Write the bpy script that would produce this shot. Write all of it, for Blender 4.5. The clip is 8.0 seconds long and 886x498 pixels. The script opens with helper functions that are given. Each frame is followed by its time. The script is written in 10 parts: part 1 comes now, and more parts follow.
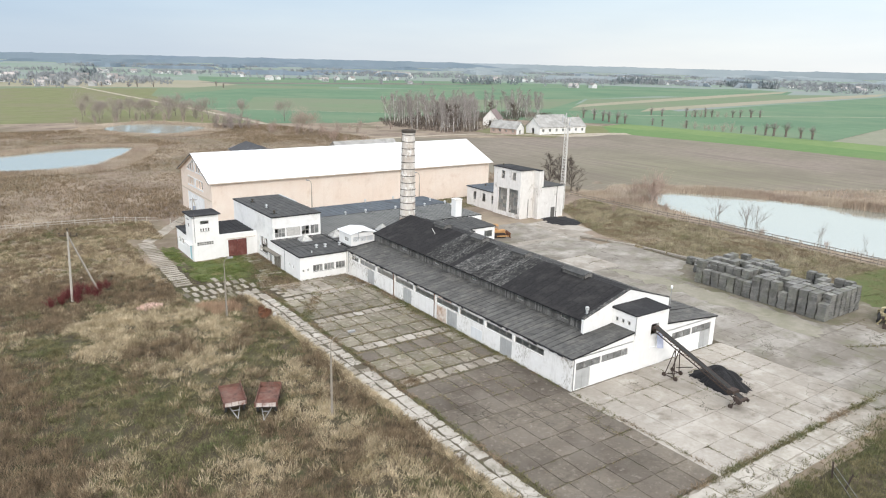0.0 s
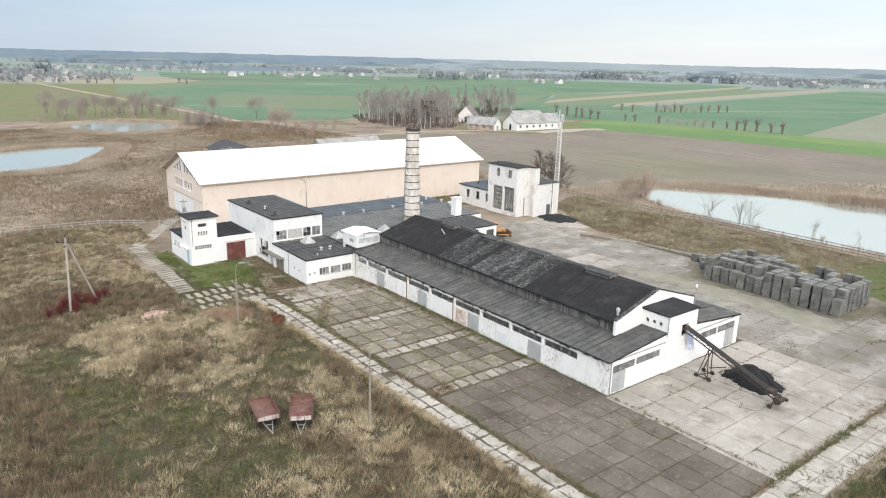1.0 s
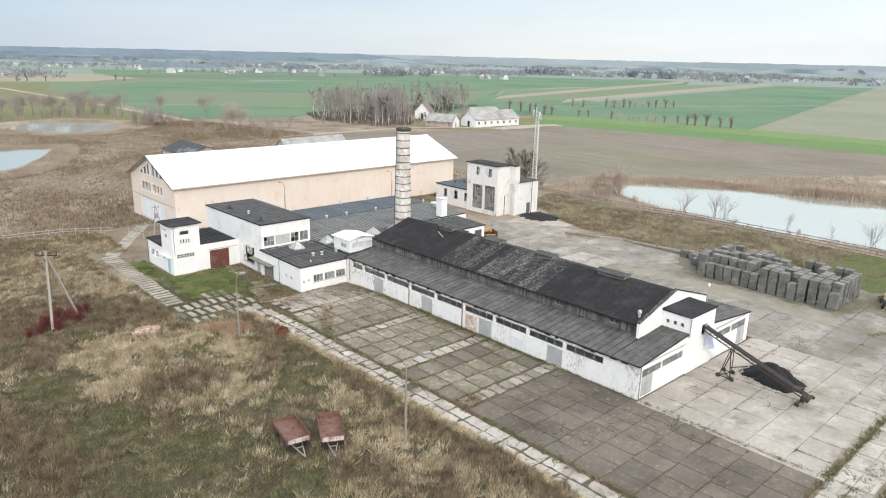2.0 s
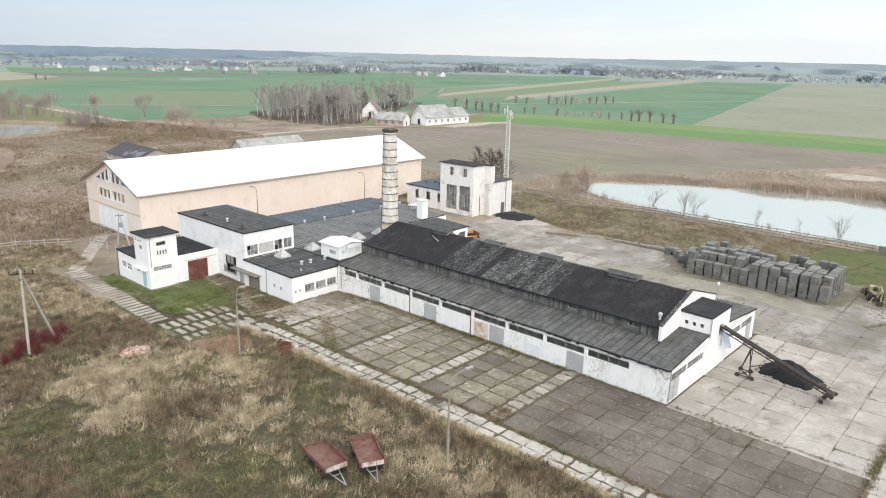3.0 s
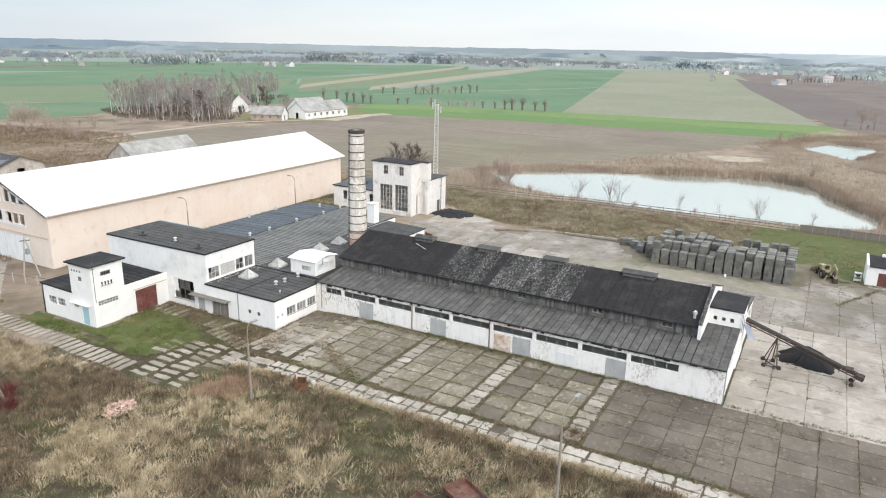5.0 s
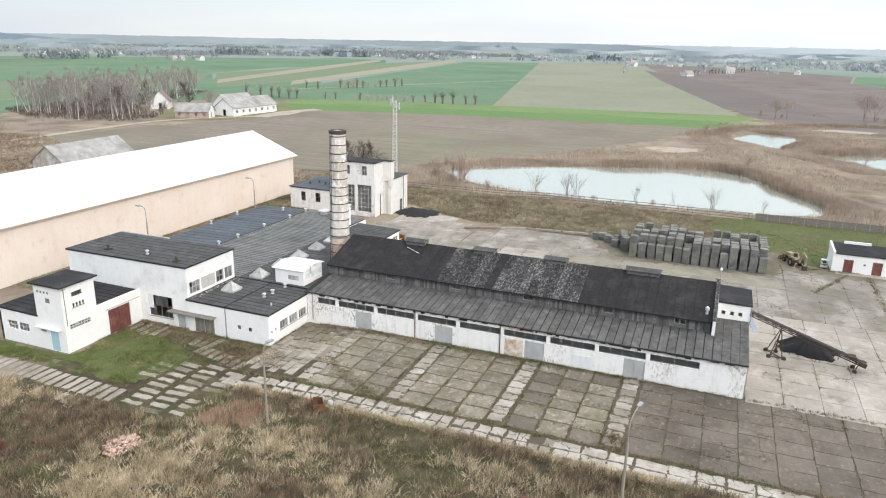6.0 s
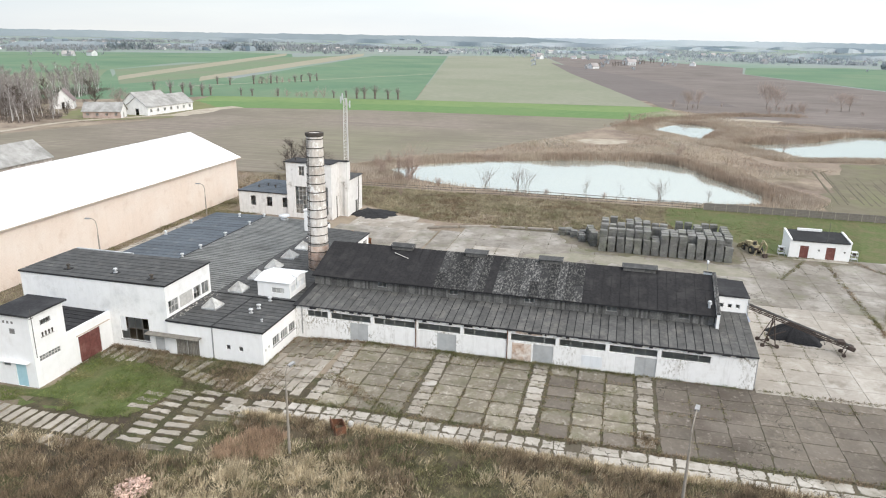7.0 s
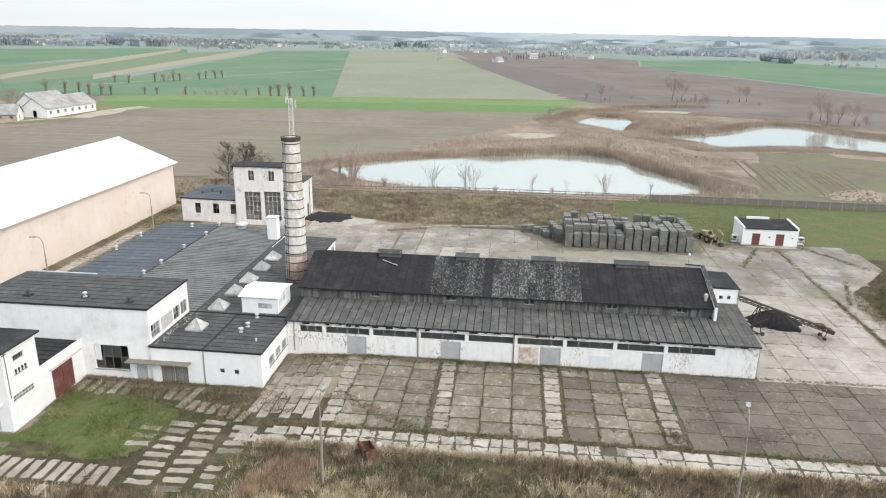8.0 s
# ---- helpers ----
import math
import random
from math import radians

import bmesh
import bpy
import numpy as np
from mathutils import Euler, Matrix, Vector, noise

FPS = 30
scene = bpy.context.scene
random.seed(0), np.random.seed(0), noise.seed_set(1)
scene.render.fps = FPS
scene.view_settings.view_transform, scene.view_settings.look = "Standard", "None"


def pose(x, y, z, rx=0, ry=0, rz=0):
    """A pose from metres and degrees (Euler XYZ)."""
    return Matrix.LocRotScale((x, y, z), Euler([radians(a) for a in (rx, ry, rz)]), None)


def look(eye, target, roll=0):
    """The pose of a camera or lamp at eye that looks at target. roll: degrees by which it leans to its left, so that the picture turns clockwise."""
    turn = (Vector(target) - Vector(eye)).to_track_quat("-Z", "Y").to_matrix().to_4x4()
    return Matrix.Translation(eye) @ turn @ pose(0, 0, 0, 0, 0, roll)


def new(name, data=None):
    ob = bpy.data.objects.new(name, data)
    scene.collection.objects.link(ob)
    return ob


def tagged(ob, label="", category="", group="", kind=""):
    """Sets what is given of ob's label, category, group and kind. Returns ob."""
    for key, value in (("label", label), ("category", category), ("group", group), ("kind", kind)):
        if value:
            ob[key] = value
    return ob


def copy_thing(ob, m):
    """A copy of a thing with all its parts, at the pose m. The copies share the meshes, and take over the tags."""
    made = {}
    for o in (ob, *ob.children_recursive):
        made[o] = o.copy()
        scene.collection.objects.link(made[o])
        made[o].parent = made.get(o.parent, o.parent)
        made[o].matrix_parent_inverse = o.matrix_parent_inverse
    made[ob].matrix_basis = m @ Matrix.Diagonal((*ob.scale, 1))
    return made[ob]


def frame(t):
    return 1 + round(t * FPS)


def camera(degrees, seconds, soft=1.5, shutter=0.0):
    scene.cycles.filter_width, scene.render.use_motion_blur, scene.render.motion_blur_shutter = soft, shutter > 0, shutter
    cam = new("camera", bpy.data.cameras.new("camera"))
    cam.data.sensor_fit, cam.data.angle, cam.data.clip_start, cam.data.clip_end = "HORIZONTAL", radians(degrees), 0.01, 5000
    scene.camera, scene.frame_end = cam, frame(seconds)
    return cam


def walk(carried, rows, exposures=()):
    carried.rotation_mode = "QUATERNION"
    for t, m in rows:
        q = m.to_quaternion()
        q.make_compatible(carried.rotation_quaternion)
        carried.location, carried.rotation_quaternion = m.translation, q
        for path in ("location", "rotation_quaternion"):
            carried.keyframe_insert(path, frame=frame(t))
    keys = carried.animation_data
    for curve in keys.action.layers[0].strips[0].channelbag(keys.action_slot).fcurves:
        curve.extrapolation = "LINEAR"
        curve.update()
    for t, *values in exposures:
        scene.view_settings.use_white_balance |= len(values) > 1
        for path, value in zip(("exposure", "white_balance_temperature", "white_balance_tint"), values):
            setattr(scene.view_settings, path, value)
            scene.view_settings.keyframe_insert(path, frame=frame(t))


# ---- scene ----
cam = camera(64.9, 8.0, 1.1)
PATH = [
    (0, (0.05, -0.07, 36.028), (1.166, 1.507, 35.511), 1.4),
    (0.5, (-2.282, 3.052, 36.0), (-1.132, 4.602, 35.478), 1.4),
    (1, (-4.627, 6.519, 36.024), (-3.431, 8.032, 35.498), 1.4),
    (2.5, (-11.554, 18.952, 36.243), (-10.174, 20.297, 35.707), 1.3),
    (3, (-13.576, 23.688, 36.218), (-12.133, 24.964, 35.681), 1.3),
    (3.5, (-15.431, 28.646, 36.261), (-13.925, 29.846, 35.721), 1.3),
    (4, (-17.069, 33.81, 36.375), (-15.5, 34.924, 35.831), 1.3),
    (4.5, (-18.56, 39.22, 36.479), (-16.931, 40.241, 35.929), 1.2),
    (6, (-21.352, 56.146, 36.857), (-19.571, 56.854, 36.285), 1.1),
    (6.5, (-21.735, 61.875, 37.01), (-19.913, 62.463, 36.432), 1.0),
    (7, (-21.865, 67.656, 37.211), (-20.009, 68.118, 36.626), 1.0),
    (7.5, (-21.69, 73.485, 37.45), (-19.808, 73.817, 36.859), 1.0),
    (8, (-21.181, 79.32, 37.617), (-19.282, 79.515, 37.021), 0.9),
]
walk(cam, [(t, look(eye, target, roll)) for t, eye, target, roll in PATH])

# ---- world and light: a pale overcast sky, brighter overhead, and a very soft low sun ----
SUN_ELEVATION, SUN_AZIMUTH = 28.0, 215.0
world = bpy.data.worlds.new("overcast")
scene.world = world
world.use_nodes = True
wn, wl = world.node_tree.nodes, world.node_tree.links
wn.clear()
w_out, w_bg = wn.new("ShaderNodeOutputWorld"), wn.new("ShaderNodeBackground")
w_sky = wn.new("ShaderNodeTexSky")
w_sky.sky_type, w_sky.sun_disc = "NISHITA", False
w_sky.sun_elevation, w_sky.sun_rotation = radians(SUN_ELEVATION), radians(SUN_AZIMUTH)
w_sky.dust_density = 2.0
w_co, w_sep = wn.new("ShaderNodeTexCoord"), wn.new("ShaderNodeSeparateXYZ")
w_ramp, w_noise, w_map = wn.new("ShaderNodeValToRGB"), wn.new("ShaderNodeTexNoise"), wn.new("ShaderNodeMapping")
w_cloud, w_mix, w_add = wn.new("ShaderNodeMixRGB"), wn.new("ShaderNodeMixRGB"), wn.new("ShaderNodeMixRGB")
wl.new(w_co.outputs["Generated"], w_sep.inputs[0])
wl.new(w_sep.outputs["Z"], w_ramp.inputs[0])
w_ramp.color_ramp.elements[0].position, w_ramp.color_ramp.elements[0].color = 0.0, (8.0, 8.2, 8.3, 1)
w_ramp.color_ramp.elements[1].position, w_ramp.color_ramp.elements[1].color = 1.0, (17.6, 17.3, 17.25, 1)
e = w_ramp.color_ramp.elements.new(0.10)
e.color = (6.1, 7.1, 8.0, 1)
wl.new(w_co.outputs["Generated"], w_map.inputs[0])
w_map.inputs["Scale"].default_value = (1.5, 1.5, 9.0)
wl.new(w_map.outputs[0], w_noise.inputs["Vector"])
w_noise.inputs["Scale"].default_value, w_noise.inputs["Detail"].default_value = 1.6, 5.0
w_cloud.blend_type, w_cloud.inputs[0].default_value = "SOFT_LIGHT", 0.25
wl.new(w_ramp.outputs[0], w_cloud.inputs[1])
wl.new(w_noise.outputs["Fac"], w_cloud.inputs[2])
w_mix.blend_type, w_mix.inputs[0].default_value = "MIX", 0.80
wl.new(w_sky.outputs[0], w_mix.inputs[1])
wl.new(w_ramp.outputs[0], w_mix.inputs[2])
w_add.blend_type, w_add.inputs[0].default_value = "MULTIPLY", 1.0
w_nr = wn.new("ShaderNodeValToRGB")
w_nr.color_ramp.elements[0].position, w_nr.color_ramp.elements[0].color = 0.3, (0.93, 0.95, 0.97, 1)
w_nr.color_ramp.elements[1].position, w_nr.color_ramp.elements[1].color = 0.65, (1.06, 1.05, 1.03, 1)
wl.new(w_noise.outputs["Fac"], w_nr.inputs[0])
wl.new(w_mix.outputs[0], w_add.inputs[1])
wl.new(w_nr.outputs[0], w_add.inputs[2])
w_dot, w_az, w_side = wn.new("ShaderNodeVectorMath"), wn.new("ShaderNodeValToRGB"), wn.new("ShaderNodeMixRGB")
w_dot.operation = "DOT_PRODUCT"
w_dot.inputs[1].default_value = (0.45, -0.5, 0.12)
wl.new(w_co.outputs["Generated"], w_dot.inputs[0])
w_bias = wn.new("ShaderNodeMath")
w_bias.operation = "ADD"
w_bias.inputs[1].default_value = 0.5
wl.new(w_dot.outputs["Value"], w_bias.inputs[0])
w_az.color_ramp.elements[0].position, w_az.color_ramp.elements[0].color = 0.0, (0.65, 0.735, 0.85, 1)
w_az.color_ramp.elements[1].position, w_az.color_ramp.elements[1].color = 1.0, (1.18, 1.17, 1.17, 1)
e = w_az.color_ramp.elements.new(0.55)
e.color = (1.0, 1.0, 1.0, 1)
wl.new(w_bias.outputs[0], w_az.inputs[0])
w_side.blend_type, w_side.inputs[0].default_value = "MULTIPLY", 1.0
wl.new(w_add.outputs[0], w_side.inputs[1])
wl.new(w_az.outputs[0], w_side.inputs[2])
wl.new(w_side.outputs[0], w_bg.inputs["Color"])
w_bg.inputs["Strength"].default_value = 0.10
wl.new(w_bg.outputs[0], w_out.inputs[0])

sun = new("sun", bpy.data.lights.new("sun", "SUN"))
sun.data.energy, sun.data.angle, sun.data.color = 1.3, radians(18), (1.0, 0.96, 0.9)
sun.rotation_euler = (radians(90 - SUN_ELEVATION), 0, radians(180 - SUN_AZIMUTH))
scene.view_settings.exposure = 0.38


# ---- materials ----
def surf(name, c1, c2, scale=2.0, rough=0.9, bump=0.3, metal=0.0, patch=None, patch_scale=0.15, patch_at=0.55, patch_soft=0.12,
         streak=None, streak_amount=0.0, rand=0.0, island=0.0, depth=0.03, cracks=None, crack_scale=0.4, crack_gate=0.57, crack_width=0.004, gloss=0.3, furrow=False, flake=None, courses=None, patch_stretch=None):
    """A worn surface: fine grain between c1 and c2, larger patches, streaks that run down, cracks, and a shift from piece to piece."""
    m = bpy.data.materials.new(name)
    m.use_nodes = True
    nt = m.node_tree
    n, l = nt.nodes, nt.links
    b = n["Principled BSDF"]
    geo = n.new("ShaderNodeNewGeometry")
    pos = geo.outputs["Position"]

    def noise_at(s, detail=5.0, stretch=None, rough_=0.6):
        t = n.new("ShaderNodeTexNoise")
        t.inputs["Scale"].default_value, t.inputs["Detail"].default_value, t.inputs["Roughness"].default_value = s, detail, rough_
        if stretch:
            mp = n.new("ShaderNodeMapping")
            mp.inputs["Scale"].default_value = stretch
            l.new(pos, mp.inputs[0])
            l.new(mp.outputs[0], t.inputs["Vector"])
        else:
            l.new(pos, t.inputs["Vector"])
        return t.outputs["Fac"]

    def ramp(fac, lo, hi):
        r = n.new("ShaderNodeMapRange")
        r.inputs["From Min"].default_value, r.inputs["From Max"].default_value = lo, hi
        l.new(fac, r.inputs["Value"])
        return r.outputs["Result"]

    def mix(fac, a, c, amount=1.0):
        x = n.new("ShaderNodeMixRGB")
        if amount != 1.0:
            mu = n.new("ShaderNodeMath")
            mu.operation = "MULTIPLY"
            mu.inputs[1].default_value = amount
            l.new(fac, mu.inputs[0])
            fac = mu.outputs[0]
        l.new(fac, x.inputs[0])
        for k, v in ((1, a), (2, c)):
            if isinstance(v, tuple):
                x.inputs[k].default_value = (*v, 1)
            else:
                l.new(v, x.inputs[k])
        return x.outputs[0]

    grain = noise_at(scale, 8.0)
    col = mix(ramp(grain, 0.3, 0.7), c1, c2)
    if patch:
        items = patch if isinstance(patch, list) else [(patch, patch_scale, patch_at)]
        for c, s, at in items:
            col = mix(ramp(noise_at(s, 6.0, patch_stretch, 0.65), at - patch_soft, at + patch_soft), col, c)
    if furrow:
        fr = noise_at(0.25, 3.0, (2.2, 0.06, 1), 0.7)
        col = mix(ramp(fr, 0.45, 0.62), col, tuple(c * 0.72 for c in c1), 0.55)
    if streak:
        f = ramp(noise_at(1.6, 6.0, (1, 1, 0.12), 0.7), 0.50, 0.72)
        col = mix(f, col, streak, streak_amount)
    if flake:
        c, fs, gs, at = flake
        mu = n.new("ShaderNodeMath")
        mu.operation = "MULTIPLY"
        l.new(ramp(noise_at(fs, 6.0, (1, 1, 0.6), 0.7), 0.51, 0.57), mu.inputs[0])
        l.new(ramp(noise_at(gs, 4.0, None, 0.6), at - 0.04, at + 0.07), mu.inputs[1])
        col = mix(mu.outputs[0], col, c)
    if courses:
        c, bw, bh, joint = courses
        sp, ad_, cb = n.new("ShaderNodeSeparateXYZ"), n.new("ShaderNodeMath"), n.new("ShaderNodeCombineXYZ")
        br = n.new("ShaderNodeTexBrick")
        l.new(pos, sp.inputs[0])
        l.new(sp.outputs["X"], ad_.inputs[0])
        l.new(sp.outputs["Y"], ad_.inputs[1])
        l.new(ad_.outputs[0], cb.inputs["X"])
        l.new(sp.outputs["Z"], cb.inputs["Y"])
        l.new(cb.outputs[0], br.inputs["Vector"])
        br.inputs["Scale"].default_value, br.inputs["Brick Width"].default_value, br.inputs["Row Height"].default_value = 1.0, bw, bh
        br.inputs["Mortar Size"].default_value, br.inputs["Mortar Smooth"].default_value = joint, 0.3
        col = mix(br.outputs["Fac"], col, c, 0.85)
    if cracks:
        v = n.new("ShaderNodeTexVoronoi")
        v.feature = "DISTANCE_TO_EDGE"
        v.inputs["Scale"].default_value = crack_scale
        wv = n.new("ShaderNodeMixRGB")
        wv.inputs[0].default_value = 0.35
        nz = n.new("ShaderNodeTexNoise")
        nz.inputs["Scale"].default_value, nz.inputs["Detail"].default_value = 1.7, 8.0
        l.new(pos, nz.inputs["Vector"])
        l.new(pos, wv.inputs[1])
        ad = n.new("ShaderNodeVectorMath")
        ad.operation = "ADD"
        l.new(pos, ad.inputs[0])
        l.new(nz.outputs["Color"], ad.inputs[1])
        l.new(ad.outputs[0], v.inputs["Vector"])
        gate = ramp(noise_at(0.11, 2.0), crack_gate - 0.03, crack_gate + 0.03)
        f = ramp(v.outputs["Distance"], crack_width * 3, crack_width)
        mu = n.new("ShaderNodeMath")
        mu.operation = "MULTIPLY"
        l.new(f, mu.inputs[0])
        l.new(gate, mu.inputs[1])
        col = mix(mu.outputs[0], col, cracks)
    shift = None
    if rand:
        oi = n.new("ShaderNodeObjectInfo")
        shift = (oi.outputs["Random"], rand)
    elif island:
        shift = (geo.outputs["Random Per Island"], island)
    if shift:
        mr = n.new("ShaderNodeMapRange")
        mr.inputs["To Min"].default_value, mr.inputs["To Max"].default_value = 1 - shift[1], 1 + shift[1]
        l.new(shift[0], mr.inputs["Value"])
        hs = n.new("ShaderNodeHueSaturation")
        l.new(mr.outputs[0], hs.inputs["Value"])
        l.new(col, hs.inputs["Color"])
        col = hs.outputs[0]
    l.new(col, b.inputs["Base Color"])
    b.inputs["Roughness"].default_value, b.inputs["Metallic"].default_value = rough, metal
    b.inputs["Specular IOR Level"].default_value = gloss
    if bump:
        bp = n.new("ShaderNodeBump")
        bp.inputs["Strength"].default_value, bp.inputs["Distance"].default_value = bump, depth
        l.new(grain, bp.inputs["Height"])
        l.new(bp.outputs[0], b.inputs["Normal"])
    return m


WHITE = surf("white_limewash", (0.83, 0.825, 0.81), (0.885, 0.88, 0.87), 1.2, 0.9, 0.2, patch=[((0.68, 0.66, 0.63), 0.35, 0.71)], streak=(0.5, 0.47, 0.44), streak_amount=0.12)
WHITE_DIRTY = surf("stained_limewash", (0.82, 0.81, 0.79), (0.885, 0.875, 0.86), 1.5, 0.9, 0.3, patch=[((0.62, 0.59, 0.55), 0.5, 0.70)], streak=(0.36, 0.32, 0.28), streak_amount=0.32, flake=((0.38, 0.35, 0.30), 3.6, 0.13, 0.56))
GREY_PLASTER = surf("weathered_plaster", (0.72, 0.695, 0.665), (0.81, 0.79, 0.765), 1.0, 0.95, 0.3, patch=[((0.54, 0.51, 0.48), 0.3, 0.67)], streak=(0.30, 0.28, 0.26), streak_amount=0.28, flake=((0.36, 0.32, 0.28), 2.2, 0.3, 0.60))
BEIGE = surf("pale_brick_wall", (0.73, 0.61, 0.52), (0.80, 0.69, 0.605), 3.0, 0.95, 0.4, patch=[((0.80, 0.715, 0.64), 0.12, 0.52), ((0.62, 0.49, 0.40), 0.5, 0.68)], streak=(0.56, 0.47, 0.40), streak_amount=0.25, courses=((0.66, 0.555, 0.47), 0.52, 0.24, 0.012))
BEIGE_BAND = surf("concrete_band", (0.52, 0.44, 0.36), (0.62, 0.54, 0.45), 3.0, 0.95, 0.3)
BRICK_BARE = surf("bare_brick", (0.50, 0.35, 0.26), (0.64, 0.50, 0.40), 4.0, 0.95, 0.5, patch=[((0.78, 0.74, 0.69), 0.9, 0.54), ((0.34, 0.22, 0.16), 1.4, 0.62)])
TAR = surf("black_roofing_felt", (0.022, 0.022, 0.024), (0.038, 0.038, 0.04), 3.0, 0.92, 0.25, patch=[((0.06, 0.06, 0.062), 0.25, 0.60)], rand=0.15, gloss=0.2)
TAR_SMOOTH = surf("smooth_black_tar", (0.021, 0.020, 0.021), (0.034, 0.033, 0.034), 3.0, 0.9, 0.25, patch=[((0.055, 0.053, 0.052), 0.4, 0.62)], rand=0.06, gloss=0.15)
FELT = surf("grey_roofing_felt", (0.070, 0.071, 0.071), (0.098, 0.099, 0.098), 2.0, 0.9, 0.25, patch=[((0.14, 0.137, 0.13), 0.5, 0.65), ((0.055, 0.055, 0.055), 0.6, 0.60)], rand=0.10, gloss=0.2)
FELT_WING = surf("worn_wing_felt", (0.088, 0.087, 0.084), (0.128, 0.126, 0.12), 2.0, 0.9, 0.25, patch=[((0.175, 0.165, 0.15), 0.5, 0.62), ((0.062, 0.061, 0.06), 0.6, 0.61)], rand=0.14, gloss=0.2)
FELT_BLUE = surf("bluish_roofing_felt", (0.074, 0.089, 0.107), (0.112, 0.129, 0.148), 2.0, 0.85, 0.25, patch=[((0.06, 0.07, 0.082), 0.3, 0.6), ((0.18, 0.19, 0.198), 0.6, 0.68)], rand=0.10, gloss=0.3)
FELT_RIB = surf("ribbed_grey_roofing", (0.155, 0.16, 0.155), (0.215, 0.219, 0.211), 2.0, 0.85, 0.25, patch=[((0.115, 0.118, 0.114), 0.35, 0.58)], rand=0.10, gloss=0.3)
FELT_OLD = surf("lichened_roofing_felt", (0.026, 0.026, 0.027), (0.05, 0.05, 0.05), 2.5, 0.95, 0.4, patch=[((0.165, 0.16, 0.15), 3.4, 0.55), ((0.04, 0.04, 0.04), 0.5, 0.58)], patch_soft=0.07, patch_stretch=(0.7, 1.2, 0.7), rand=0.4, gloss=0.2)
TAR_JOINT = surf("tar_joint", (0.022, 0.022, 0.024), (0.035, 0.035, 0.036), 3.0, 0.95, 0.1)
WHITE_METAL = surf("white_sheet_roof", (0.86, 0.87, 0.88), (0.90, 0.90, 0.905), 0.8, 0.55, 0.05, patch=[((0.78, 0.79, 0.80), 0.1, 0.62)], rand=0.02, gloss=0.5)
BOARD = surf("weathered_boards", (0.10, 0.098, 0.095), (0.19, 0.185, 0.175), 5.0, 0.95, 0.4, island=0.45, streak=(0.05, 0.05, 0.05), streak_amount=0.6)
GREY_DOOR = surf("grey_painted_door", (0.42, 0.43, 0.43), (0.48, 0.485, 0.48), 1.5, 0.8, 0.15, patch=[((0.36, 0.36, 0.36), 0.5, 0.6)])
WHITE_DOOR = surf("white_painted_door", (0.72, 0.74, 0.76), (0.80, 0.81, 0.82), 1.0, 0.7, 0.1, streak=(0.5, 0.5, 0.5), streak_amount=0.4)
RED_DOOR = surf("faded_red_door", (0.13, 0.047, 0.041), (0.19, 0.072, 0.06), 2.0, 0.8, 0.2, patch=[((0.24, 0.12, 0.10), 0.8, 0.60)])
BLUE_DOOR = surf("pale_blue_door", (0.36, 0.56, 0.62), (0.42, 0.62, 0.68), 2.0, 0.7, 0.1)
FRAME = surf("old_window_frame", (0.42, 0.41, 0.39), (0.60, 0.58, 0.55), 4.0, 0.85, 0.2)
FRAME_DARK = surf("dark_steel_frame", (0.10, 0.095, 0.09), (0.16, 0.15, 0.14), 4.0, 0.8, 0.2)
FLASHING = surf("grey_flashing", (0.30, 0.30, 0.30), (0.42, 0.42, 0.42), 3.0, 0.6, 0.1, metal=0.3)
ZINC = surf("weathered_zinc", (0.55, 0.56, 0.57), (0.68, 0.69, 0.70), 3.0, 0.5, 0.15, metal=0.35, patch=[((0.35, 0.33, 0.31), 0.9, 0.62)])
RUST = surf("rusted_steel", (0.13, 0.060, 0.035), (0.24, 0.11, 0.06), 6.0, 0.9, 0.3, patch=[((0.09, 0.05, 0.035), 1.4, 0.56)])
RUST_DARK = surf("dark_rusted_steel", (0.040, 0.032, 0.028), (0.085, 0.06, 0.05), 6.0, 0.85, 0.3)
TRAILER_RED = surf("faded_red_trailer_paint", (0.135, 0.058, 0.043), (0.20, 0.092, 0.07), 3.0, 0.85, 0.2, patch=[((0.18, 0.125, 0.105), 0.7, 0.55), ((0.07, 0.036, 0.029), 1.6, 0.61), ((0.25, 0.14, 0.108), 0.5, 0.63)])
WORN_PANEL = surf("worn_white_panel", (0.52, 0.46, 0.43), (0.66, 0.61, 0.58), 5.0, 0.8, 0.2, patch=[((0.24, 0.12, 0.09), 1.6, 0.56)])
COAL = surf("coal_dust", (0.012, 0.012, 0.014), (0.030, 0.030, 0.032), 9.0, 0.9, 0.8, depth=0.1)
CONCRETE = surf("light_concrete", (0.36, 0.328, 0.288), (0.445, 0.412, 0.366), 2.2, 0.93, 0.3, patch=[((0.265, 0.236, 0.198), 0.05, 0.52), ((0.19, 0.166, 0.132), 0.35, 0.64), ((0.50, 0.47, 0.43), 0.3, 0.64)], rand=0.05, cracks=(0.09, 0.085, 0.06), crack_scale=0.3)
CONCRETE_EAST = surf("tracked_concrete", (0.25, 0.228, 0.20), (0.315, 0.29, 0.257), 2.2, 0.93, 0.3, patch=[((0.185, 0.165, 0.138), 0.06, 0.50), ((0.39, 0.365, 0.33), 0.16, 0.59), ((0.145, 0.128, 0.103), 0.35, 0.64), ((0.16, 0.16, 0.10), 0.2, 0.64)], rand=0.05, cracks=(0.09, 0.085, 0.06), crack_scale=0.3)
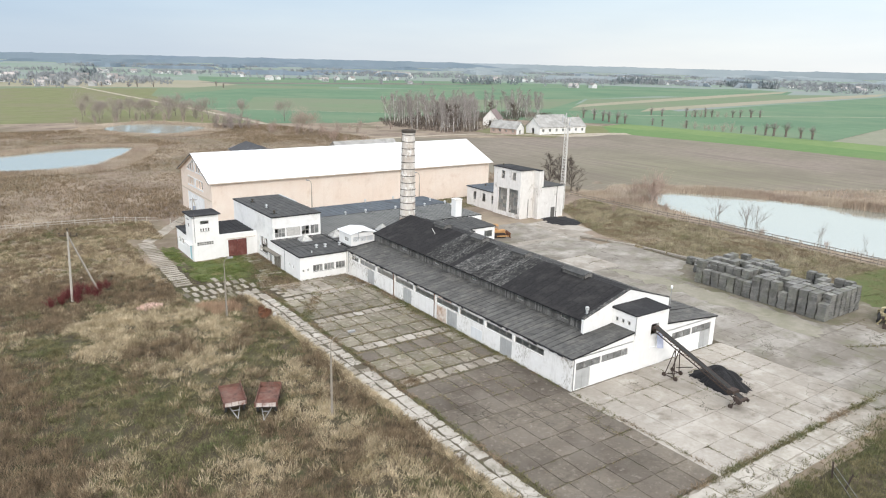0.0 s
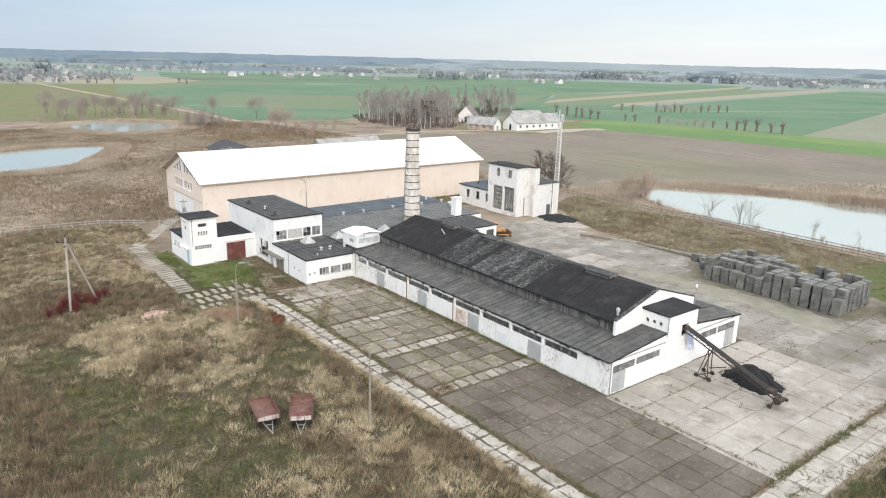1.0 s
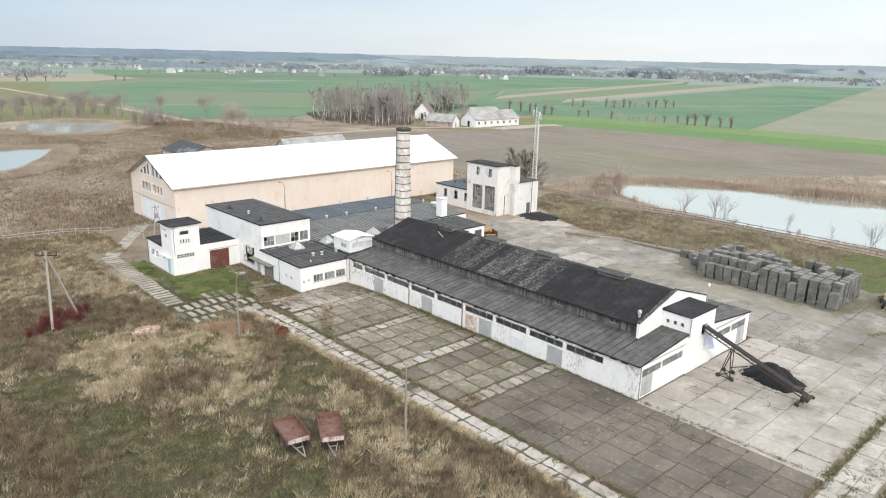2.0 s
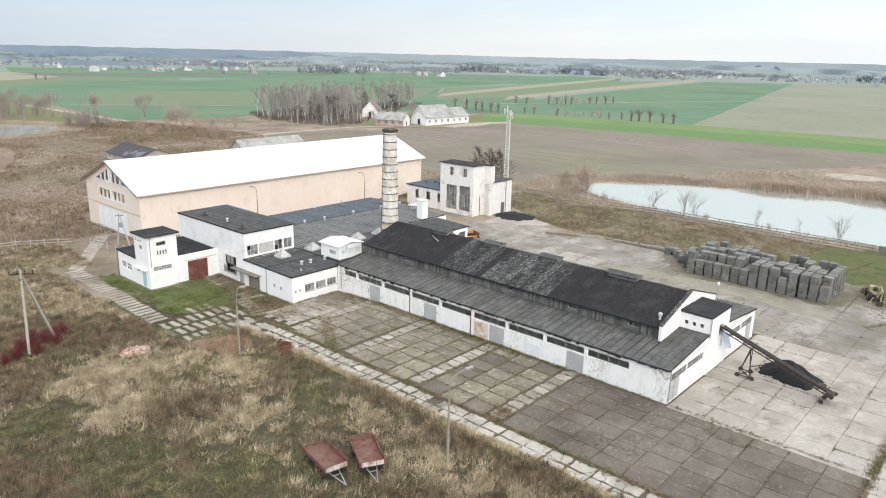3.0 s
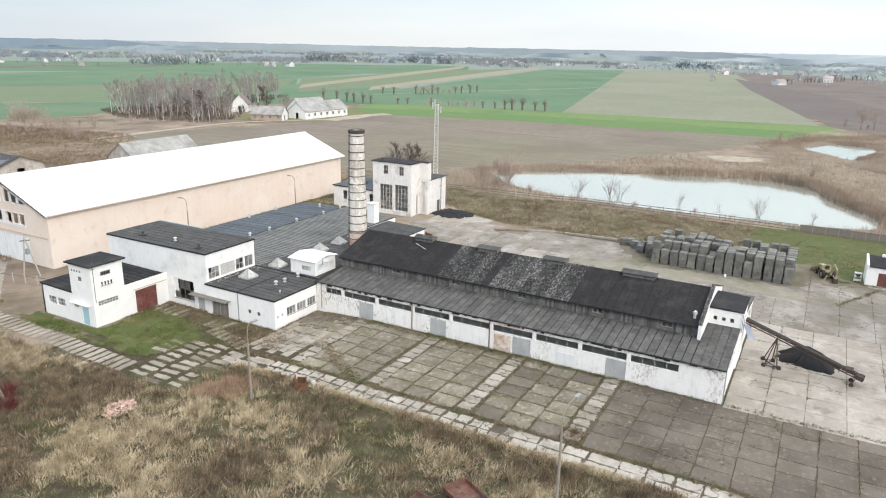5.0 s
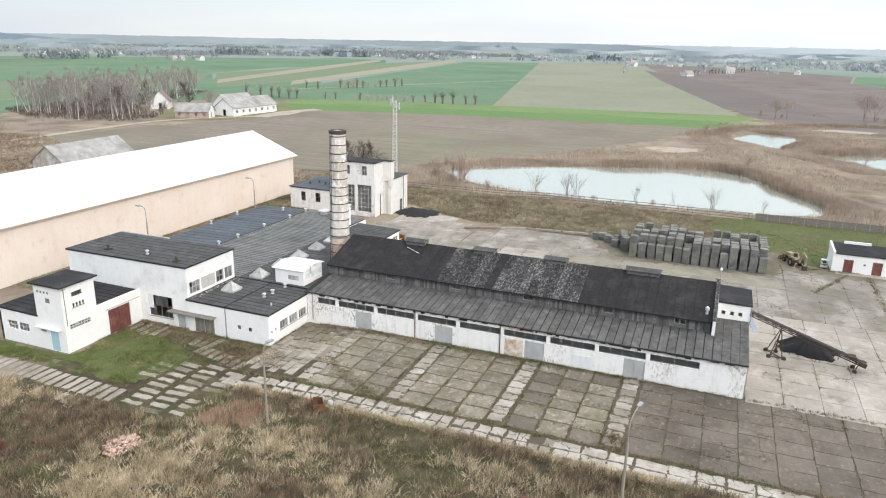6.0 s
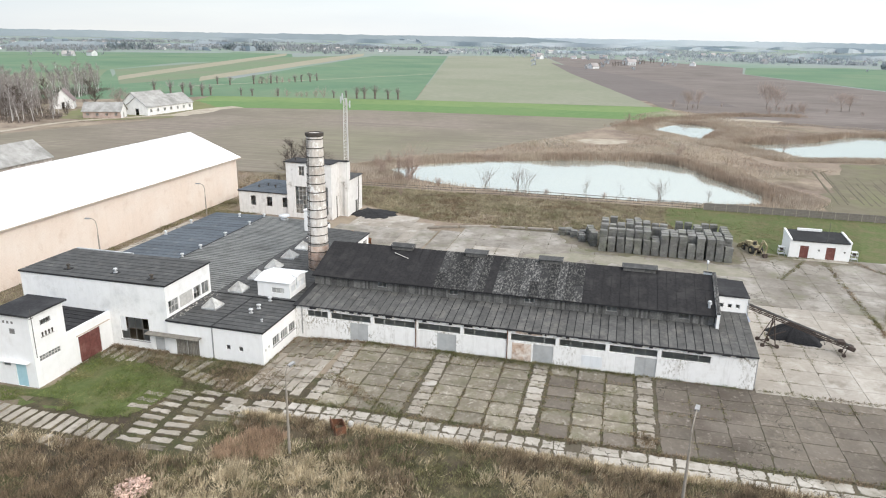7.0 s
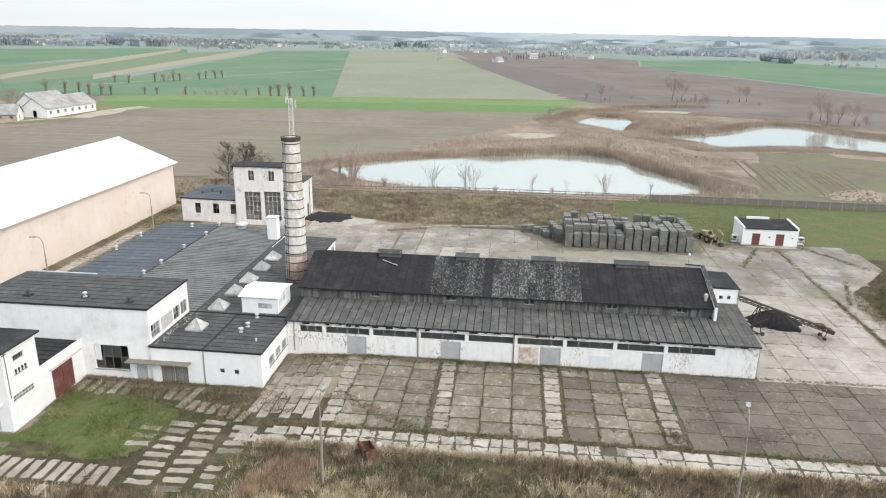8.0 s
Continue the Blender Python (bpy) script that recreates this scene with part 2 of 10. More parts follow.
CONCRETE_MID = surf("worn_concrete", (0.325, 0.292, 0.245), (0.405, 0.37, 0.315), 2.2, 0.93, 0.3, patch=[((0.225, 0.198, 0.16), 0.09, 0.55), ((0.165, 0.143, 0.112), 0.45, 0.63), ((0.47, 0.435, 0.385), 0.3, 0.63)], rand=0.10, cracks=(0.08, 0.07, 0.05), crack_scale=0.3)
CONCRETE_DARK = surf("dark_mossy_concrete", (0.22, 0.196, 0.152), (0.30, 0.27, 0.215), 2.5, 0.95, 0.3, patch=[((0.16, 0.138, 0.108), 0.12, 0.52), ((0.50, 0.465, 0.40), 1.3, 0.655), ((0.14, 0.135, 0.08), 0.35, 0.60), ((0.12, 0.10, 0.073), 0.8, 0.63)], rand=0.17, cracks=(0.07, 0.07, 0.04), crack_scale=0.3)
CONCRETE_BROWN = surf("brown_oily_concrete", (0.142, 0.121, 0.097), (0.198, 0.171, 0.139), 2.5, 0.95, 0.3, patch=[((0.096, 0.079, 0.064), 0.10, 0.52), ((0.30, 0.268, 0.23), 1.6, 0.665), ((0.074, 0.064, 0.048), 0.5, 0.62), ((0.175, 0.152, 0.128), 0.25, 0.60)], rand=0.14, cracks=(0.06, 0.055, 0.04), crack_scale=0.3)
CONCRETE_BROKEN = surf("broken_road_concrete", (0.375, 0.345, 0.30), (0.47, 0.437, 0.388), 2.2, 0.93, 0.3, patch=[((0.27, 0.243, 0.20), 0.12, 0.55), ((0.17, 0.155, 0.115), 0.5, 0.64), ((0.52, 0.49, 0.445), 0.4, 0.62)], rand=0.07, cracks=(0.075, 0.068, 0.048), crack_scale=0.42, crack_gate=0.48, crack_width=0.006)
POST = surf("concrete_post", (0.38, 0.35, 0.31), (0.48, 0.45, 0.40), 4.0, 0.9, 0.2)
STACK_BRICK = surf("stacked_grey_bricks", (0.15, 0.149, 0.143), (0.245, 0.242, 0.23), 5.0, 0.95, 0.5, patch=[((0.33, 0.32, 0.295), 0.9, 0.60), ((0.11, 0.108, 0.10), 1.1, 0.60), ((0.21, 0.215, 0.165), 0.5, 0.60)], rand=0.2, courses=((0.095, 0.094, 0.088), 0.27, 0.185, 0.02))
RED_BRICK = surf("broken_red_bricks", (0.48, 0.31, 0.25), (0.64, 0.50, 0.43), 5.0, 0.95, 0.4, island=0.35)
YELLOW = surf("faded_yellow_paint", (0.40, 0.345, 0.20), (0.53, 0.475, 0.31), 3.0, 0.8, 0.2, patch=[((0.17, 0.135, 0.08), 1.2, 0.53)])
ORANGE = surf("faded_orange_paint", (0.52, 0.27, 0.10), (0.60, 0.36, 0.16), 3.0, 0.7, 0.2, patch=[((0.24, 0.13, 0.07), 0.9, 0.58)])
RUBBER = surf("old_rubber", (0.025, 0.025, 0.025), (0.05, 0.05, 0.048), 5.0, 0.9, 0.2)
CHIM = surf("weathered_chimney_brick", (0.55, 0.49, 0.43), (0.68, 0.63, 0.575), 2.5, 0.95, 0.5, patch=[((0.45, 0.34, 0.27), 0.5, 0.64), ((0.74, 0.71, 0.67), 0.3, 0.58)], streak=(0.20, 0.17, 0.15), streak_amount=0.6, flake=((0.82, 0.80, 0.77), 1.3, 0.5, 0.46))
SOOT = surf("sooty_iron", (0.05, 0.045, 0.04), (0.10, 0.085, 0.07), 4.0, 0.9, 0.2)
BARK = surf("grey_bark", (0.12, 0.10, 0.085), (0.20, 0.17, 0.145), 4.0, 0.95, 0.2, island=0.3)
BIRCH = surf("birch_bark", (0.52, 0.50, 0.48), (0.70, 0.68, 0.66), 3.0, 0.9, 0.2, rand=0.35, patch=[((0.22, 0.19, 0.175), 1.2, 0.60)])
TWIG = surf("bare_twigs", (0.20, 0.165, 0.15), (0.30, 0.255, 0.235), 1.0, 0.95, 0.0, island=0.35)
TWIG_DARK = surf("dark_twigs", (0.085, 0.07, 0.062), (0.14, 0.115, 0.10), 1.0, 0.95, 0.0, island=0.35)
TWIG_PALE = surf("pale_reddish_twigs", (0.34, 0.275, 0.24), (0.45, 0.375, 0.33), 1.0, 0.95, 0.0, island=0.3)
MAST_STEEL = surf("pale_mast_paint", (0.56, 0.54, 0.51), (0.68, 0.66, 0.63), 2.0, 0.8, 0.1)
TWIG_GREY = surf("grey_birch_twigs", (0.255, 0.228, 0.214), (0.37, 0.335, 0.315), 1.0, 0.95, 0.0, island=0.35)
LAMP_POST = surf("brown_grey_lamp_post", (0.26, 0.23, 0.195), (0.34, 0.305, 0.26), 4.0, 0.9, 0.2)
TWIG_FAR = surf("grey_brown_twigs", (0.265, 0.228, 0.21), (0.37, 0.322, 0.298), 1.0, 0.95, 0.0, island=0.3)
TWIG_HAZE = surf("pale_fuzzy_twigs", (0.265, 0.228, 0.205), (0.37, 0.323, 0.293), 1.0, 0.95, 0.0, island=0.25)
TWIG_HAZE_RED = surf("pale_reddish_fuzz", (0.34, 0.265, 0.225), (0.46, 0.365, 0.315), 1.0, 0.95, 0.0, island=0.25)
TWIG_RED = surf("reddish_twigs", (0.31, 0.235, 0.195), (0.42, 0.33, 0.28), 1.0, 0.95, 0.0, island=0.35)
CABLE = surf("grey_cable", (0.20, 0.20, 0.20), (0.28, 0.28, 0.28), 2.0, 0.7, 0.0)
INK = surf("dark_paint_mark", (0.16, 0.15, 0.14), (0.30, 0.29, 0.28), 6.0, 0.9, 0.0)
FARM_ROOF = surf("grey_sheet_farm_roof", (0.30, 0.295, 0.28), (0.40, 0.392, 0.375), 0.5, 0.8, 0.1, patch=[((0.21, 0.21, 0.195), 0.2, 0.56), ((0.46, 0.455, 0.445), 0.35, 0.62)], streak=(0.2, 0.19, 0.17), streak_amount=0.3)
DARK_ROOF = surf("dark_old_roof", (0.05, 0.05, 0.054), (0.085, 0.086, 0.09), 0.8, 0.85, 0.1, patch=[((0.175, 0.18, 0.187), 0.11, 0.57)], patch_soft=0.02)
SHED_WALL = surf("stained_shed_wall", (0.36, 0.32, 0.285), (0.48, 0.44, 0.40), 0.8, 0.95, 0.2, streak=(0.18, 0.16, 0.14), streak_amount=0.6, patch=[((0.62, 0.59, 0.56), 0.4, 0.58)])
FAR_WALL = surf("far_plaster", (0.50, 0.51, 0.52), (0.68, 0.68, 0.68), 0.3, 0.9, 0.0, rand=0.35)
FARM_WALL = surf("farm_plaster", (0.76, 0.75, 0.735), (0.86, 0.85, 0.84), 0.6, 0.9, 0.1, streak=(0.45, 0.42, 0.4), streak_amount=0.3)
FAR_ROOF = surf("far_roof", (0.26, 0.23, 0.22), (0.38, 0.36, 0.35), 0.05, 0.9, 0.0, rand=0.35)
# far growth: aerial haze is mixed into these three base colours
FAR_TREES = surf("far_trees_grey_haze", (0.245, 0.262, 0.278), (0.29, 0.303, 0.318), 0.03, 1.0, 0.0, island=0.14)
FAR_TREES_PALE = surf("far_trees_pale_haze", (0.36, 0.385, 0.41), (0.42, 0.445, 0.465), 0.03, 1.0, 0.0, island=0.10)
FAR_GREEN = surf("far_conifers_hazed", (0.17, 0.205, 0.22), (0.205, 0.235, 0.25), 0.1, 1.0, 0.0, island=0.25)

GLASS = bpy.data.materials.new("window_glass")
GLASS.use_nodes = True
gb = GLASS.node_tree.nodes["Principled BSDF"]
gb.inputs["Base Color"].default_value, gb.inputs["Roughness"].default_value = (0.30, 0.32, 0.32, 1), 0.3
gb.inputs["Transmission Weight"].default_value, gb.inputs["IOR"].default_value = 0.85, 1.12

GLASS_DUSTY = surf("dusty_window_glass", (0.12, 0.123, 0.122), (0.24, 0.242, 0.237), 0.9, 0.25, 0.0, rand=0.4, gloss=0.6, patch=[((0.45, 0.45, 0.44), 0.8, 0.62)])

WATER = bpy.data.materials.new("pond_water")
WATER.use_nodes = True
wb, wnn, wll = WATER.node_tree.nodes["Principled BSDF"], WATER.node_tree.nodes, WATER.node_tree.links
wb.inputs["Base Color"].default_value, wb.inputs["Roughness"].default_value = (0.28, 0.295, 0.255, 1), 0.5
w_gloss, w_both = wnn.new("ShaderNodeBsdfGlossy"), wnn.new("ShaderNodeMixShader")
w_gloss.inputs["Color"].default_value, w_gloss.inputs["Roughness"].default_value = (0.95, 0.945, 0.875, 1), 0.04
w_both.inputs[0].default_value = 0.60
wll.new(wb.outputs[0], w_both.inputs[1])
wll.new(w_gloss.outputs[0], w_both.inputs[2])
wll.new(w_both.outputs[0], wnn["Material Output"].inputs["Surface"])
wz, wbm = wnn.new("ShaderNodeTexNoise"), wnn.new("ShaderNodeBump")
wz.inputs["Scale"].default_value, wz.inputs["Detail"].default_value = 1.5, 4.0
wbm.inputs["Strength"].default_value, wbm.inputs["Distance"].default_value = 0.06, 0.04
wg = wnn.new("ShaderNodeNewGeometry")
wll.new(wg.outputs["Position"], wz.inputs["Vector"])
wll.new(wz.outputs["Fac"], wbm.inputs["Height"])
wll.new(wbm.outputs[0], w_gloss.inputs["Normal"])

# growth and earth
MEADOW = surf("dry_meadow", (0.045, 0.038, 0.025), (0.088, 0.073, 0.047), 1.2, 1.0, 0.6, depth=0.15,
              patch=[((0.06, 0.066, 0.028), 0.12, 0.54), ((0.06, 0.043, 0.032), 0.2, 0.56), ((0.15, 0.122, 0.075), 0.35, 0.62)])
WEEDS = surf("brown_weeds", (0.19, 0.148, 0.115), (0.275, 0.22, 0.172), 0.8, 1.0, 0.5, depth=0.15,
             patch=[((0.15, 0.15, 0.075), 0.035, 0.60), ((0.35, 0.29, 0.22), 0.045, 0.56), ((0.125, 0.09, 0.072), 0.07, 0.60)])
SKYLIGHT_GLASS = surf("dirty_wired_glass", (0.36, 0.36, 0.345), (0.58, 0.58, 0.56), 2.0, 0.5, 0.1, rand=0.25, gloss=0.5, patch=[((0.24, 0.225, 0.20), 0.9, 0.60)])
OLD_WOOD = surf("weathered_grey_wood", (0.17, 0.155, 0.13), (0.27, 0.25, 0.215), 3.0, 0.95, 0.3, rand=0.2, streak=(0.10, 0.09, 0.075), streak_amount=0.5)
WHITE_DAMP = surf("damp_limewash", (0.82, 0.82, 0.81), (0.88, 0.878, 0.87), 1.2, 0.9, 0.25, patch=[((0.58, 0.585, 0.58), 0.30, 0.645), ((0.66, 0.65, 0.62), 0.8, 0.69)], streak=(0.45, 0.44, 0.42), streak_amount=0.14)
STRAW_STRIP = surf("tan_stubble", (0.27, 0.25, 0.185), (0.325, 0.30, 0.225), 0.2, 1.0, 0.2, patch=[((0.26, 0.25, 0.17), 0.008, 0.55)])
GREEN_DEEP = surf("deep_green_crop", (0.10, 0.185, 0.062), (0.135, 0.215, 0.08), 0.2, 1.0, 0.1, patch=[((0.14, 0.205, 0.08), 0.02, 0.58)])
LAWN = surf("short_green_grass", (0.075, 0.10, 0.032), (0.12, 0.145, 0.055), 1.6, 1.0, 0.5, depth=0.08, patch=[((0.15, 0.125, 0.07), 0.2, 0.57)])
EARTH = surf("bare_earth", (0.085, 0.072, 0.052), (0.125, 0.106, 0.078), 2.0, 1.0, 0.5, depth=0.06, patch=[((0.075, 0.078, 0.04), 0.5, 0.60)])
PLOUGH = surf("grey_brown_ploughland", (0.20, 0.168, 0.138), (0.265, 0.225, 0.188), 0.3, 1.0, 0.3, patch=[((0.205, 0.20, 0.13), 0.010, 0.52), ((0.17, 0.14, 0.118), 0.02, 0.6)], furrow=True)
PLOUGH_DARK = surf("dark_ploughland", (0.15, 0.126, 0.111), (0.192, 0.163, 0.145), 0.2, 1.0, 0.2, patch=[((0.215, 0.185, 0.168), 0.008, 0.52), ((0.12, 0.10, 0.088), 0.025, 0.60)], furrow=True)
PLOUGH_WET = surf("wet_ploughland", (0.135, 0.115, 0.106), (0.17, 0.147, 0.137), 0.2, 1.0, 0.2, patch=[((0.17, 0.147, 0.137), 0.012, 0.55)], furrow=True)
STUBBLE = surf("pale_green_stubble", (0.215, 0.22, 0.16), (0.27, 0.27, 0.205), 0.2, 1.0, 0.2, patch=[((0.19, 0.21, 0.14), 0.006, 0.55)])
WHEAT = surf("green_winter_wheat", (0.108, 0.185, 0.105), (0.135, 0.215, 0.13), 0.1, 1.0, 0.1, patch=[((0.165, 0.215, 0.135), 0.006, 0.58), ((0.088, 0.168, 0.10), 0.01, 0.56)])
THIN_CROP = surf("thin_green_crop", (0.135, 0.19, 0.105), (0.165, 0.215, 0.13), 0.1, 1.0, 0.1, patch=[((0.18, 0.19, 0.13), 0.008, 0.55)])
GREEN = surf("bright_green_strip", (0.14, 0.215, 0.075), (0.18, 0.25, 0.098), 0.2, 1.0, 0.1, patch=[((0.105, 0.18, 0.07), 0.02, 0.58)])
# distance haze is put into the farmland's colour as a blue-grey tint
FAR_LAND = surf("hazed_far_farmland", (0.195, 0.245, 0.205), (0.235, 0.28, 0.24), 0.01, 1.0, 0.0, patch=[((0.165, 0.24, 0.18), 0.003, 0.52), ((0.255, 0.252, 0.235), 0.004, 0.57), ((0.22, 0.255, 0.255), 0.002, 0.58)])
OLIVE = surf("olive_grassland", (0.14, 0.155, 0.065), (0.19, 0.195, 0.095), 0.1, 1.0, 0.2, patch=[((0.19, 0.165, 0.11), 0.02, 0.58)])
SAND = surf("pale_track", (0.37, 0.325, 0.26), (0.46, 0.41, 0.335), 0.5, 1.0, 0.2, patch=[((0.27, 0.23, 0.175), 0.2, 0.58)])
BLADE = surf("dry_grass_blades", (0.30, 0.245, 0.155), (0.72, 0.612, 0.44), 0.7, 1.0, 0.0, island=0.40, patch=[((0.30, 0.24, 0.14), 0.25, 0.60)])
BLADE_GREEN = surf("green_grass_blades", (0.102, 0.097, 0.048), (0.245, 0.223, 0.118), 0.8, 1.0, 0.0, island=0.42, patch=[((0.33, 0.275, 0.165), 0.35, 0.63), ((0.105, 0.132, 0.055), 0.3, 0.60)])
BLADE_BROWN = surf("brown_weed_stalks", (0.095, 0.072, 0.049), (0.35, 0.268, 0.178), 0.7, 1.0, 0.0, island=0.45, patch=[((0.42, 0.335, 0.235), 0.3, 0.68)])
REED = surf("straw_reeds", (0.37, 0.305, 0.235), (0.54, 0.46, 0.365), 0.12, 1.0, 0.0, island=0.25, patch=[((0.31, 0.238, 0.19), 0.06, 0.56), ((0.60, 0.53, 0.45), 0.035, 0.60)])
RED_TWIG = surf("dark_red_twigs", (0.12, 0.032, 0.034), (0.21, 0.062, 0.06), 1.0, 0.95, 0.0, island=0.35)
RUSSET = surf("russet_weeds", (0.30, 0.20, 0.135), (0.56, 0.41, 0.29), 1.0, 1.0, 0.0, island=0.3)


# ---- mesh helpers ----
class Shape:
    """Collects vertices and faces of one mesh."""

    def __init__(self):
        self.v, self.f, self.weld = [], [], False

    def add(self, verts, faces):
        k = len(self.v)
        self.v.extend(tuple(p) for p in verts)
        self.f.extend(tuple(k + i for i in f) for f in faces)
        return self

    def box(self, x0, y0, z0, x1, y1, z1):
        return self.hexa([(x0, y0, z0), (x1, y0, z0), (x1, y1, z0), (x0, y1, z0), (x0, y0, z1), (x1, y0, z1), (x1, y1, z1), (x0, y1, z1)])

    def hexa(self, p):
        return self.add(p, [(3, 2, 1, 0), (4, 5, 6, 7), (0, 1, 5, 4), (1, 2, 6, 5), (2, 3, 7, 6), (3, 0, 4, 7)])

    def beam(self, a, b, w, h=None, up=(0, 0, 1)):
        """A square bar from a to b."""
        a, b = Vector(a), Vector(b)
        h = h or w
        d = (b - a).normalized()
        s = d.cross(Vector(up))
        s = (s if s.length > 1e-4 else d.cross(Vector((1, 0, 0)))).normalized()
        t = s.cross(d).normalized()
        s, t = s * w / 2, t * h / 2
        return self.hexa([a - s - t, a + s - t, b + s - t, b - s - t, a - s + t, a + s + t, b + s + t, b - s + t])

    def tube(self, a, b, r0, r1=None, n=8, cap=True):
        a, b = Vector(a), Vector(b)
        r1 = r0 if r1 is None else r1
        d = (b - a).normalized()
        s = d.cross(Vector((0, 0, 1)))
        s = (s if s.length > 1e-3 else Vector((1, 0, 0))).normalized()
        t = d.cross(s)
        vs = [a + (s * math.cos(2 * math.pi * i / n) + t * math.sin(2 * math.pi * i / n)) * r0 for i in range(n)]
        vs += [b + (s * math.cos(2 * math.pi * i / n) + t * math.sin(2 * math.pi * i / n)) * r1 for i in range(n)]
        fs = [(i, (i + 1) % n, n + (i + 1) % n, n + i) for i in range(n)]
        if cap:
            fs += [tuple(range(n - 1, -1, -1)), tuple(range(n, 2 * n))]
        return self.add(vs, fs)

    def lathe(self, rings, n=20, centre=(0, 0)):
        """Rings of (radius, z) from the bottom up."""
        k = len(self.v)
        cx, cy = centre
        for r, z in rings:
            self.v.extend((cx + r * math.cos(2 * math.pi * i / n), cy + r * math.sin(2 * math.pi * i / n), z) for i in range(n))
        for j in range(len(rings) - 1):
            for i in range(n):
                i2 = (i + 1) % n
                self.f.append((k + j * n + i, k + j * n + i2, k + (j + 1) * n + i2, k + (j + 1) * n + i))
        self.f.append(tuple(k + i for i in range(n - 1, -1, -1)))
        self.f.append(tuple(k + (len(rings) - 1) * n + i for i in range(n)))
        return self

    def mesh(self, name, material, smooth=False):
        me = bpy.data.meshes.new(name)
        if self.weld:
            seen = {}
            to = [seen.setdefault(tuple(round(c, 4) for c in p), len(seen)) for p in self.v]
            me.from_pydata(list(seen), [], [[to[i] for i in f] for f in self.f])
        else:
            me.from_pydata(self.v, [], self.f)
        me.materials.append(material)
        if smooth:
            me.polygons.foreach_set("use_smooth", [True] * len(me.polygons))
        me.update()
        return me


def thing(name, place, label, category, group="", turn=0.0, kind=""):
    ob = new(name)
    ob.empty_display_size = 0.5
    ob.matrix_basis = pose(*place, 0, 0, turn)
    return tagged(ob, label, category, group, kind)


def part(name, shape, material, parent, label="", at=None, smooth=False, kind=""):
    """Links a shape as one mesh under a thing or under a part."""
    me = shape if isinstance(shape, bpy.types.Mesh) else shape.mesh(name, material, smooth)
    ob = new(name, me)
    ob.parent = parent
    if at is not None:
        ob.matrix_basis = at if isinstance(at, Matrix) else Matrix.Translation(at)
    return tagged(ob, label, kind=kind)


def single(name, shape, material, label, category, group="", place=(0, 0, 0), turn=0.0, kind="", smooth=False):
    me = shape if isinstance(shape, bpy.types.Mesh) else shape.mesh(name, material, smooth)
    ob = new(name, me)
    ob.matrix_basis = pose(*place, 0, 0, turn)
    return tagged(ob, label, category, group, kind)


def smooth_step(a, b, x):
    t = np.clip((np.asarray(x, float) - a) / (b - a), 0, 1)
    return t * t * (3 - 2 * t)


NORTH = -0.5      # the ground lies a little lower north of the long hall


def ground_z(x, y):
    return NORTH * float(smooth_step(94, 107, y))


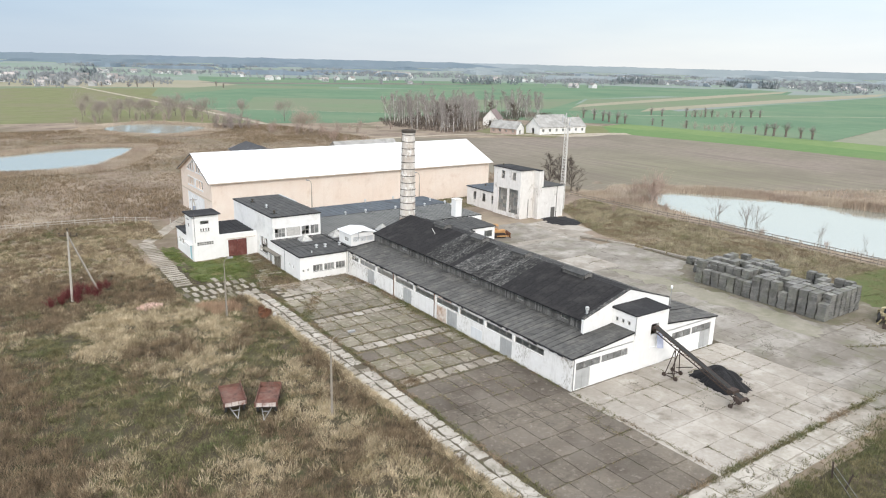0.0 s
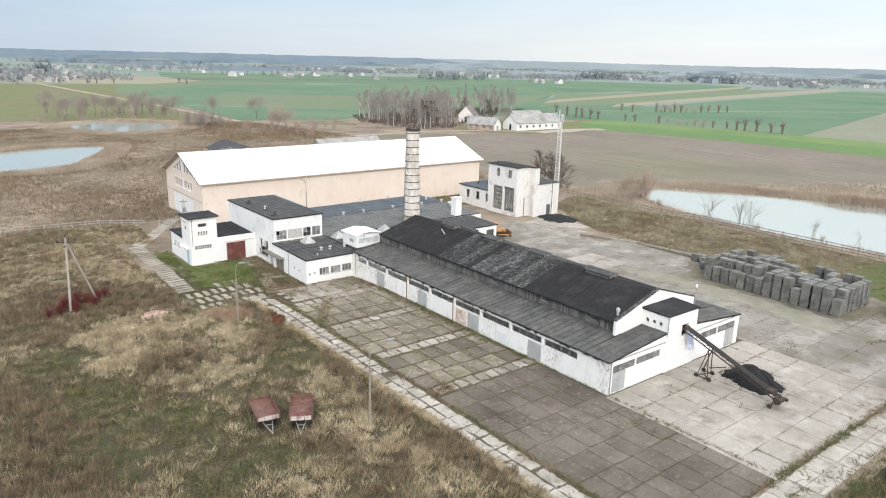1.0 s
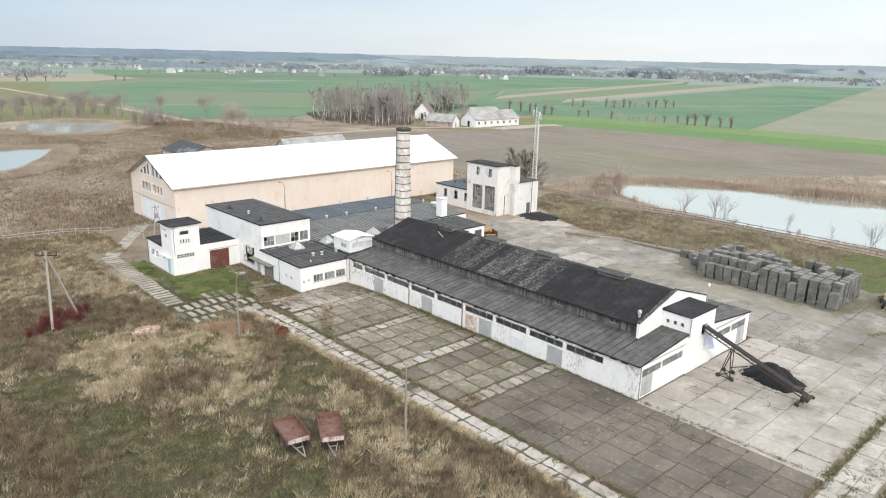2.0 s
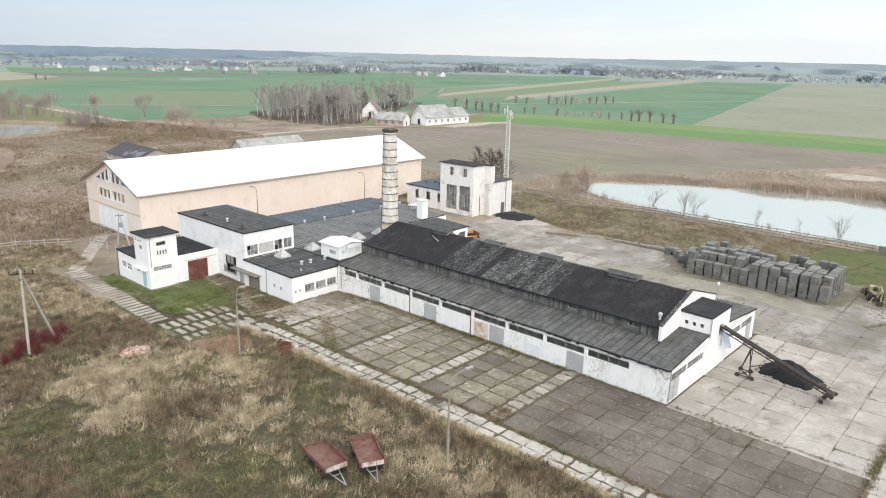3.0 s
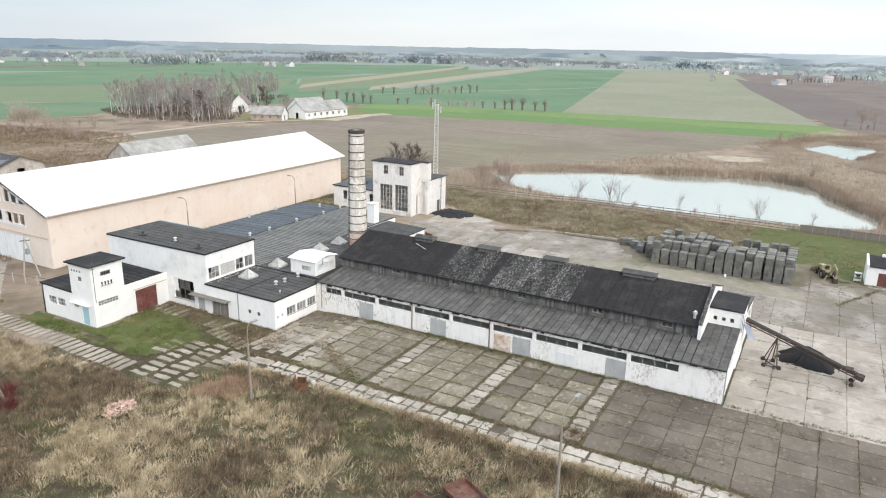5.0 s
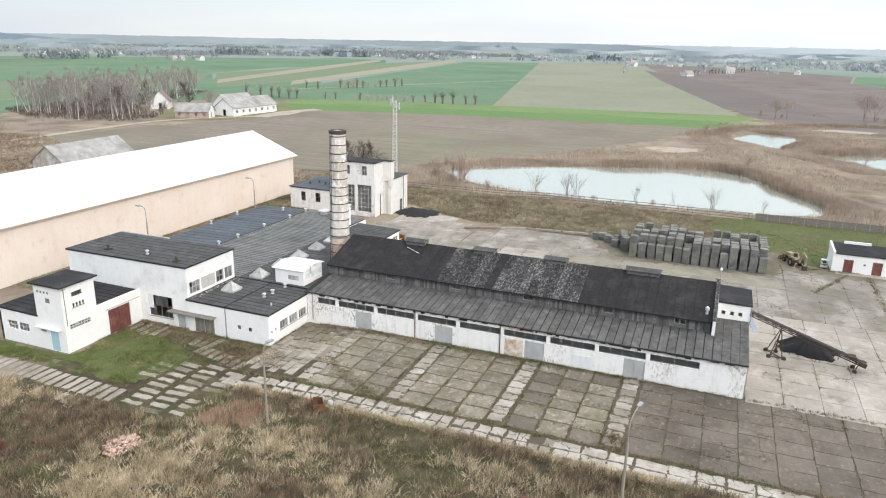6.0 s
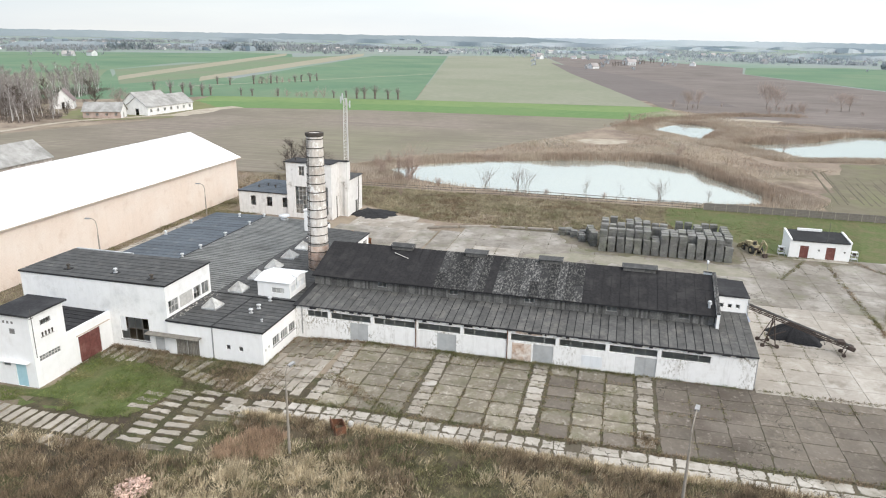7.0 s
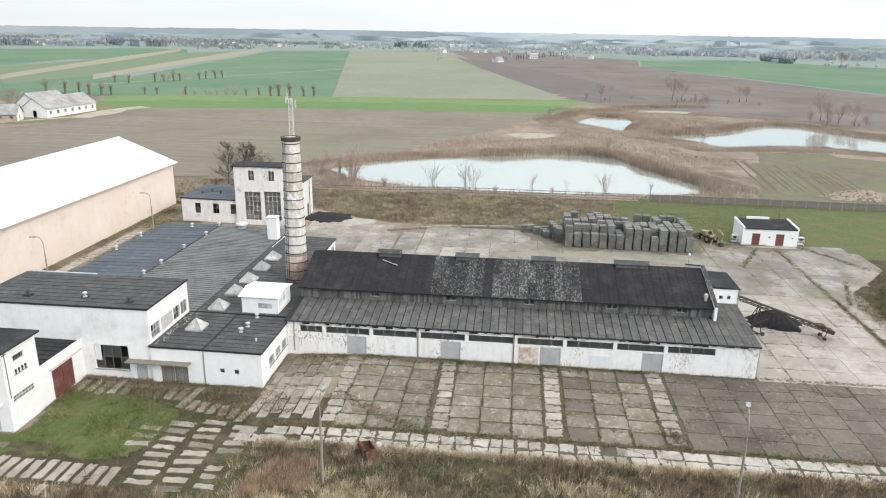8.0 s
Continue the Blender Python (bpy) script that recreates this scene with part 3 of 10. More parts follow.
class Face:
    """A facade: u runs along it, d out of it, z up."""

    def __init__(self, origin, along, out):
        self.o, self.a, self.n = Vector(origin), Vector(along), Vector(out)

    def at(self, u, d, z):
        p = self.o + self.a * u + self.n * d
        return (p.x, p.y, z)

    def box(self, s, u0, u1, d0, d1, z0, z1):
        q = [self.at(u, d, z) for z in (z0, z1) for u, d in ((u0, d0), (u1, d0), (u1, d1), (u0, d1))]
        return s.hexa(q)

    def wall(self, s, length, z0, z1, openings=(), thick=0.3, start=0.0):
        """A wall with real holes, its outer side at d = 0."""
        s.weld = True
        us = sorted({start, length, *[v for o in openings for v in o[:2]]})
        zs = sorted({z0, z1, *[v for o in openings for v in o[2:]]})
        us = [u for u in us if start <= u <= length]
        zs = [z for z in zs if z0 <= z <= z1]

        def solid(i, j):
            if not (0 <= i < len(us) - 1 and 0 <= j < len(zs) - 1):
                return False
            u, z = (us[i] + us[i + 1]) / 2, (zs[j] + zs[j + 1]) / 2
            return not any(o[0] < u < o[1] and o[2] < z < o[3] for o in openings)

        for i in range(len(us) - 1):
            for j in range(len(zs) - 1):
                if not solid(i, j):
                    continue
                a, b, c, d = us[i], us[i + 1], zs[j], zs[j + 1]
                p = [self.at(u, t, z) for t in (0, -thick) for u, z in ((a, c), (b, c), (b, d), (a, d))]
                fs = [(0, 1, 2, 3), (7, 6, 5, 4)]
                if not solid(i, j - 1): fs.append((0, 4, 5, 1))
                if not solid(i, j + 1): fs.append((3, 2, 6, 7))
                if not solid(i - 1, j): fs.append((0, 3, 7, 4))
                if not solid(i + 1, j): fs.append((1, 5, 6, 2))
                s.add(p, fs)
        return s

    def window(self, parent, u0, u1, z0, z1, cols=2, rows=1, bar=0.06, inset=0.12, material=None, gone=0.0, sill=None, label="", glass=None):
        """A window part with its panes beneath it."""
        s = Shape()
        material = material or FRAME
        holes, du, dz = [], (u1 - u0) / cols, (z1 - z0) / rows
        for i in range(cols):
            for j in range(rows):
                a, b, c, d = u0 + du * i, u0 + du * (i + 1), z0 + dz * j, z0 + dz * (j + 1)
                m = bar / 2
                holes.append((a + (bar * 0.7 if i == 0 else m), b - (bar * 0.7 if i == cols - 1 else m), c + m, d - m))
        Face(self.o - self.n * inset, self.a, self.n).wall(s, u1, z0, z1, holes, 0.06, u0)
        ob = part("window", s, material, parent, label)
        for i in range(cols):
            for j in range(rows):
                if random.random() < gone:
                    continue
                q = Shape()
                a, b = u0 + (u1 - u0) * i / cols, u0 + (u1 - u0) * (i + 1) / cols
                c, d = z0 + (z1 - z0) * j / rows, z0 + (z1 - z0) * (j + 1) / rows
                self.box(q, a, b, -inset - 0.035, -inset - 0.027, c, d)
                part("pane", q, glass or GLASS, ob)
        if sill:
            q = Shape()
            self.box(q, u0 - 0.08, u1 + 0.08, -0.05, 0.07, z0 - 0.07, z0)
            part("sill", q, sill, ob)
        return ob


def strips(parent, corner, along, up, count, width, material, name="roof_strip", gap=0.05, thick=0.035, seed=1, breaks=0.5, pick=None):
    """Felt strips laid up a roof slope: each is a thin piece on its own, some in two lengths."""
    rng = random.Random(seed)
    a, u = Vector(along).normalized(), Vector(up)
    nrm = a.cross(u).normalized()
    if nrm.z < 0:
        nrm = -nrm
    length = u.length
    ud = u.normalized()
    cache = {}

    def piece(l, mat_):
        key = (round(l, 2), mat_.name)
        if key not in cache:
            s = Shape()
            w = width - gap
            o = Vector((0, 0, 0))
            p = [o, a * w, a * w + ud * l, ud * l]
            s.hexa([*p, *[q + nrm * thick for q in p]])
            cache[key] = s.mesh(name, mat_)
        return cache[key]

    for i in range(count):
        mat_ = pick(i) if pick else material
        cuts = [0.0, 1.0]
        if rng.random() < breaks:
            cuts.insert(1, rng.choice((0.3, 0.4, 0.5, 0.6, 0.7)))
        for c0, c1 in zip(cuts, cuts[1:]):
            l = length * (c1 - c0) - (0.04 if c1 < 1 else 0)
            at = Vector(corner) + a * (i * width + gap / 2) + ud * (length * c0) + nrm * (0.004 + rng.uniform(0, 0.02))
            part(name, piece(l, mat_), mat_, parent, at=at)


def catmull(points, steps=6, closed=True):
    n = len(points)
    out = []
    for i in range(n if closed else n - 1):
        p = [points[(i + k - 1) % n] if closed else points[min(max(i + k - 1, 0), n - 1)] for k in range(4)]
        for s in range(steps):
            t = s / steps
            out.append(tuple(0.5 * (2 * p[1][c] + (p[2][c] - p[0][c]) * t + (2 * p[0][c] - 5 * p[1][c] + 4 * p[2][c] - p[3][c]) * t * t
                                    + (3 * p[1][c] - p[0][c] - 3 * p[2][c] + p[3][c]) * t ** 3) for c in range(2)))
    if not closed:
        out.append(points[-1])
    return out


def sheet(name, outline, z, material, label, category):
    """A flat stretch of ground cover, cut into triangles, on the ground."""
    bm = bmesh.new()
    vs = [bm.verts.new((x, y, z)) for x, y in outline]
    bm.faces.new(vs)
    bm.normal_update()
    bmesh.ops.triangulate(bm, faces=bm.faces[:])
    bm.normal_update()
    bmesh.ops.reverse_faces(bm, faces=[k for k in bm.faces if k.normal.z < 0])
    me = bpy.data.meshes.new(name)
    bm.to_mesh(me)
    bm.free()
    me.materials.append(material)
    return tagged(new(name, me), label, category, kind="structure")


def inside(px, py, outline):
    """Which of the points lie inside an outline."""
    res = np.zeros(len(px), bool)
    n = len(outline)
    for i in range(n):
        (x0, y0), (x1, y1) = outline[i], outline[(i + 1) % n]
        if y0 == y1:
            continue
        c = ((y0 > py) != (y1 > py)) & (px < (x1 - x0) * (py - y0) / (y1 - y0) + x0)
        res ^= c
    return res


def band(line, width):
    """The outline of a strip along a line."""
    left, right = [], []
    for i, p in enumerate(line):
        a, b = Vector(line[max(i - 1, 0)]), Vector(line[min(i + 1, len(line) - 1)])
        d = (b - a).normalized()
        nrm = Vector((-d.y, d.x)) * width / 2
        left.append((p[0] + nrm.x, p[1] + nrm.y))
        right.append((p[0] - nrm.x, p[1] - nrm.y))
    return left + right[::-1]

# ---- the land: one ground sheet to the horizon ----
YARD_ALL = [(34.0, 24.5), (80, 24.5), (92, 16), (120, 16), (120, 125), (84, 125), (84, 106), (38, 106), (34, 106)]
POND_EAST = catmull([(168, 131), (156, 119.5), (150, 100), (148, 80), (149, 58), (153, 37), (161, 31), (168, 33), (182, 41), (199, 47), (207, 58), (204.5, 71), (198, 90), (190, 107), (181, 122)])
POND_MID = catmull([(270, 37), (283, 46), (293, 53.5), (306, 49), (318, 41), (316, 31), (305, 27), (287, 31)])
POND_FAR = catmull([(256, 25), (244, 13), (232, 6.5), (236, -8), (240, -24), (234, -38), (226, -52), (218, -75), (240, -82), (262, -62), (276, -50), (300, -40), (297, -24), (278, -8), (268, 3), (262, 16)])
POND_WEST = catmull([(-20, 262), (11, 253), (35, 252.5), (46, 268), (55, 286), (60, 301), (48, 306), (34, 305), (13, 292), (-20, 288)])
POND_NORTHWEST = catmull([(62, 378), (72, 358), (86, 349), (102, 358), (111, 378), (100, 396), (85, 406), (70, 398)])
PONDS = [POND_EAST, POND_MID, POND_FAR, POND_WEST, POND_NORTHWEST]


def axis(lo, hi, step, reach):
    inner = list(np.arange(lo, hi + step / 2, step))
    out, d, a, b = inner[:], step, lo, hi
    while b < reach:
        d = min(d * 1.5, 500)
        a, b = a - d, b + d
        out = [a] + out + [b]
    return np.array(out)


gx, gy = axis(-40, 180, 2.0, 4400), axis(-10, 200, 2.0, 4400)
X, Y = np.meshgrid(gx, gy, indexing="ij")
Z = NORTH * smooth_step(94, 107, Y) * (1 - smooth_step(215, 260, Y)) * (1 - smooth_step(128, 145, X))
fx, fy = X.ravel(), Y.ravel()
paved = inside(fx, fy, YARD_ALL).reshape(X.shape)
near = (X > -40) & (X < 180) & (Y > -10) & (Y < 200)
rough_ground = np.array([noise.noise((x * 0.11, y * 0.11, 0)) + 0.5 * noise.noise((x * 0.35, y * 0.35, 3)) for x, y in zip(fx, fy)]).reshape(X.shape)
Z = Z - 0.03 + np.where(near & ~paved & ((X < 33) | (X > 118)), 0.10 * rough_ground, 0.0)
ni, nj = X.shape
idx = np.arange(ni * nj).reshape(ni, nj)
quads = np.stack([idx[:-1, :-1], idx[1:, :-1], idx[1:, 1:], idx[:-1, 1:]], -1).reshape(-1, 4)
me = bpy.data.meshes.new("ground")
me.from_pydata(np.stack([fx, fy, Z.ravel()], 1).tolist(), [], quads.tolist())
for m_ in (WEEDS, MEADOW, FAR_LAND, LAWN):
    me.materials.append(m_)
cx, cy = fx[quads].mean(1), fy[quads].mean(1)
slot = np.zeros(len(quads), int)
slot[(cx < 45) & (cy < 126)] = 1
# beyond this distance the ground takes the haze-tinted farmland
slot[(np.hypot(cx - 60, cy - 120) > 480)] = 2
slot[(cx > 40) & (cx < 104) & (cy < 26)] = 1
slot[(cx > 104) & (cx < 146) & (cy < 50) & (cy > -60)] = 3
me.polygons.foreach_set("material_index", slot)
me.polygons.foreach_set("use_smooth", [True] * len(quads))
tagged(new("ground", me), "dry meadow and weeds running out to the horizon", "ground", kind="structure")

def ragged(outline, amount, seed, step=0.8):
    """An outline cut finer, with an uneven edge."""
    rng, out = random.Random(seed), []
    for i, p in enumerate(outline):
        a, b = Vector(p), Vector(outline[(i + 1) % len(outline)])
        n = max(1, int((b - a).length / step))
        d = (b - a).normalized() if (b - a).length > 0 else Vector((1, 0))
        for k in range(n):
            q = a.lerp(b, k / n) + Vector((-d.y, d.x)) * rng.gauss(0, amount)
            out.append((q.x, q.y))
    return out


HARROWED = surf("harrowed_earth", (0.14, 0.125, 0.085), (0.185, 0.165, 0.116), 0.3, 1.0, 0.3, patch=[((0.165, 0.17, 0.09), 0.05, 0.57), ((0.13, 0.112, 0.08), 0.12, 0.60)])
# fields, from the nearer to the farther
def sector(lo, hi, a0, a1):
    return [(40 + lo * math.cos(a), 90 + lo * math.sin(a)) for a in np.linspace(a0, a1, 12)] + [(40 + hi * math.cos(a), 90 + hi * math.sin(a)) for a in np.linspace(a1, a0, 12)]


sheet("field", sector(900, 1330, 0.46, 1.30), 0.03, WHEAT, "far green field of winter wheat", "field")
sheet("field", sector(430, 1000, 1.10, 1.80), 0.02, THIN_CROP, "pale green crop beyond the ponds", "field")
sheet("field", [(-160, 880), (60, 900), (240, 870), (330, 960), (330, 1130), (40, 1180), (-200, 1100)], 0.055, STRAW_STRIP, "tan stubble before the far village", "field")
sheet("field", [(150, 180), (156, 140), (172, 138), (196, 124), (214, 110), (231, 104), (259, 89), (301, 71), (331, 64), (326, 123), (322, 190), (300, 292), (255, 262), (170, 296), (140, 240)], 0.02, PLOUGH, "grey-brown ploughed field with faint furrows", "field")
sheet("field", [(300, 292), (322, 190), (326, 123), (331, 62), (350, 34), (403, 46), (388, 188), (362, 310)], 0.04, GREEN, "bright green strip of young crop", "field")
sheet("field", [(388, 188), (1340, 402), (1470, 232), (403, 50)], 0.06, STUBBLE, "pale green stubble field", "field")
sheet("field", [(362, 310), (386, 188), (1340, 404), (1240, 520), (520, 385)], 0.07, WHEAT, "blue-green field of winter wheat", "field")
sheet("field", [(455, 449), (509, 466), (731, 526), (1121, 637), (1258, 703), (834, 587), (559, 503), (499, 483)], 0.10, STRAW_STRIP, "narrow tan strip of stubble", "field")
sheet("field", [(475, 391), (657, 423), (902, 468), (1201, 526), (1377, 590), (1082, 543), (758, 474), (525, 422)], 0.10, STRAW_STRIP, "narrow tan strip of stubble", "field")
sheet("field", [(296, 302), (322, 190), (326, 123), (331, 62), (341, 44), (366, 48), (356, 188), (330, 306)], 0.043, GREEN_DEEP, "deeper green strip of young crop", "field")
sheet("field", [(560, 413), (1200, 562), (1020, 600), (590, 560), (420, 420)], 0.08, THIN_CROP, "pale strip of thin crop", "field")
sheet("field", [(150, 388), (205, 372), (300, 420), (440, 440), (590, 565), (1240, 715), (1250, 800), (620, 830), (300, 850), (165, 700)], 0.06, WHEAT, "wide blue-green field of winter wheat", "field")
sheet("field", [(62, 424), (145, 392), (158, 700), (200, 850), (60, 862), (-60, 700), (-70, 430)], 0.05, OLIVE, "olive grassland beyond the ponds", "field")
sheet("field", [(403, 46), (1470, 230), (1360, 60), (1100, -98), (880, -66), (500, -170), (440, -330), (235, -150), (262, -95), (290, -79), (312, -63), (326, -46), (345, 10)], 0.05, PLOUGH_DARK, "dark brown ploughed field", "field")
sheet("field", [(880, -68), (1087, -100), (1200, -266), (972, -396), (860, -520), (430, -240), (507, -176)], 0.06, WHEAT, "green field of winter wheat", "field")
sheet("field", ragged([(147, 20), (158, 19), (180, 12), (204, 5), (224, -2), (228, -16), (212, -42), (200, -120), (147, -120)], 1.6, 61, 4.0), 0.03, HARROWED, "olive-brown harrowed field beside the pond", "field")
sheet("field", [(240, 656), (362, 584), (590, 567), (420, 442), (262, 440), (176, 503)], 0.085, THIN_CROP, "paler stretch of thin young crop", "field")
sheet("field_track", band([(120, 545), (176, 502), (262, 437), (300, 421)], 1.6), 0.12, SAND, "thin pale path between two crops", "track")
sheet("field", [(300, 1052), (636, 1044), (900, 1010), (640, 985), (330, 1000)], 0.09, PLOUGH_DARK, "brown strip beyond the wheat", "field")
sheet("field_track", band([(430, 366), (457, 353), (560, 308), (681, 257)], 2.2), 0.12, SAND, "thin pale path across the wheat", "track")
sheet("field", [(447, 58), (780, 126), (1100, 180), (711, 50), (570, 17), (419, 2)], 0.08, PLOUGH_WET, "dark wet wedge of ploughed land", "field")
sheet("field", [(290, 405), (330, 330), (362, 308), (520, 386), (600, 562), (440, 445)], 0.045, WHEAT, "green field beside the birch wood", "field")
sheet("field", ragged([(232, 284), (255, 264), (302, 268), (332, 300), (322, 334), (262, 322), (236, 306)], 1.0, 8, 3.0), 0.048, OLIVE, "rough grass round the farm", "field")
sheet("farm_track", band(catmull([(147, 380), (145, 470), (142, 564), (134, 720), (126, 900)], 6, False), 4.5), 0.10, SAND, "pale dirt track across the fields", "track")
sheet("farm_track", band(catmull([(150, 292), (196, 294), (229, 292), (256, 276), (276, 262), (300, 266)], 6, False), 4.0), 0.06, SAND, "pale dirt track to the farm", "track")
sheet("farm_track", band(catmull([(262, 266), (290, 268), (310, 262)], 6, False), 9.0), 0.05, SAND, "bare ground in the farmyard", "track")
LAWN_GATE = ragged(catmull([(30.9, 115.4), (33.4, 113.3), (36.6, 112.4), (39.6, 113.6), (41.9, 118.6), (43.2, 126.6), (34, 126.7), (33, 138), (30.6, 138), (30.7, 126)]), 0.35, 3)
sheet("lawn", LAWN_GATE, NORTH + 0.012, LAWN, "short green grass beside the gatehouse", "lawn")
sheet("lawn", [(104, 16), (143, 16), (143.4, 44), (133, 47), (118, 50), (117.5, 45.5), (111, 45), (104, 40.5), (108.5, 25)], 0.007, LAWN, "mown green grass round the small hut", "lawn")
sheet("lawn", [(118, 50.5), (133, 47.5), (143.3, 44.5), (143.8, 56.5), (131, 57.5), (118.5, 53)], 0.010, LAWN, "patchy green grass behind the brick stacks", "lawn")

rng = random.Random(29)
s = Shape()
for k in range(15):
    y = 15.0 - 1.8 * k + rng.uniform(-0.6, 0.6)
    x0 = 161 + 0.10 * k + rng.uniform(-3, 3)
    x1 = 210 - 1.2 * k + rng.uniform(-16, 0)
    last = None
    for i in range(8):
        x = x0 + (x1 - x0) * i / 7
        w, h = rng.uniform(0.12, 0.42), rng.uniform(0.03, 0.14)
        q = (x, y - 0.10 * (x - x0) + rng.uniform(-0.12, 0.12), w, h)
        if last:
            (xa, ya, wa, ha), (xb, yb, wb_, hb) = last, q
            s.add([(xa, ya - wa, 0.02), (xa, ya + wa, 0.02), (xa, ya, ha), (xb, yb - wb_, 0.02), (xb, yb + wb_, 0.02), (xb, yb, hb)], [(0, 3, 5, 2), (1, 2, 5, 4), (0, 2, 1), (3, 4, 5)])
        last = q
tagged(new("furrows", s.mesh("furrows", surf("turned_earth", (0.105, 0.092, 0.064), (0.155, 0.137, 0.098), 0.8, 1.0, 0.3))), "dark furrows across the harrowed field", "furrows", kind="stuff")

for k, pond in enumerate(PONDS):
    sheet("water", ragged(pond, 0.3, 20 + k, 1.2), (0.06 if k < 3 else 0.08) , WATER, "still grey-blue pond mirroring a white sky", "pond")

# woods at the edge of sight: belts with uneven tops that thin out at both ends
def far_belt(s, radius, azimuth, span, height, rng, rough=1.0):
    n = max(6, int(span * radius / 14))
    depth = rng.uniform(12, 45)
    lift = 0.0
    last = None
    for i in range(n + 1):
        f = i / n
        lift = 0.6 * lift + rng.gauss(0, 0.09)
        taper = min(1.0, 6 * f, 6 * (1 - f)) ** 0.6
        h = height * max(0.12, taper * (0.9 + lift * rough))
        a, r = azimuth + span * (f - 0.5), radius * (1 + 0.012 * math.sin(9 * f + azimuth * 40))
        at = [(40 + k * math.cos(a), 90 + k * math.sin(a)) for k in (r, r + depth)]
        if last:
            (p, pb), hp = last
            (q, qb) = at
            s.hexa([(*p, -3), (*q, -3), (*qb, -3), (*pb, -3), (*p, hp), (*q, h), (*qb, h * 0.96), (*pb, hp * 0.96)])
        last = at, h


# Haze is put into the wood colours: bluer to the north, paler toward the sun.
HAZE_NORTH = surf("blue_haze_wood", (0.20, 0.255, 0.315), (0.25, 0.305, 0.365), 0.004, 1.0, 0.0)
HAZE_EAST = surf("grey_haze_wood", (0.31, 0.355, 0.395), (0.36, 0.405, 0.44), 0.004, 1.0, 0.0)
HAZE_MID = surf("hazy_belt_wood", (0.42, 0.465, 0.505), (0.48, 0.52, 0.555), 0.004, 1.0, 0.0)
HAZE_SOUTH = surf("pale_haze_wood", (0.55, 0.60, 0.64), (0.63, 0.67, 0.70), 0.004, 1.0, 0.0)
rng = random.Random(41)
for material, azimuths, label in ((HAZE_SOUTH, (-1.05, -0.78, -0.51, -0.24, 0.03), "woods along the southern horizon, tinted pale with haze"), (HAZE_EAST, (0.30, 0.57, 0.84), "woods along the horizon, tinted blue-grey with haze"), (HAZE_NORTH, (1.11, 1.38, 1.65, 1.92, 2.19), "woods along the northern horizon, tinted dark blue with haze")):
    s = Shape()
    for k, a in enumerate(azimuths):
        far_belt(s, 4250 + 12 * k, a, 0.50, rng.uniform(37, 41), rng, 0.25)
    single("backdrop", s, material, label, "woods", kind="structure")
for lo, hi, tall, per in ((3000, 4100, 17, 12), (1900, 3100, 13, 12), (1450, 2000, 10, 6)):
    for material, a0, a1, label in ((HAZE_MID, -0.75, 0.2, "belts of woods, tinted pale with haze"), (HAZE_EAST, 0.2, 0.95, "belts of woods, tinted blue-grey with haze"), (HAZE_NORTH, 0.95, 1.75, "belts of woods, tinted blue with haze")):
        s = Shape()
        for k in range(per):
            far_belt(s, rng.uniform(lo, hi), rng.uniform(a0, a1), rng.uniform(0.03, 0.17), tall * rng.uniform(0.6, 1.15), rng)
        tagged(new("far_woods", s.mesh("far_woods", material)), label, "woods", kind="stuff")

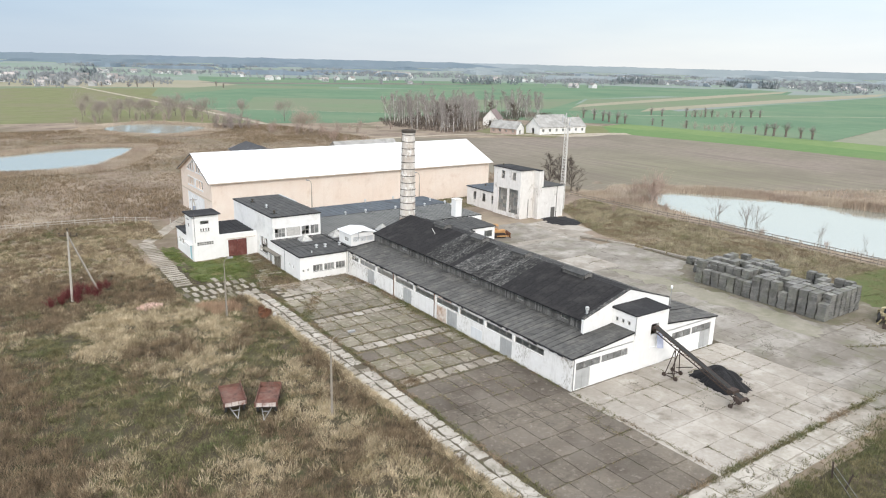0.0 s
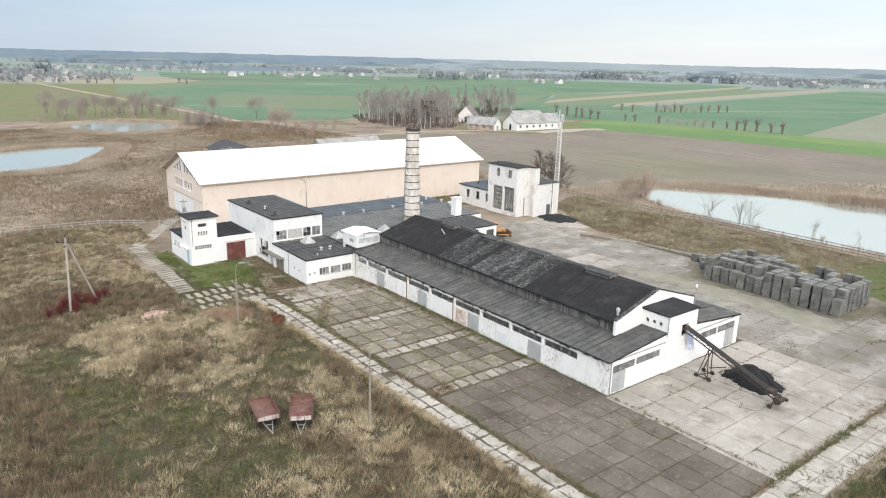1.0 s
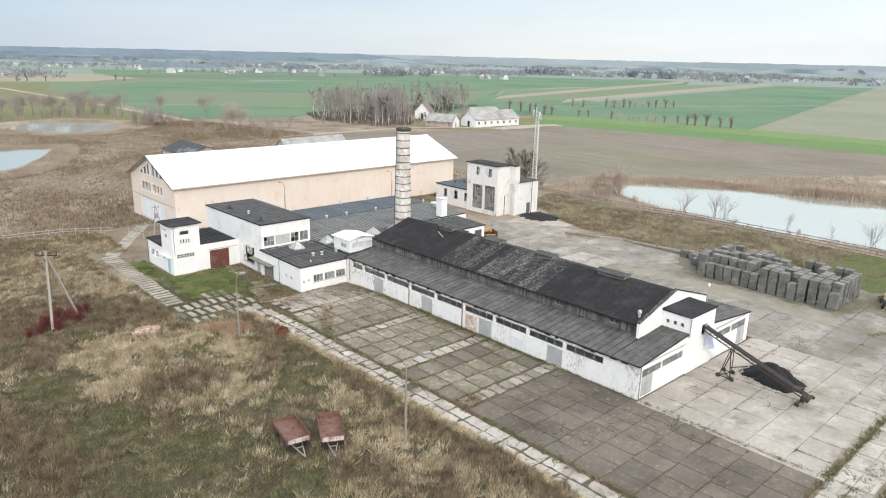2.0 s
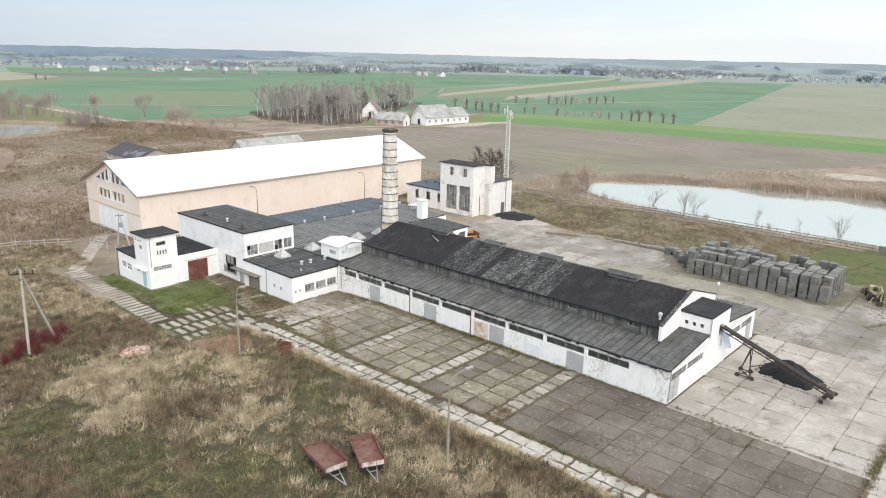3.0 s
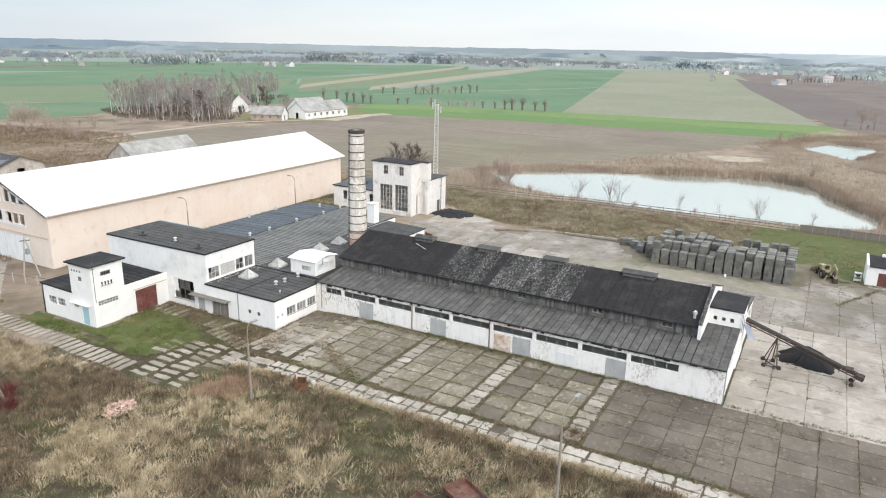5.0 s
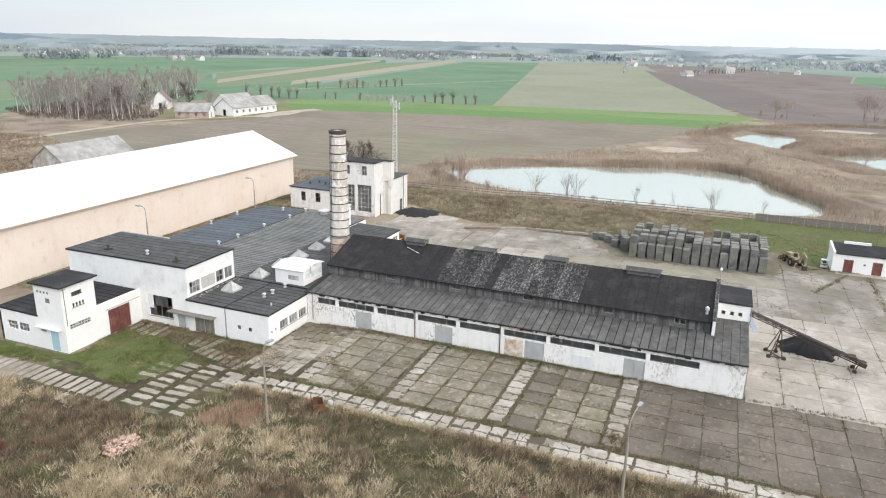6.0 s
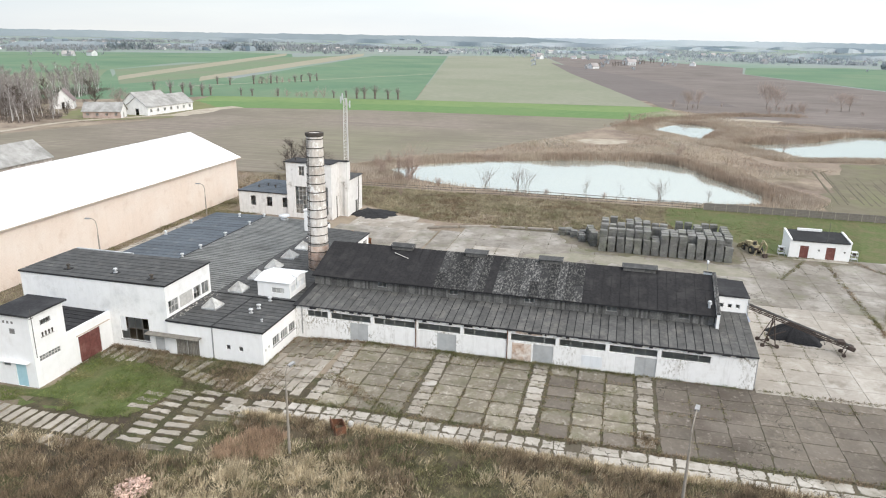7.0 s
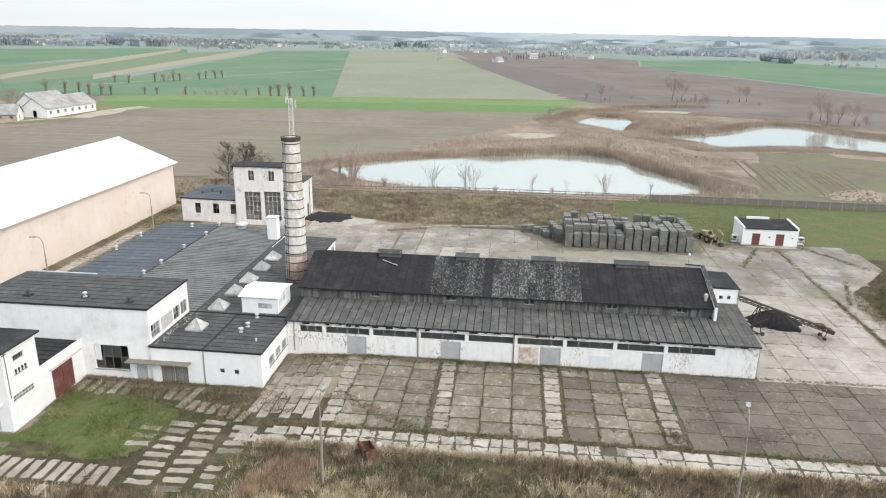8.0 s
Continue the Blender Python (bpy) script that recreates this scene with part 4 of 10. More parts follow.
# ---- the long production hall ----
def production_hall():
    hx, hy, W, L, RIDGE = 54.4, 50.75, 26.8, 55.25, 13.2
    t = thing("production_hall", (hx, hy, 0), "long white factory hall with a black felt roof and raised monitor", "factory hall")
    west = Face((0, L, 0), (0, -1, 0), (-1, 0, 0))           # u runs from north to south
    y2u = lambda y: L - (y - hy)
    bays = [55.3 + 5.76 * k for k in range(9)]
    doors = [(61.25, 63.65), (73.0, 75.4), (84.8, 87.2), (96.2, 98.6)]
    holes, wins = [], []
    for k in range(9):
        a, b = bays[k] + 0.22, (bays[k + 1] - 0.22 if k < 8 else 104.4)
        wins.append((y2u(b), y2u(a)))
        holes.append((y2u(b), y2u(a), 2.55, 3.42))
    for a, b in doors:
        holes.append((y2u(b), y2u(a), 0.0, 2.36))
    s = Shape()
    west.wall(s, L, -0.6, 4.0, holes)
    part("wall", s, WHITE_DIRTY, t, "white limewashed west wall, stained and flaking")
    for k, (a, b) in enumerate(wins):
        west.window(t, a, b, 2.55, 3.42, 4 if b - a > 4.5 else 3, 1, 0.06, 0.14, FRAME, 0.06, None, "long low band of old windows")
    for a, b in doors:
        q = Shape()
        u0, u1 = y2u(b), y2u(a)
        west.box(q, u0, u1, -0.14, -0.08, 0.0, 2.36)
        d = part("door", q, GREY_DOOR, t, "flat grey painted double door")
        q = Shape()
        for u in (u0 + 0.06, (u0 + u1) / 2, u1 - 0.06):
            west.box(q, u - 0.04, u + 0.04, -0.08, -0.045, 0.02, 2.34)
        for z in (0.08, 2.26):
            west.box(q, u0 + 0.1, u1 - 0.1, -0.08, -0.05, z - 0.05, z + 0.05)
        part("ledge", q, GREY_DOOR, d)
    # pilasters, a bricked-up opening, a stretch of bare brick
    for y in bays[1:]:
        q = Shape()
        west.box(q, y2u(y) - 0.2, y2u(y) + 0.2, 0.0, 0.05, 2.5, 3.5)
        part("pilaster", q, WHITE, t)
    q = Shape()
    west.box(q, y2u(77.9), y2u(75.6), -0.02, 0.022, 0.05, 2.3)
    part("bare_brick", q, BRICK_BARE, t, "bare orange brick where the plaster has fallen")
    q = Shape()
    west.box(q, y2u(77.6), y2u(74.4), -0.02, 0.018, 3.5, 3.85)
    part("bare_brick", q, BRICK_BARE, t, "rusty stained lintel")
    q = Shape()
    west.box(q, y2u(69.7), y2u(67.3), -0.02, 0.03, 0.35, 1.75)
    part("blind_panel", q, WHITE_DOOR, t, "bricked-up opening painted over in pale grey")
    # torn felt hanging ragged over the wall's head
    rf, q, u = random.Random(15), Shape(), 0.3
    q.weld = True
    while u < L - 1.2:
        w, drop = rf.uniform(0.2, 0.9), rf.choice((0.03, 0.03, 0.06, 0.1, 0.14, 0.2, 0.3))
        west.box(q, u, u + w, 0.265, 0.285, 4.0 - drop, 4.03)
        u += w
    part("felt_edge", q, TAR, t, "torn black felt hanging over the eaves")
    for y in (105.1, 78.5, 89.9):
        q = Shape()
        q.tube(west.at(y2u(y), 0.09, 0.1), west.at(y2u(y), 0.09, 4.0), 0.06, 0.06, 6)
        part("downpipe", q, FLASHING if y > 100 else RUST, t)

    south = Face((0, 0, 0), (1, 0, 0), (0, -1, 0))
    holes = [(0.55, 2.95, -0.0, 2.42), (0.55, 4.6, 2.42, 3.35), (4.75, 9.35, 2.42, 3.35), (17.7, 21.6, 2.42, 3.4), (21.75, 25.9, 2.42, 3.4), (23.6, 25.9, 0.0, 2.42), (13.1, 14.5, 2.6, 5.0)]
    s = Shape()
    south.wall(s, W, -0.6, 4.0, [h for h in holes if h[3] < 4.5], start=0.3)
    # upper part of the front follows the shallow roofs on both sides of the head house
    for a, b, za, zb in ((0.0, 10.2, 4.0, 4.72), (16.3, W, 4.72, 4.0)):
        p = [south.at(u, d, z) for d in (0, -0.3) for u, z in ((a, 3.9), (b, 3.9), (b, zb + 0.12), (a, za + 0.12))]
        s.add(p, [(0, 1, 2, 3), (7, 6, 5, 4), (0, 4, 5, 1), (3, 2, 6, 7), (0, 3, 7, 4), (1, 5, 6, 2)])
    part("wall", s, WHITE, t, "bright white south front")
    for h, c in ((holes[1], 3), (holes[2], 4), (holes[3], 3), (holes[4], 3)):
        south.window(t, *h, c, 1, 0.06, 0.14, FRAME_DARK, 0.0, None, "low band of old windows", GLASS_DUSTY)
    for h in (holes[0], holes[5]):
        q = Shape()
        south.box(q, h[0], h[1], -0.16, -0.1, 0.0, 2.38)
        d = part("door", q, GREY_DOOR, t, "flat grey painted double door")
        q = Shape()
        south.box(q, (h[0] + h[1]) / 2 - 0.04, (h[0] + h[1]) / 2 + 0.04, -0.1, -0.06, 0.02, 2.36)
        part("ledge", q, GREY_DOOR, d)
    q = Shape()
    q.tube((0.12, -0.1, 0.1), (0.12, -0.1, 4.0), 0.06, 0.06, 6)
    part("downpipe", q, FLASHING, t)

    east = Face((W, 0, 0), (0, 1, 0), (1, 0, 0))
    s = Shape()
    east.wall(s, L, -0.6, 4.0, [(4 + 6 * k, 8 + 6 * k, 2.4, 3.4) for k in range(8)], start=0.3)
    part("wall", s, WHITE, t)
    for k in range(8):
        east.window(t, 4 + 6 * k, 8 + 6 * k, 2.4, 3.4, 3, 1, 0.06, 0.14)
    north = Face((W, L, 0), (-1, 0, 0), (0, 1, 0))
    s = Shape()
    north.wall(s, W - 0.3, -0.6, 4.0, (), start=0.3)
    part("wall", s, WHITE_DIRTY, t)

    # shallow side roofs with felt strips
    S0, MON0, MON1 = 3.6, 5.9, 20.5           # the monitor stands between MON0 and MON1, from S0 northwards
    zl, zm = 4.06, 4.85
    for side, (xa, xb) in enumerate(((-0.25, MON0 + 0.35), (W + 0.25, MON1 - 0.35))):
        s = Shape()
        sx = 1 if side == 0 else -1
        p = [(xa, S0, zl), (xb, S0, zm), (xb, L + 0.2, zm), (xa, L + 0.2, zl)]
        s.hexa([(x, y, z - 0.16) for x, y, z in p] + p if side == 0 else [(x, y, z - 0.16) for x, y, z in p[::-1]] + p[::-1])
        # over the head of the hall the roof runs on to the head house
        xe = 10.2 if side == 0 else 16.3
        ze = zl + (zm - zl) * (abs(xe - xa) / abs(xb - xa)) * 0.86
        p = [(xa, -0.12, zl), (xe, -0.12, ze), (xe, S0, ze), (xa, S0, zl)]
        s.hexa([(x, y, z - 0.16) for x, y, z in p] + p if side == 0 else [(x, y, z - 0.16) for x, y, z in p[::-1]] + p[::-1])
        roof = part("roof", s, TAR_JOINT, t, "shallow roof of grey felt strips")
        up = Vector((xb - xa, 0, zm - zl))
        strips(roof, (xa, S0 + 0.02, zl), (0, 1, 0), up, 53, 0.965, FELT_WING, seed=5 + side, breaks=0.35 if side == 0 else 0.2, gap=0.10)
        up = Vector((xe - xa, 0, ze - zl))
        strips(roof, (xa, -0.12, zl), (0, 1, 0), up, 4, 0.925, FELT_WING, seed=8 + side, breaks=0.6)
        q = Shape()
        q.beam((xa - sx * 0.04, -0.12, zl - 0.05), (xa - sx * 0.04, L + 0.2, zl - 0.05), 0.14, 0.12)
        part("gutter", q, TAR if side == 0 else FLASHING, t)

    # monitor: board walls, small windows, steep black roof
    EAVE, TOP = 6.25, 8.75
    mw = Face((MON0, L - 0.4, 0), (0, -1, 0), (-1, 0, 0))
    me_ = Face((MON1, S0 + 0.5, 0), (0, 1, 0), (1, 0, 0))
    ml = L - 0.4 - S0 - 0.5
    for f, south_first in ((mw, False), (me_, True)):
        wins = []
        for y in (96.3, 86.6, 76.8, 66.7, 58.3):
            u = (L - 0.4) - (y - hy) if not south_first else (y - hy) - S0 - 0.5
            wins.append((u - 0.65, u + 0.65, 5.28, 5.9))
        s = Shape()
        f.wall(s, ml, 4.6, EAVE, wins, 0.12)
        wall = part("monitor_wall", s, BOARD, t, "dark weathered board wall of the roof monitor")
        for w in wins:
            f.window(wall, *w, 2, 1, 0.09, 0.05, FRAME)
        s, u, rng = Shape(), 0.0, random.Random(3)
        while u < ml - 0.3:
            w = rng.uniform(0.22, 0.34)
            if not any(a - 0.05 < u + w and u < b + 0.05 for a, b, _, _ in wins):
                f.box(s, u, min(u + w - 0.025, ml), 0.003, rng.uniform(0.015, 0.04), 4.75, EAVE - rng.uniform(0.0, 0.06))
            u += w
        part("boarding", s, BOARD, wall, kind="stuff")
    s = Shape()
    for xa, xb in ((MON0 - 0.55, RIDGE), (MON1 + 0.55, RIDGE)):
        za = EAVE - 0.02
        p = [(xa, S0 + 0.35, za), (xb, S0 + 0.35, TOP), (xb, L + 0.1, TOP), (xa, L + 0.1, za)]
        p = p if xa < xb else p[::-1]
        s.hexa([(x, y, z - 0.14) for x, y, z in p] + p)
    roof = part("monitor_roof", s, TAR_JOINT, t, "steep black tarred roof with a patch of lichened strips")
    nst = 46
    wst = (L + 0.1 - S0 - 0.35) / nst

    def felt_of(i):
        y = hy + S0 + 0.35 + i * wst
        return FELT_OLD if 69.5 < y < 88.5 and (i * 7) % 11 != 3 else TAR_SMOOTH

    strips(roof, (MON0 - 0.55, S0 + 0.35, EAVE - 0.02), (0, 1, 0), Vector((RIDGE - MON0 + 0.55, 0, TOP - EAVE + 0.02)), nst, wst, TAR_SMOOTH, seed=21, breaks=0.25, pick=felt_of, gap=0.05, thick=0.02)
    strips(roof, (MON1 + 0.55, S0 + 0.35, EAVE - 0.02), (0, 1, 0), Vector((RIDGE - MON1 - 0.55, 0, TOP - EAVE + 0.02)), nst, wst, TAR_SMOOTH, seed=22, breaks=0.25, pick=felt_of, gap=0.05, thick=0.02)
    # gable parapets
    for y0, y1, m_ in ((S0, S0 + 0.34, WHITE), (L - 0.35, L - 0.05, BOARD)):
        extra = 0.32 if m_ is WHITE else -0.1
        s = Shape()
        prof = [(MON0 - 0.75, 4.5), (MON1 + 0.75, 4.5), (MON1 + 0.75, EAVE + extra), (RIDGE, TOP + extra), (MON0 - 0.75, EAVE + extra)]
        if m_ is BOARD:
            prof = [(MON0, 4.5), (MON1, 4.5), (MON1, EAVE), (RIDGE, TOP - 0.1), (MON0, EAVE)]
        n = len(prof)
        s.add([(x, y, z) for y in (y0, y1) for x, z in prof], [tuple(range(n)), tuple(range(2 * n - 1, n - 1, -1))] + [(i, i + n, (i + 1) % n + n, (i + 1) % n) for i in range(n)])
        g = part("gable", s, m_, t, "white gable parapet with a blackened edge" if m_ is WHITE else "")
        if m_ is WHITE:
            q = Shape()
            q.beam((MON0 - 0.8, y0 + 0.17, EAVE + extra + 0.03), (RIDGE, y0 + 0.17, TOP + extra + 0.03), 0.44, 0.14)
            q.beam((RIDGE, y0 + 0.17, TOP + extra + 0.03), (MON1 + 0.8, y0 + 0.17, EAVE + extra + 0.03), 0.44, 0.14)
            part("coping", q, FELT_OLD, g, "blackened parapet coping")
    # ridge ventilators
    for y, ln in ((95.6, 3.0), (85.1, 3.0), (75.0, 3.0), (63.6, 4.2)):
        v = Shape()
        yy = y - hy
        for x in (RIDGE - 0.75, RIDGE + 0.69):
            v.box(x, yy - ln / 2, TOP - 0.35, x + 0.06, yy + ln / 2, TOP + 0.28)
        for yk in (-ln / 2, ln / 2 - 0.06):
            v.box(RIDGE - 0.75, yy + yk, TOP - 0.35, RIDGE + 0.75, yy + yk + 0.06, TOP + 0.5)
        vent = part("ridge_ventilator", v, BOARD, t, "low wooden ventilator on the ridge")
        v = Shape()
        for x in (-1, 1):
            p = [(RIDGE + x * 1.0, yy - ln / 2 - 0.12, TOP + 0.34), (RIDGE, yy - ln / 2 - 0.12, TOP + 0.62), (RIDGE, yy + ln / 2 + 0.12, TOP + 0.62), (RIDGE + x * 1.0, yy + ln / 2 + 0.12, TOP + 0.34)]
            p = p if x < 0 else p[::-1]
            v.hexa([(a, b, c - 0.05) for a, b, c in p] + p)
        part("lid", v, FELT, vent)
    v = Shape()
    v.beam((RIDGE - 1.7, 45.6, TOP - 0.35), (RIDGE - 2.6, 43.4, TOP - 0.72), 0.10, 0.05)
    part("loose_board", v, FRAME, t)
    # small white vent pipe at the monitor's south end
    v = Shape()
    v.lathe([(0.16, EAVE + 0.2), (0.16, EAVE + 0.9), (0.26, EAVE + 0.95), (0.24, EAVE + 1.25), (0.05, EAVE + 1.4)], 10, (MON0 + 0.9, S0 + 1.1))
    part("vent_pipe", v, ZINC, t, "small pale vent pipe")
    v = Shape()
    v.tube((MON1 + 0.9, S0 - 0.1, 4.5), (MON1 + 0.9, S0 - 0.1, 7.75), 0.04, 0.04, 6)
    pipe = part("vent_pipe", v, FLASHING, t, "slim vent pipe east of the monitor")
    v = Shape()
    v.lathe([(0.06, 7.72), (0.15, 7.85), (0.17, 8.05), (0.13, 8.2), (0.04, 8.25)], 10, (MON1 + 0.9, S0 - 0.1))
    part("cowl", v, WHITE_METAL, pipe, "white cowl")

    # head house over the conveyor
    A, B, D0, D1, HT = 10.2, 16.3, 0.15, 3.6, 7.15
    hf = Face((A, -D0 + 0.0, 0), (1, 0, 0), (0, -1, 0))
    hw = Face((A, D1, 0), (0, -1, 0), (-1, 0, 0))
    he = Face((B, -D0, 0), (0, 1, 0), (1, 0, 0))
    s = Shape()
    hf.wall(s, B - A, -0.6, HT, [(2.95, 4.35, 2.45, 5.55)])
    part("head_house_front", s, WHITE, t, "tall white front with the conveyor mouth")
    s = Shape()
    small = [(0.55 + 0.95 * k, 1.0 + 0.95 * k, 5.72, 6.22) for k in range(3)]
    hw.wall(s, D1 + D0 - 0.3, 4.5, HT, small)
    w_ = part("head_house_wall", s, WHITE, t)
    for w in small:
        hw.window(w_, *w, 1, 1, 0.05, 0.14, FRAME, 0.4)
    s = Shape()
    he.wall(s, D1 + D0, 4.5, HT, (), start=0.3)
    part("head_house_wall", s, WHITE, t)
    s = Shape()
    s.hexa([(A - 0.15, -D0 - 0.15, HT), (B + 0.15, -D0 - 0.15, HT), (B + 0.15, D1 + 0.1, HT + 0.02), (A - 0.15, D1 + 0.1, HT + 0.02),
            (A - 0.15, -D0 - 0.15, HT + 0.14), (B + 0.15, -D0 - 0.15, HT + 0.14), (B + 0.15, D1 + 0.1, HT + 0.3), (A - 0.15, D1 + 0.1, HT + 0.3)])
    part("head_house_roof", s, TAR, t, "black felt roof of the head house")
    q = Shape()
    q.tube((A - 0.1, -D0 - 0.1, HT - 0.1), (A - 0.1, -D0 - 0.1, 4.8), 0.05, 0.05, 6)
    part("downpipe", q, FLASHING, t)


production_hall()


# ---- low annex, two-storey block, kiln hall ----
def flat_roof(t, x0, y0, x1, y1, z, fall, material, count, width, seed, over=0.15, along="x", label="", breaks=0.5, thick=0.16, gap=0.12):
    """A nearly flat deck with felt strips; fall is how much higher its far (y1 or x1) side lies."""
    s = Shape()
    if along == "x":
        p = [(x0 - over, y0 - over, z), (x1 + over, y0 - over, z), (x1 + over, y1 + over, z + fall), (x0 - over, y1 + over, z + fall)]
        up, a = Vector((0, y1 - y0 + 2 * over, fall)), (1, 0, 0)
    else:
        p = [(x0 - over, y0 - over, z), (x1 + over, y0 - over, z + fall), (x1 + over, y1 + over, z + fall), (x0 - over, y1 + over, z)]
        up, a = Vector((x1 - x0 + 2 * over, 0, fall)), (0, 1, 0)
    s.hexa([(x, y, zz - thick) for x, y, zz in p] + p)
    roof = part("roof", s, TAR_JOINT, t, label)
    n = max(1, round(((x1 - x0) if along == "x" else (y1 - y0)) / width)) if not count else count
    w = ((x1 - x0) if along == "x" else (y1 - y0)) + 2 * over
    strips(roof, p[0], a, up, n, w / n, material, seed=seed, breaks=breaks, gap=gap)
    return roof


def mushroom_vent(parent, x, y, z, r=0.28, h=0.6, material=None):
    s = Shape()
    s.lathe([(r * 0.9, z - 0.05), (r * 0.9, z + 0.06), (r * 0.5, z + 0.1), (r * 0.5, z + h * 0.62), (r, z + h * 0.66), (r * 0.95, z + h * 0.85), (r * 0.2, z + h)], 12, (x, y))
    return part("roof_vent", s, material or ZINC, parent, smooth=False)


def skylight(parent, x, y, z, r=1.0, h=0.85):
    s = Shape()
    s.box(x - r, y - r, z - 0.1, x + r, y + r, z + 0.22)
    k = part("skylight", s, ZINC, parent, "small pyramid rooflight")
    for i in range(4):
        q = Shape()
        a, b = [(-1, -1), (1, -1), (1, 1), (-1, 1)][i], [(1, -1), (1, 1), (-1, 1), (-1, -1)][i]
        p0, p1, top = Vector((x + a[0] * r * 0.97, y + a[1] * r * 0.97, z + 0.225)), Vector((x + b[0] * r * 0.97, y + b[1] * r * 0.97, z + 0.225)), Vector((x, y, z + 0.22 + h))
        inn = (Vector((x, y, z)) - (p0 + p1) / 2).normalized() * 0.04
        q.add([p0, p1, top, p0 + inn, p1 + inn, top - Vector((0, 0, 0.05))], [(0, 1, 2), (5, 4, 3), (0, 3, 4, 1), (1, 4, 5, 2), (2, 5, 3, 0)])
        part("pane", q, SKYLIGHT_GLASS, k)
    for a in ((-1, -1), (1, -1), (1, 1), (-1, 1)):
        q = Shape()
        q.beam((x + a[0] * r, y + a[1] * r, z + 0.24), (x, y, z + 0.26 + h), 0.06, 0.05)
        part("glazing_bar", q, FRAME, k)
    return k


G = NORTH


def annex():
    x0, x1, y0, y1, top = 45.6, 54.36, 106.02, 118.75, 3.55
    t = thing("annex", (0, 0, 0), "low white annex with a flat felt roof", "building")
    f = Face((x0, y1, 0), (0, -1, 0), (-1, 0, 0))
    y2u = lambda y: y1 - y
    holes = [(y2u(110.85), y2u(110.3), 1.05, 1.6), (y2u(109.2), y2u(108.65), 1.0, 1.55), (y2u(117.7), y2u(114.55), G, 1.75)]
    s = Shape()
    f.wall(s, y1 - y0, G - 0.5, top, holes)
    part("wall", s, WHITE, t, "white limewashed wall")
    for h in holes[:2]:
        f.window(t, *h, 1, 1, 0.06, 0.14, FRAME_DARK)
    for k in range(2):
        q = Shape()
        a = holes[2][0] + 1.575 * k
        f.box(q, a + 0.02, a + 1.555, -0.12, -0.06, G + 0.02, 1.73)
        d = part("door", q, FRAME, t, "weathered grey plank door")
        for j in range(7):
            q = Shape()
            f.box(q, a + 0.05 + 0.215 * j, a + 0.24 + 0.215 * j, -0.058, -0.04, G + 0.05, 1.70)
            part("board", q, OLD_WOOD, d)
    q = Shape()
    f.box(q, y2u(121.4) + 0.0, y2u(114.1), 0.003, 1.0, 2.0, 2.1)
    part("canopy", q, OLD_WOOD, t, "thin weathered canopy over the doors")
    q = Shape()
    f.box(q, y2u(112.7), y2u(112.55), 0.003, 0.05, G, top)
    part("expansion_joint", q, FLASHING, t)
    g = Face((x0, y0, 0), (1, 0, 0), (0, -1, 0))
    holes = [(2.4, 4.2, 0.85, 2.0), (4.5, 6.4, 0.85, 2.0), (6.7, 8.5, 0.85, 2.0), (0.45, 0.8, 1.0, 1.4), (1.3, 1.65, 1.1, 1.5)]
    s = Shape()
    g.wall(s, x1 - x0, G - 0.5, top, holes, start=0.3)
    part("wall", s, WHITE, t)
    for h in holes:
        g.window(t, *h, 3 if h[1] - h[0] > 1 else 1, 1, 0.07, 0.12, FRAME, 0.03, FLASHING if h[1] - h[0] > 1 else None, "", GLASS_DUSTY)
    flat_roof(t, x0, y0, 55.4, y1 - 0.02, top + 0.18, 0.12, FELT, 10, 1.0, 31, 0.12, "x", "flat roof of grey felt strips")
    for p in ((50.6, 110.2), (52.2, 110.0), (55.0, 109.9), (48.5, 107.6)):
        mushroom_vent(t, *p, top + 0.25, 0.3 if p[0] > 49 else 0.15, 0.62 if p[0] > 49 else 0.35)
    skylight(t, 50.9, 115.7, top + 0.3, 1.0, 1.05)
    q = Shape()
    q.box(45.45, 112.45, top + 0.2, 55.4, 112.7, top + 0.315)
    part("roof_seam", q, TAR_JOINT, t, "black seam across the felt")
    rb = random.Random(23)
    q = Shape()
    for _ in range(110):
        x, y = rb.uniform(46.0, 55.2), 118.45 - abs(rb.gauss(0, 0.55))
        w, h = rb.uniform(0.05, 0.2), rb.uniform(0.02, 0.07)
        q.box(x, y, top + 0.24, x + w, y + rb.uniform(0.05, 0.2), top + 0.3 + h)
    tagged(new("rubble", q.mesh("rubble", surf("plaster_crumbs", (0.30, 0.28, 0.25), (0.55, 0.52, 0.48), 3.0, 1.0, 0.2, island=0.4))), "crumbs of fallen plaster on the annex roof", "rubble", kind="stuff")


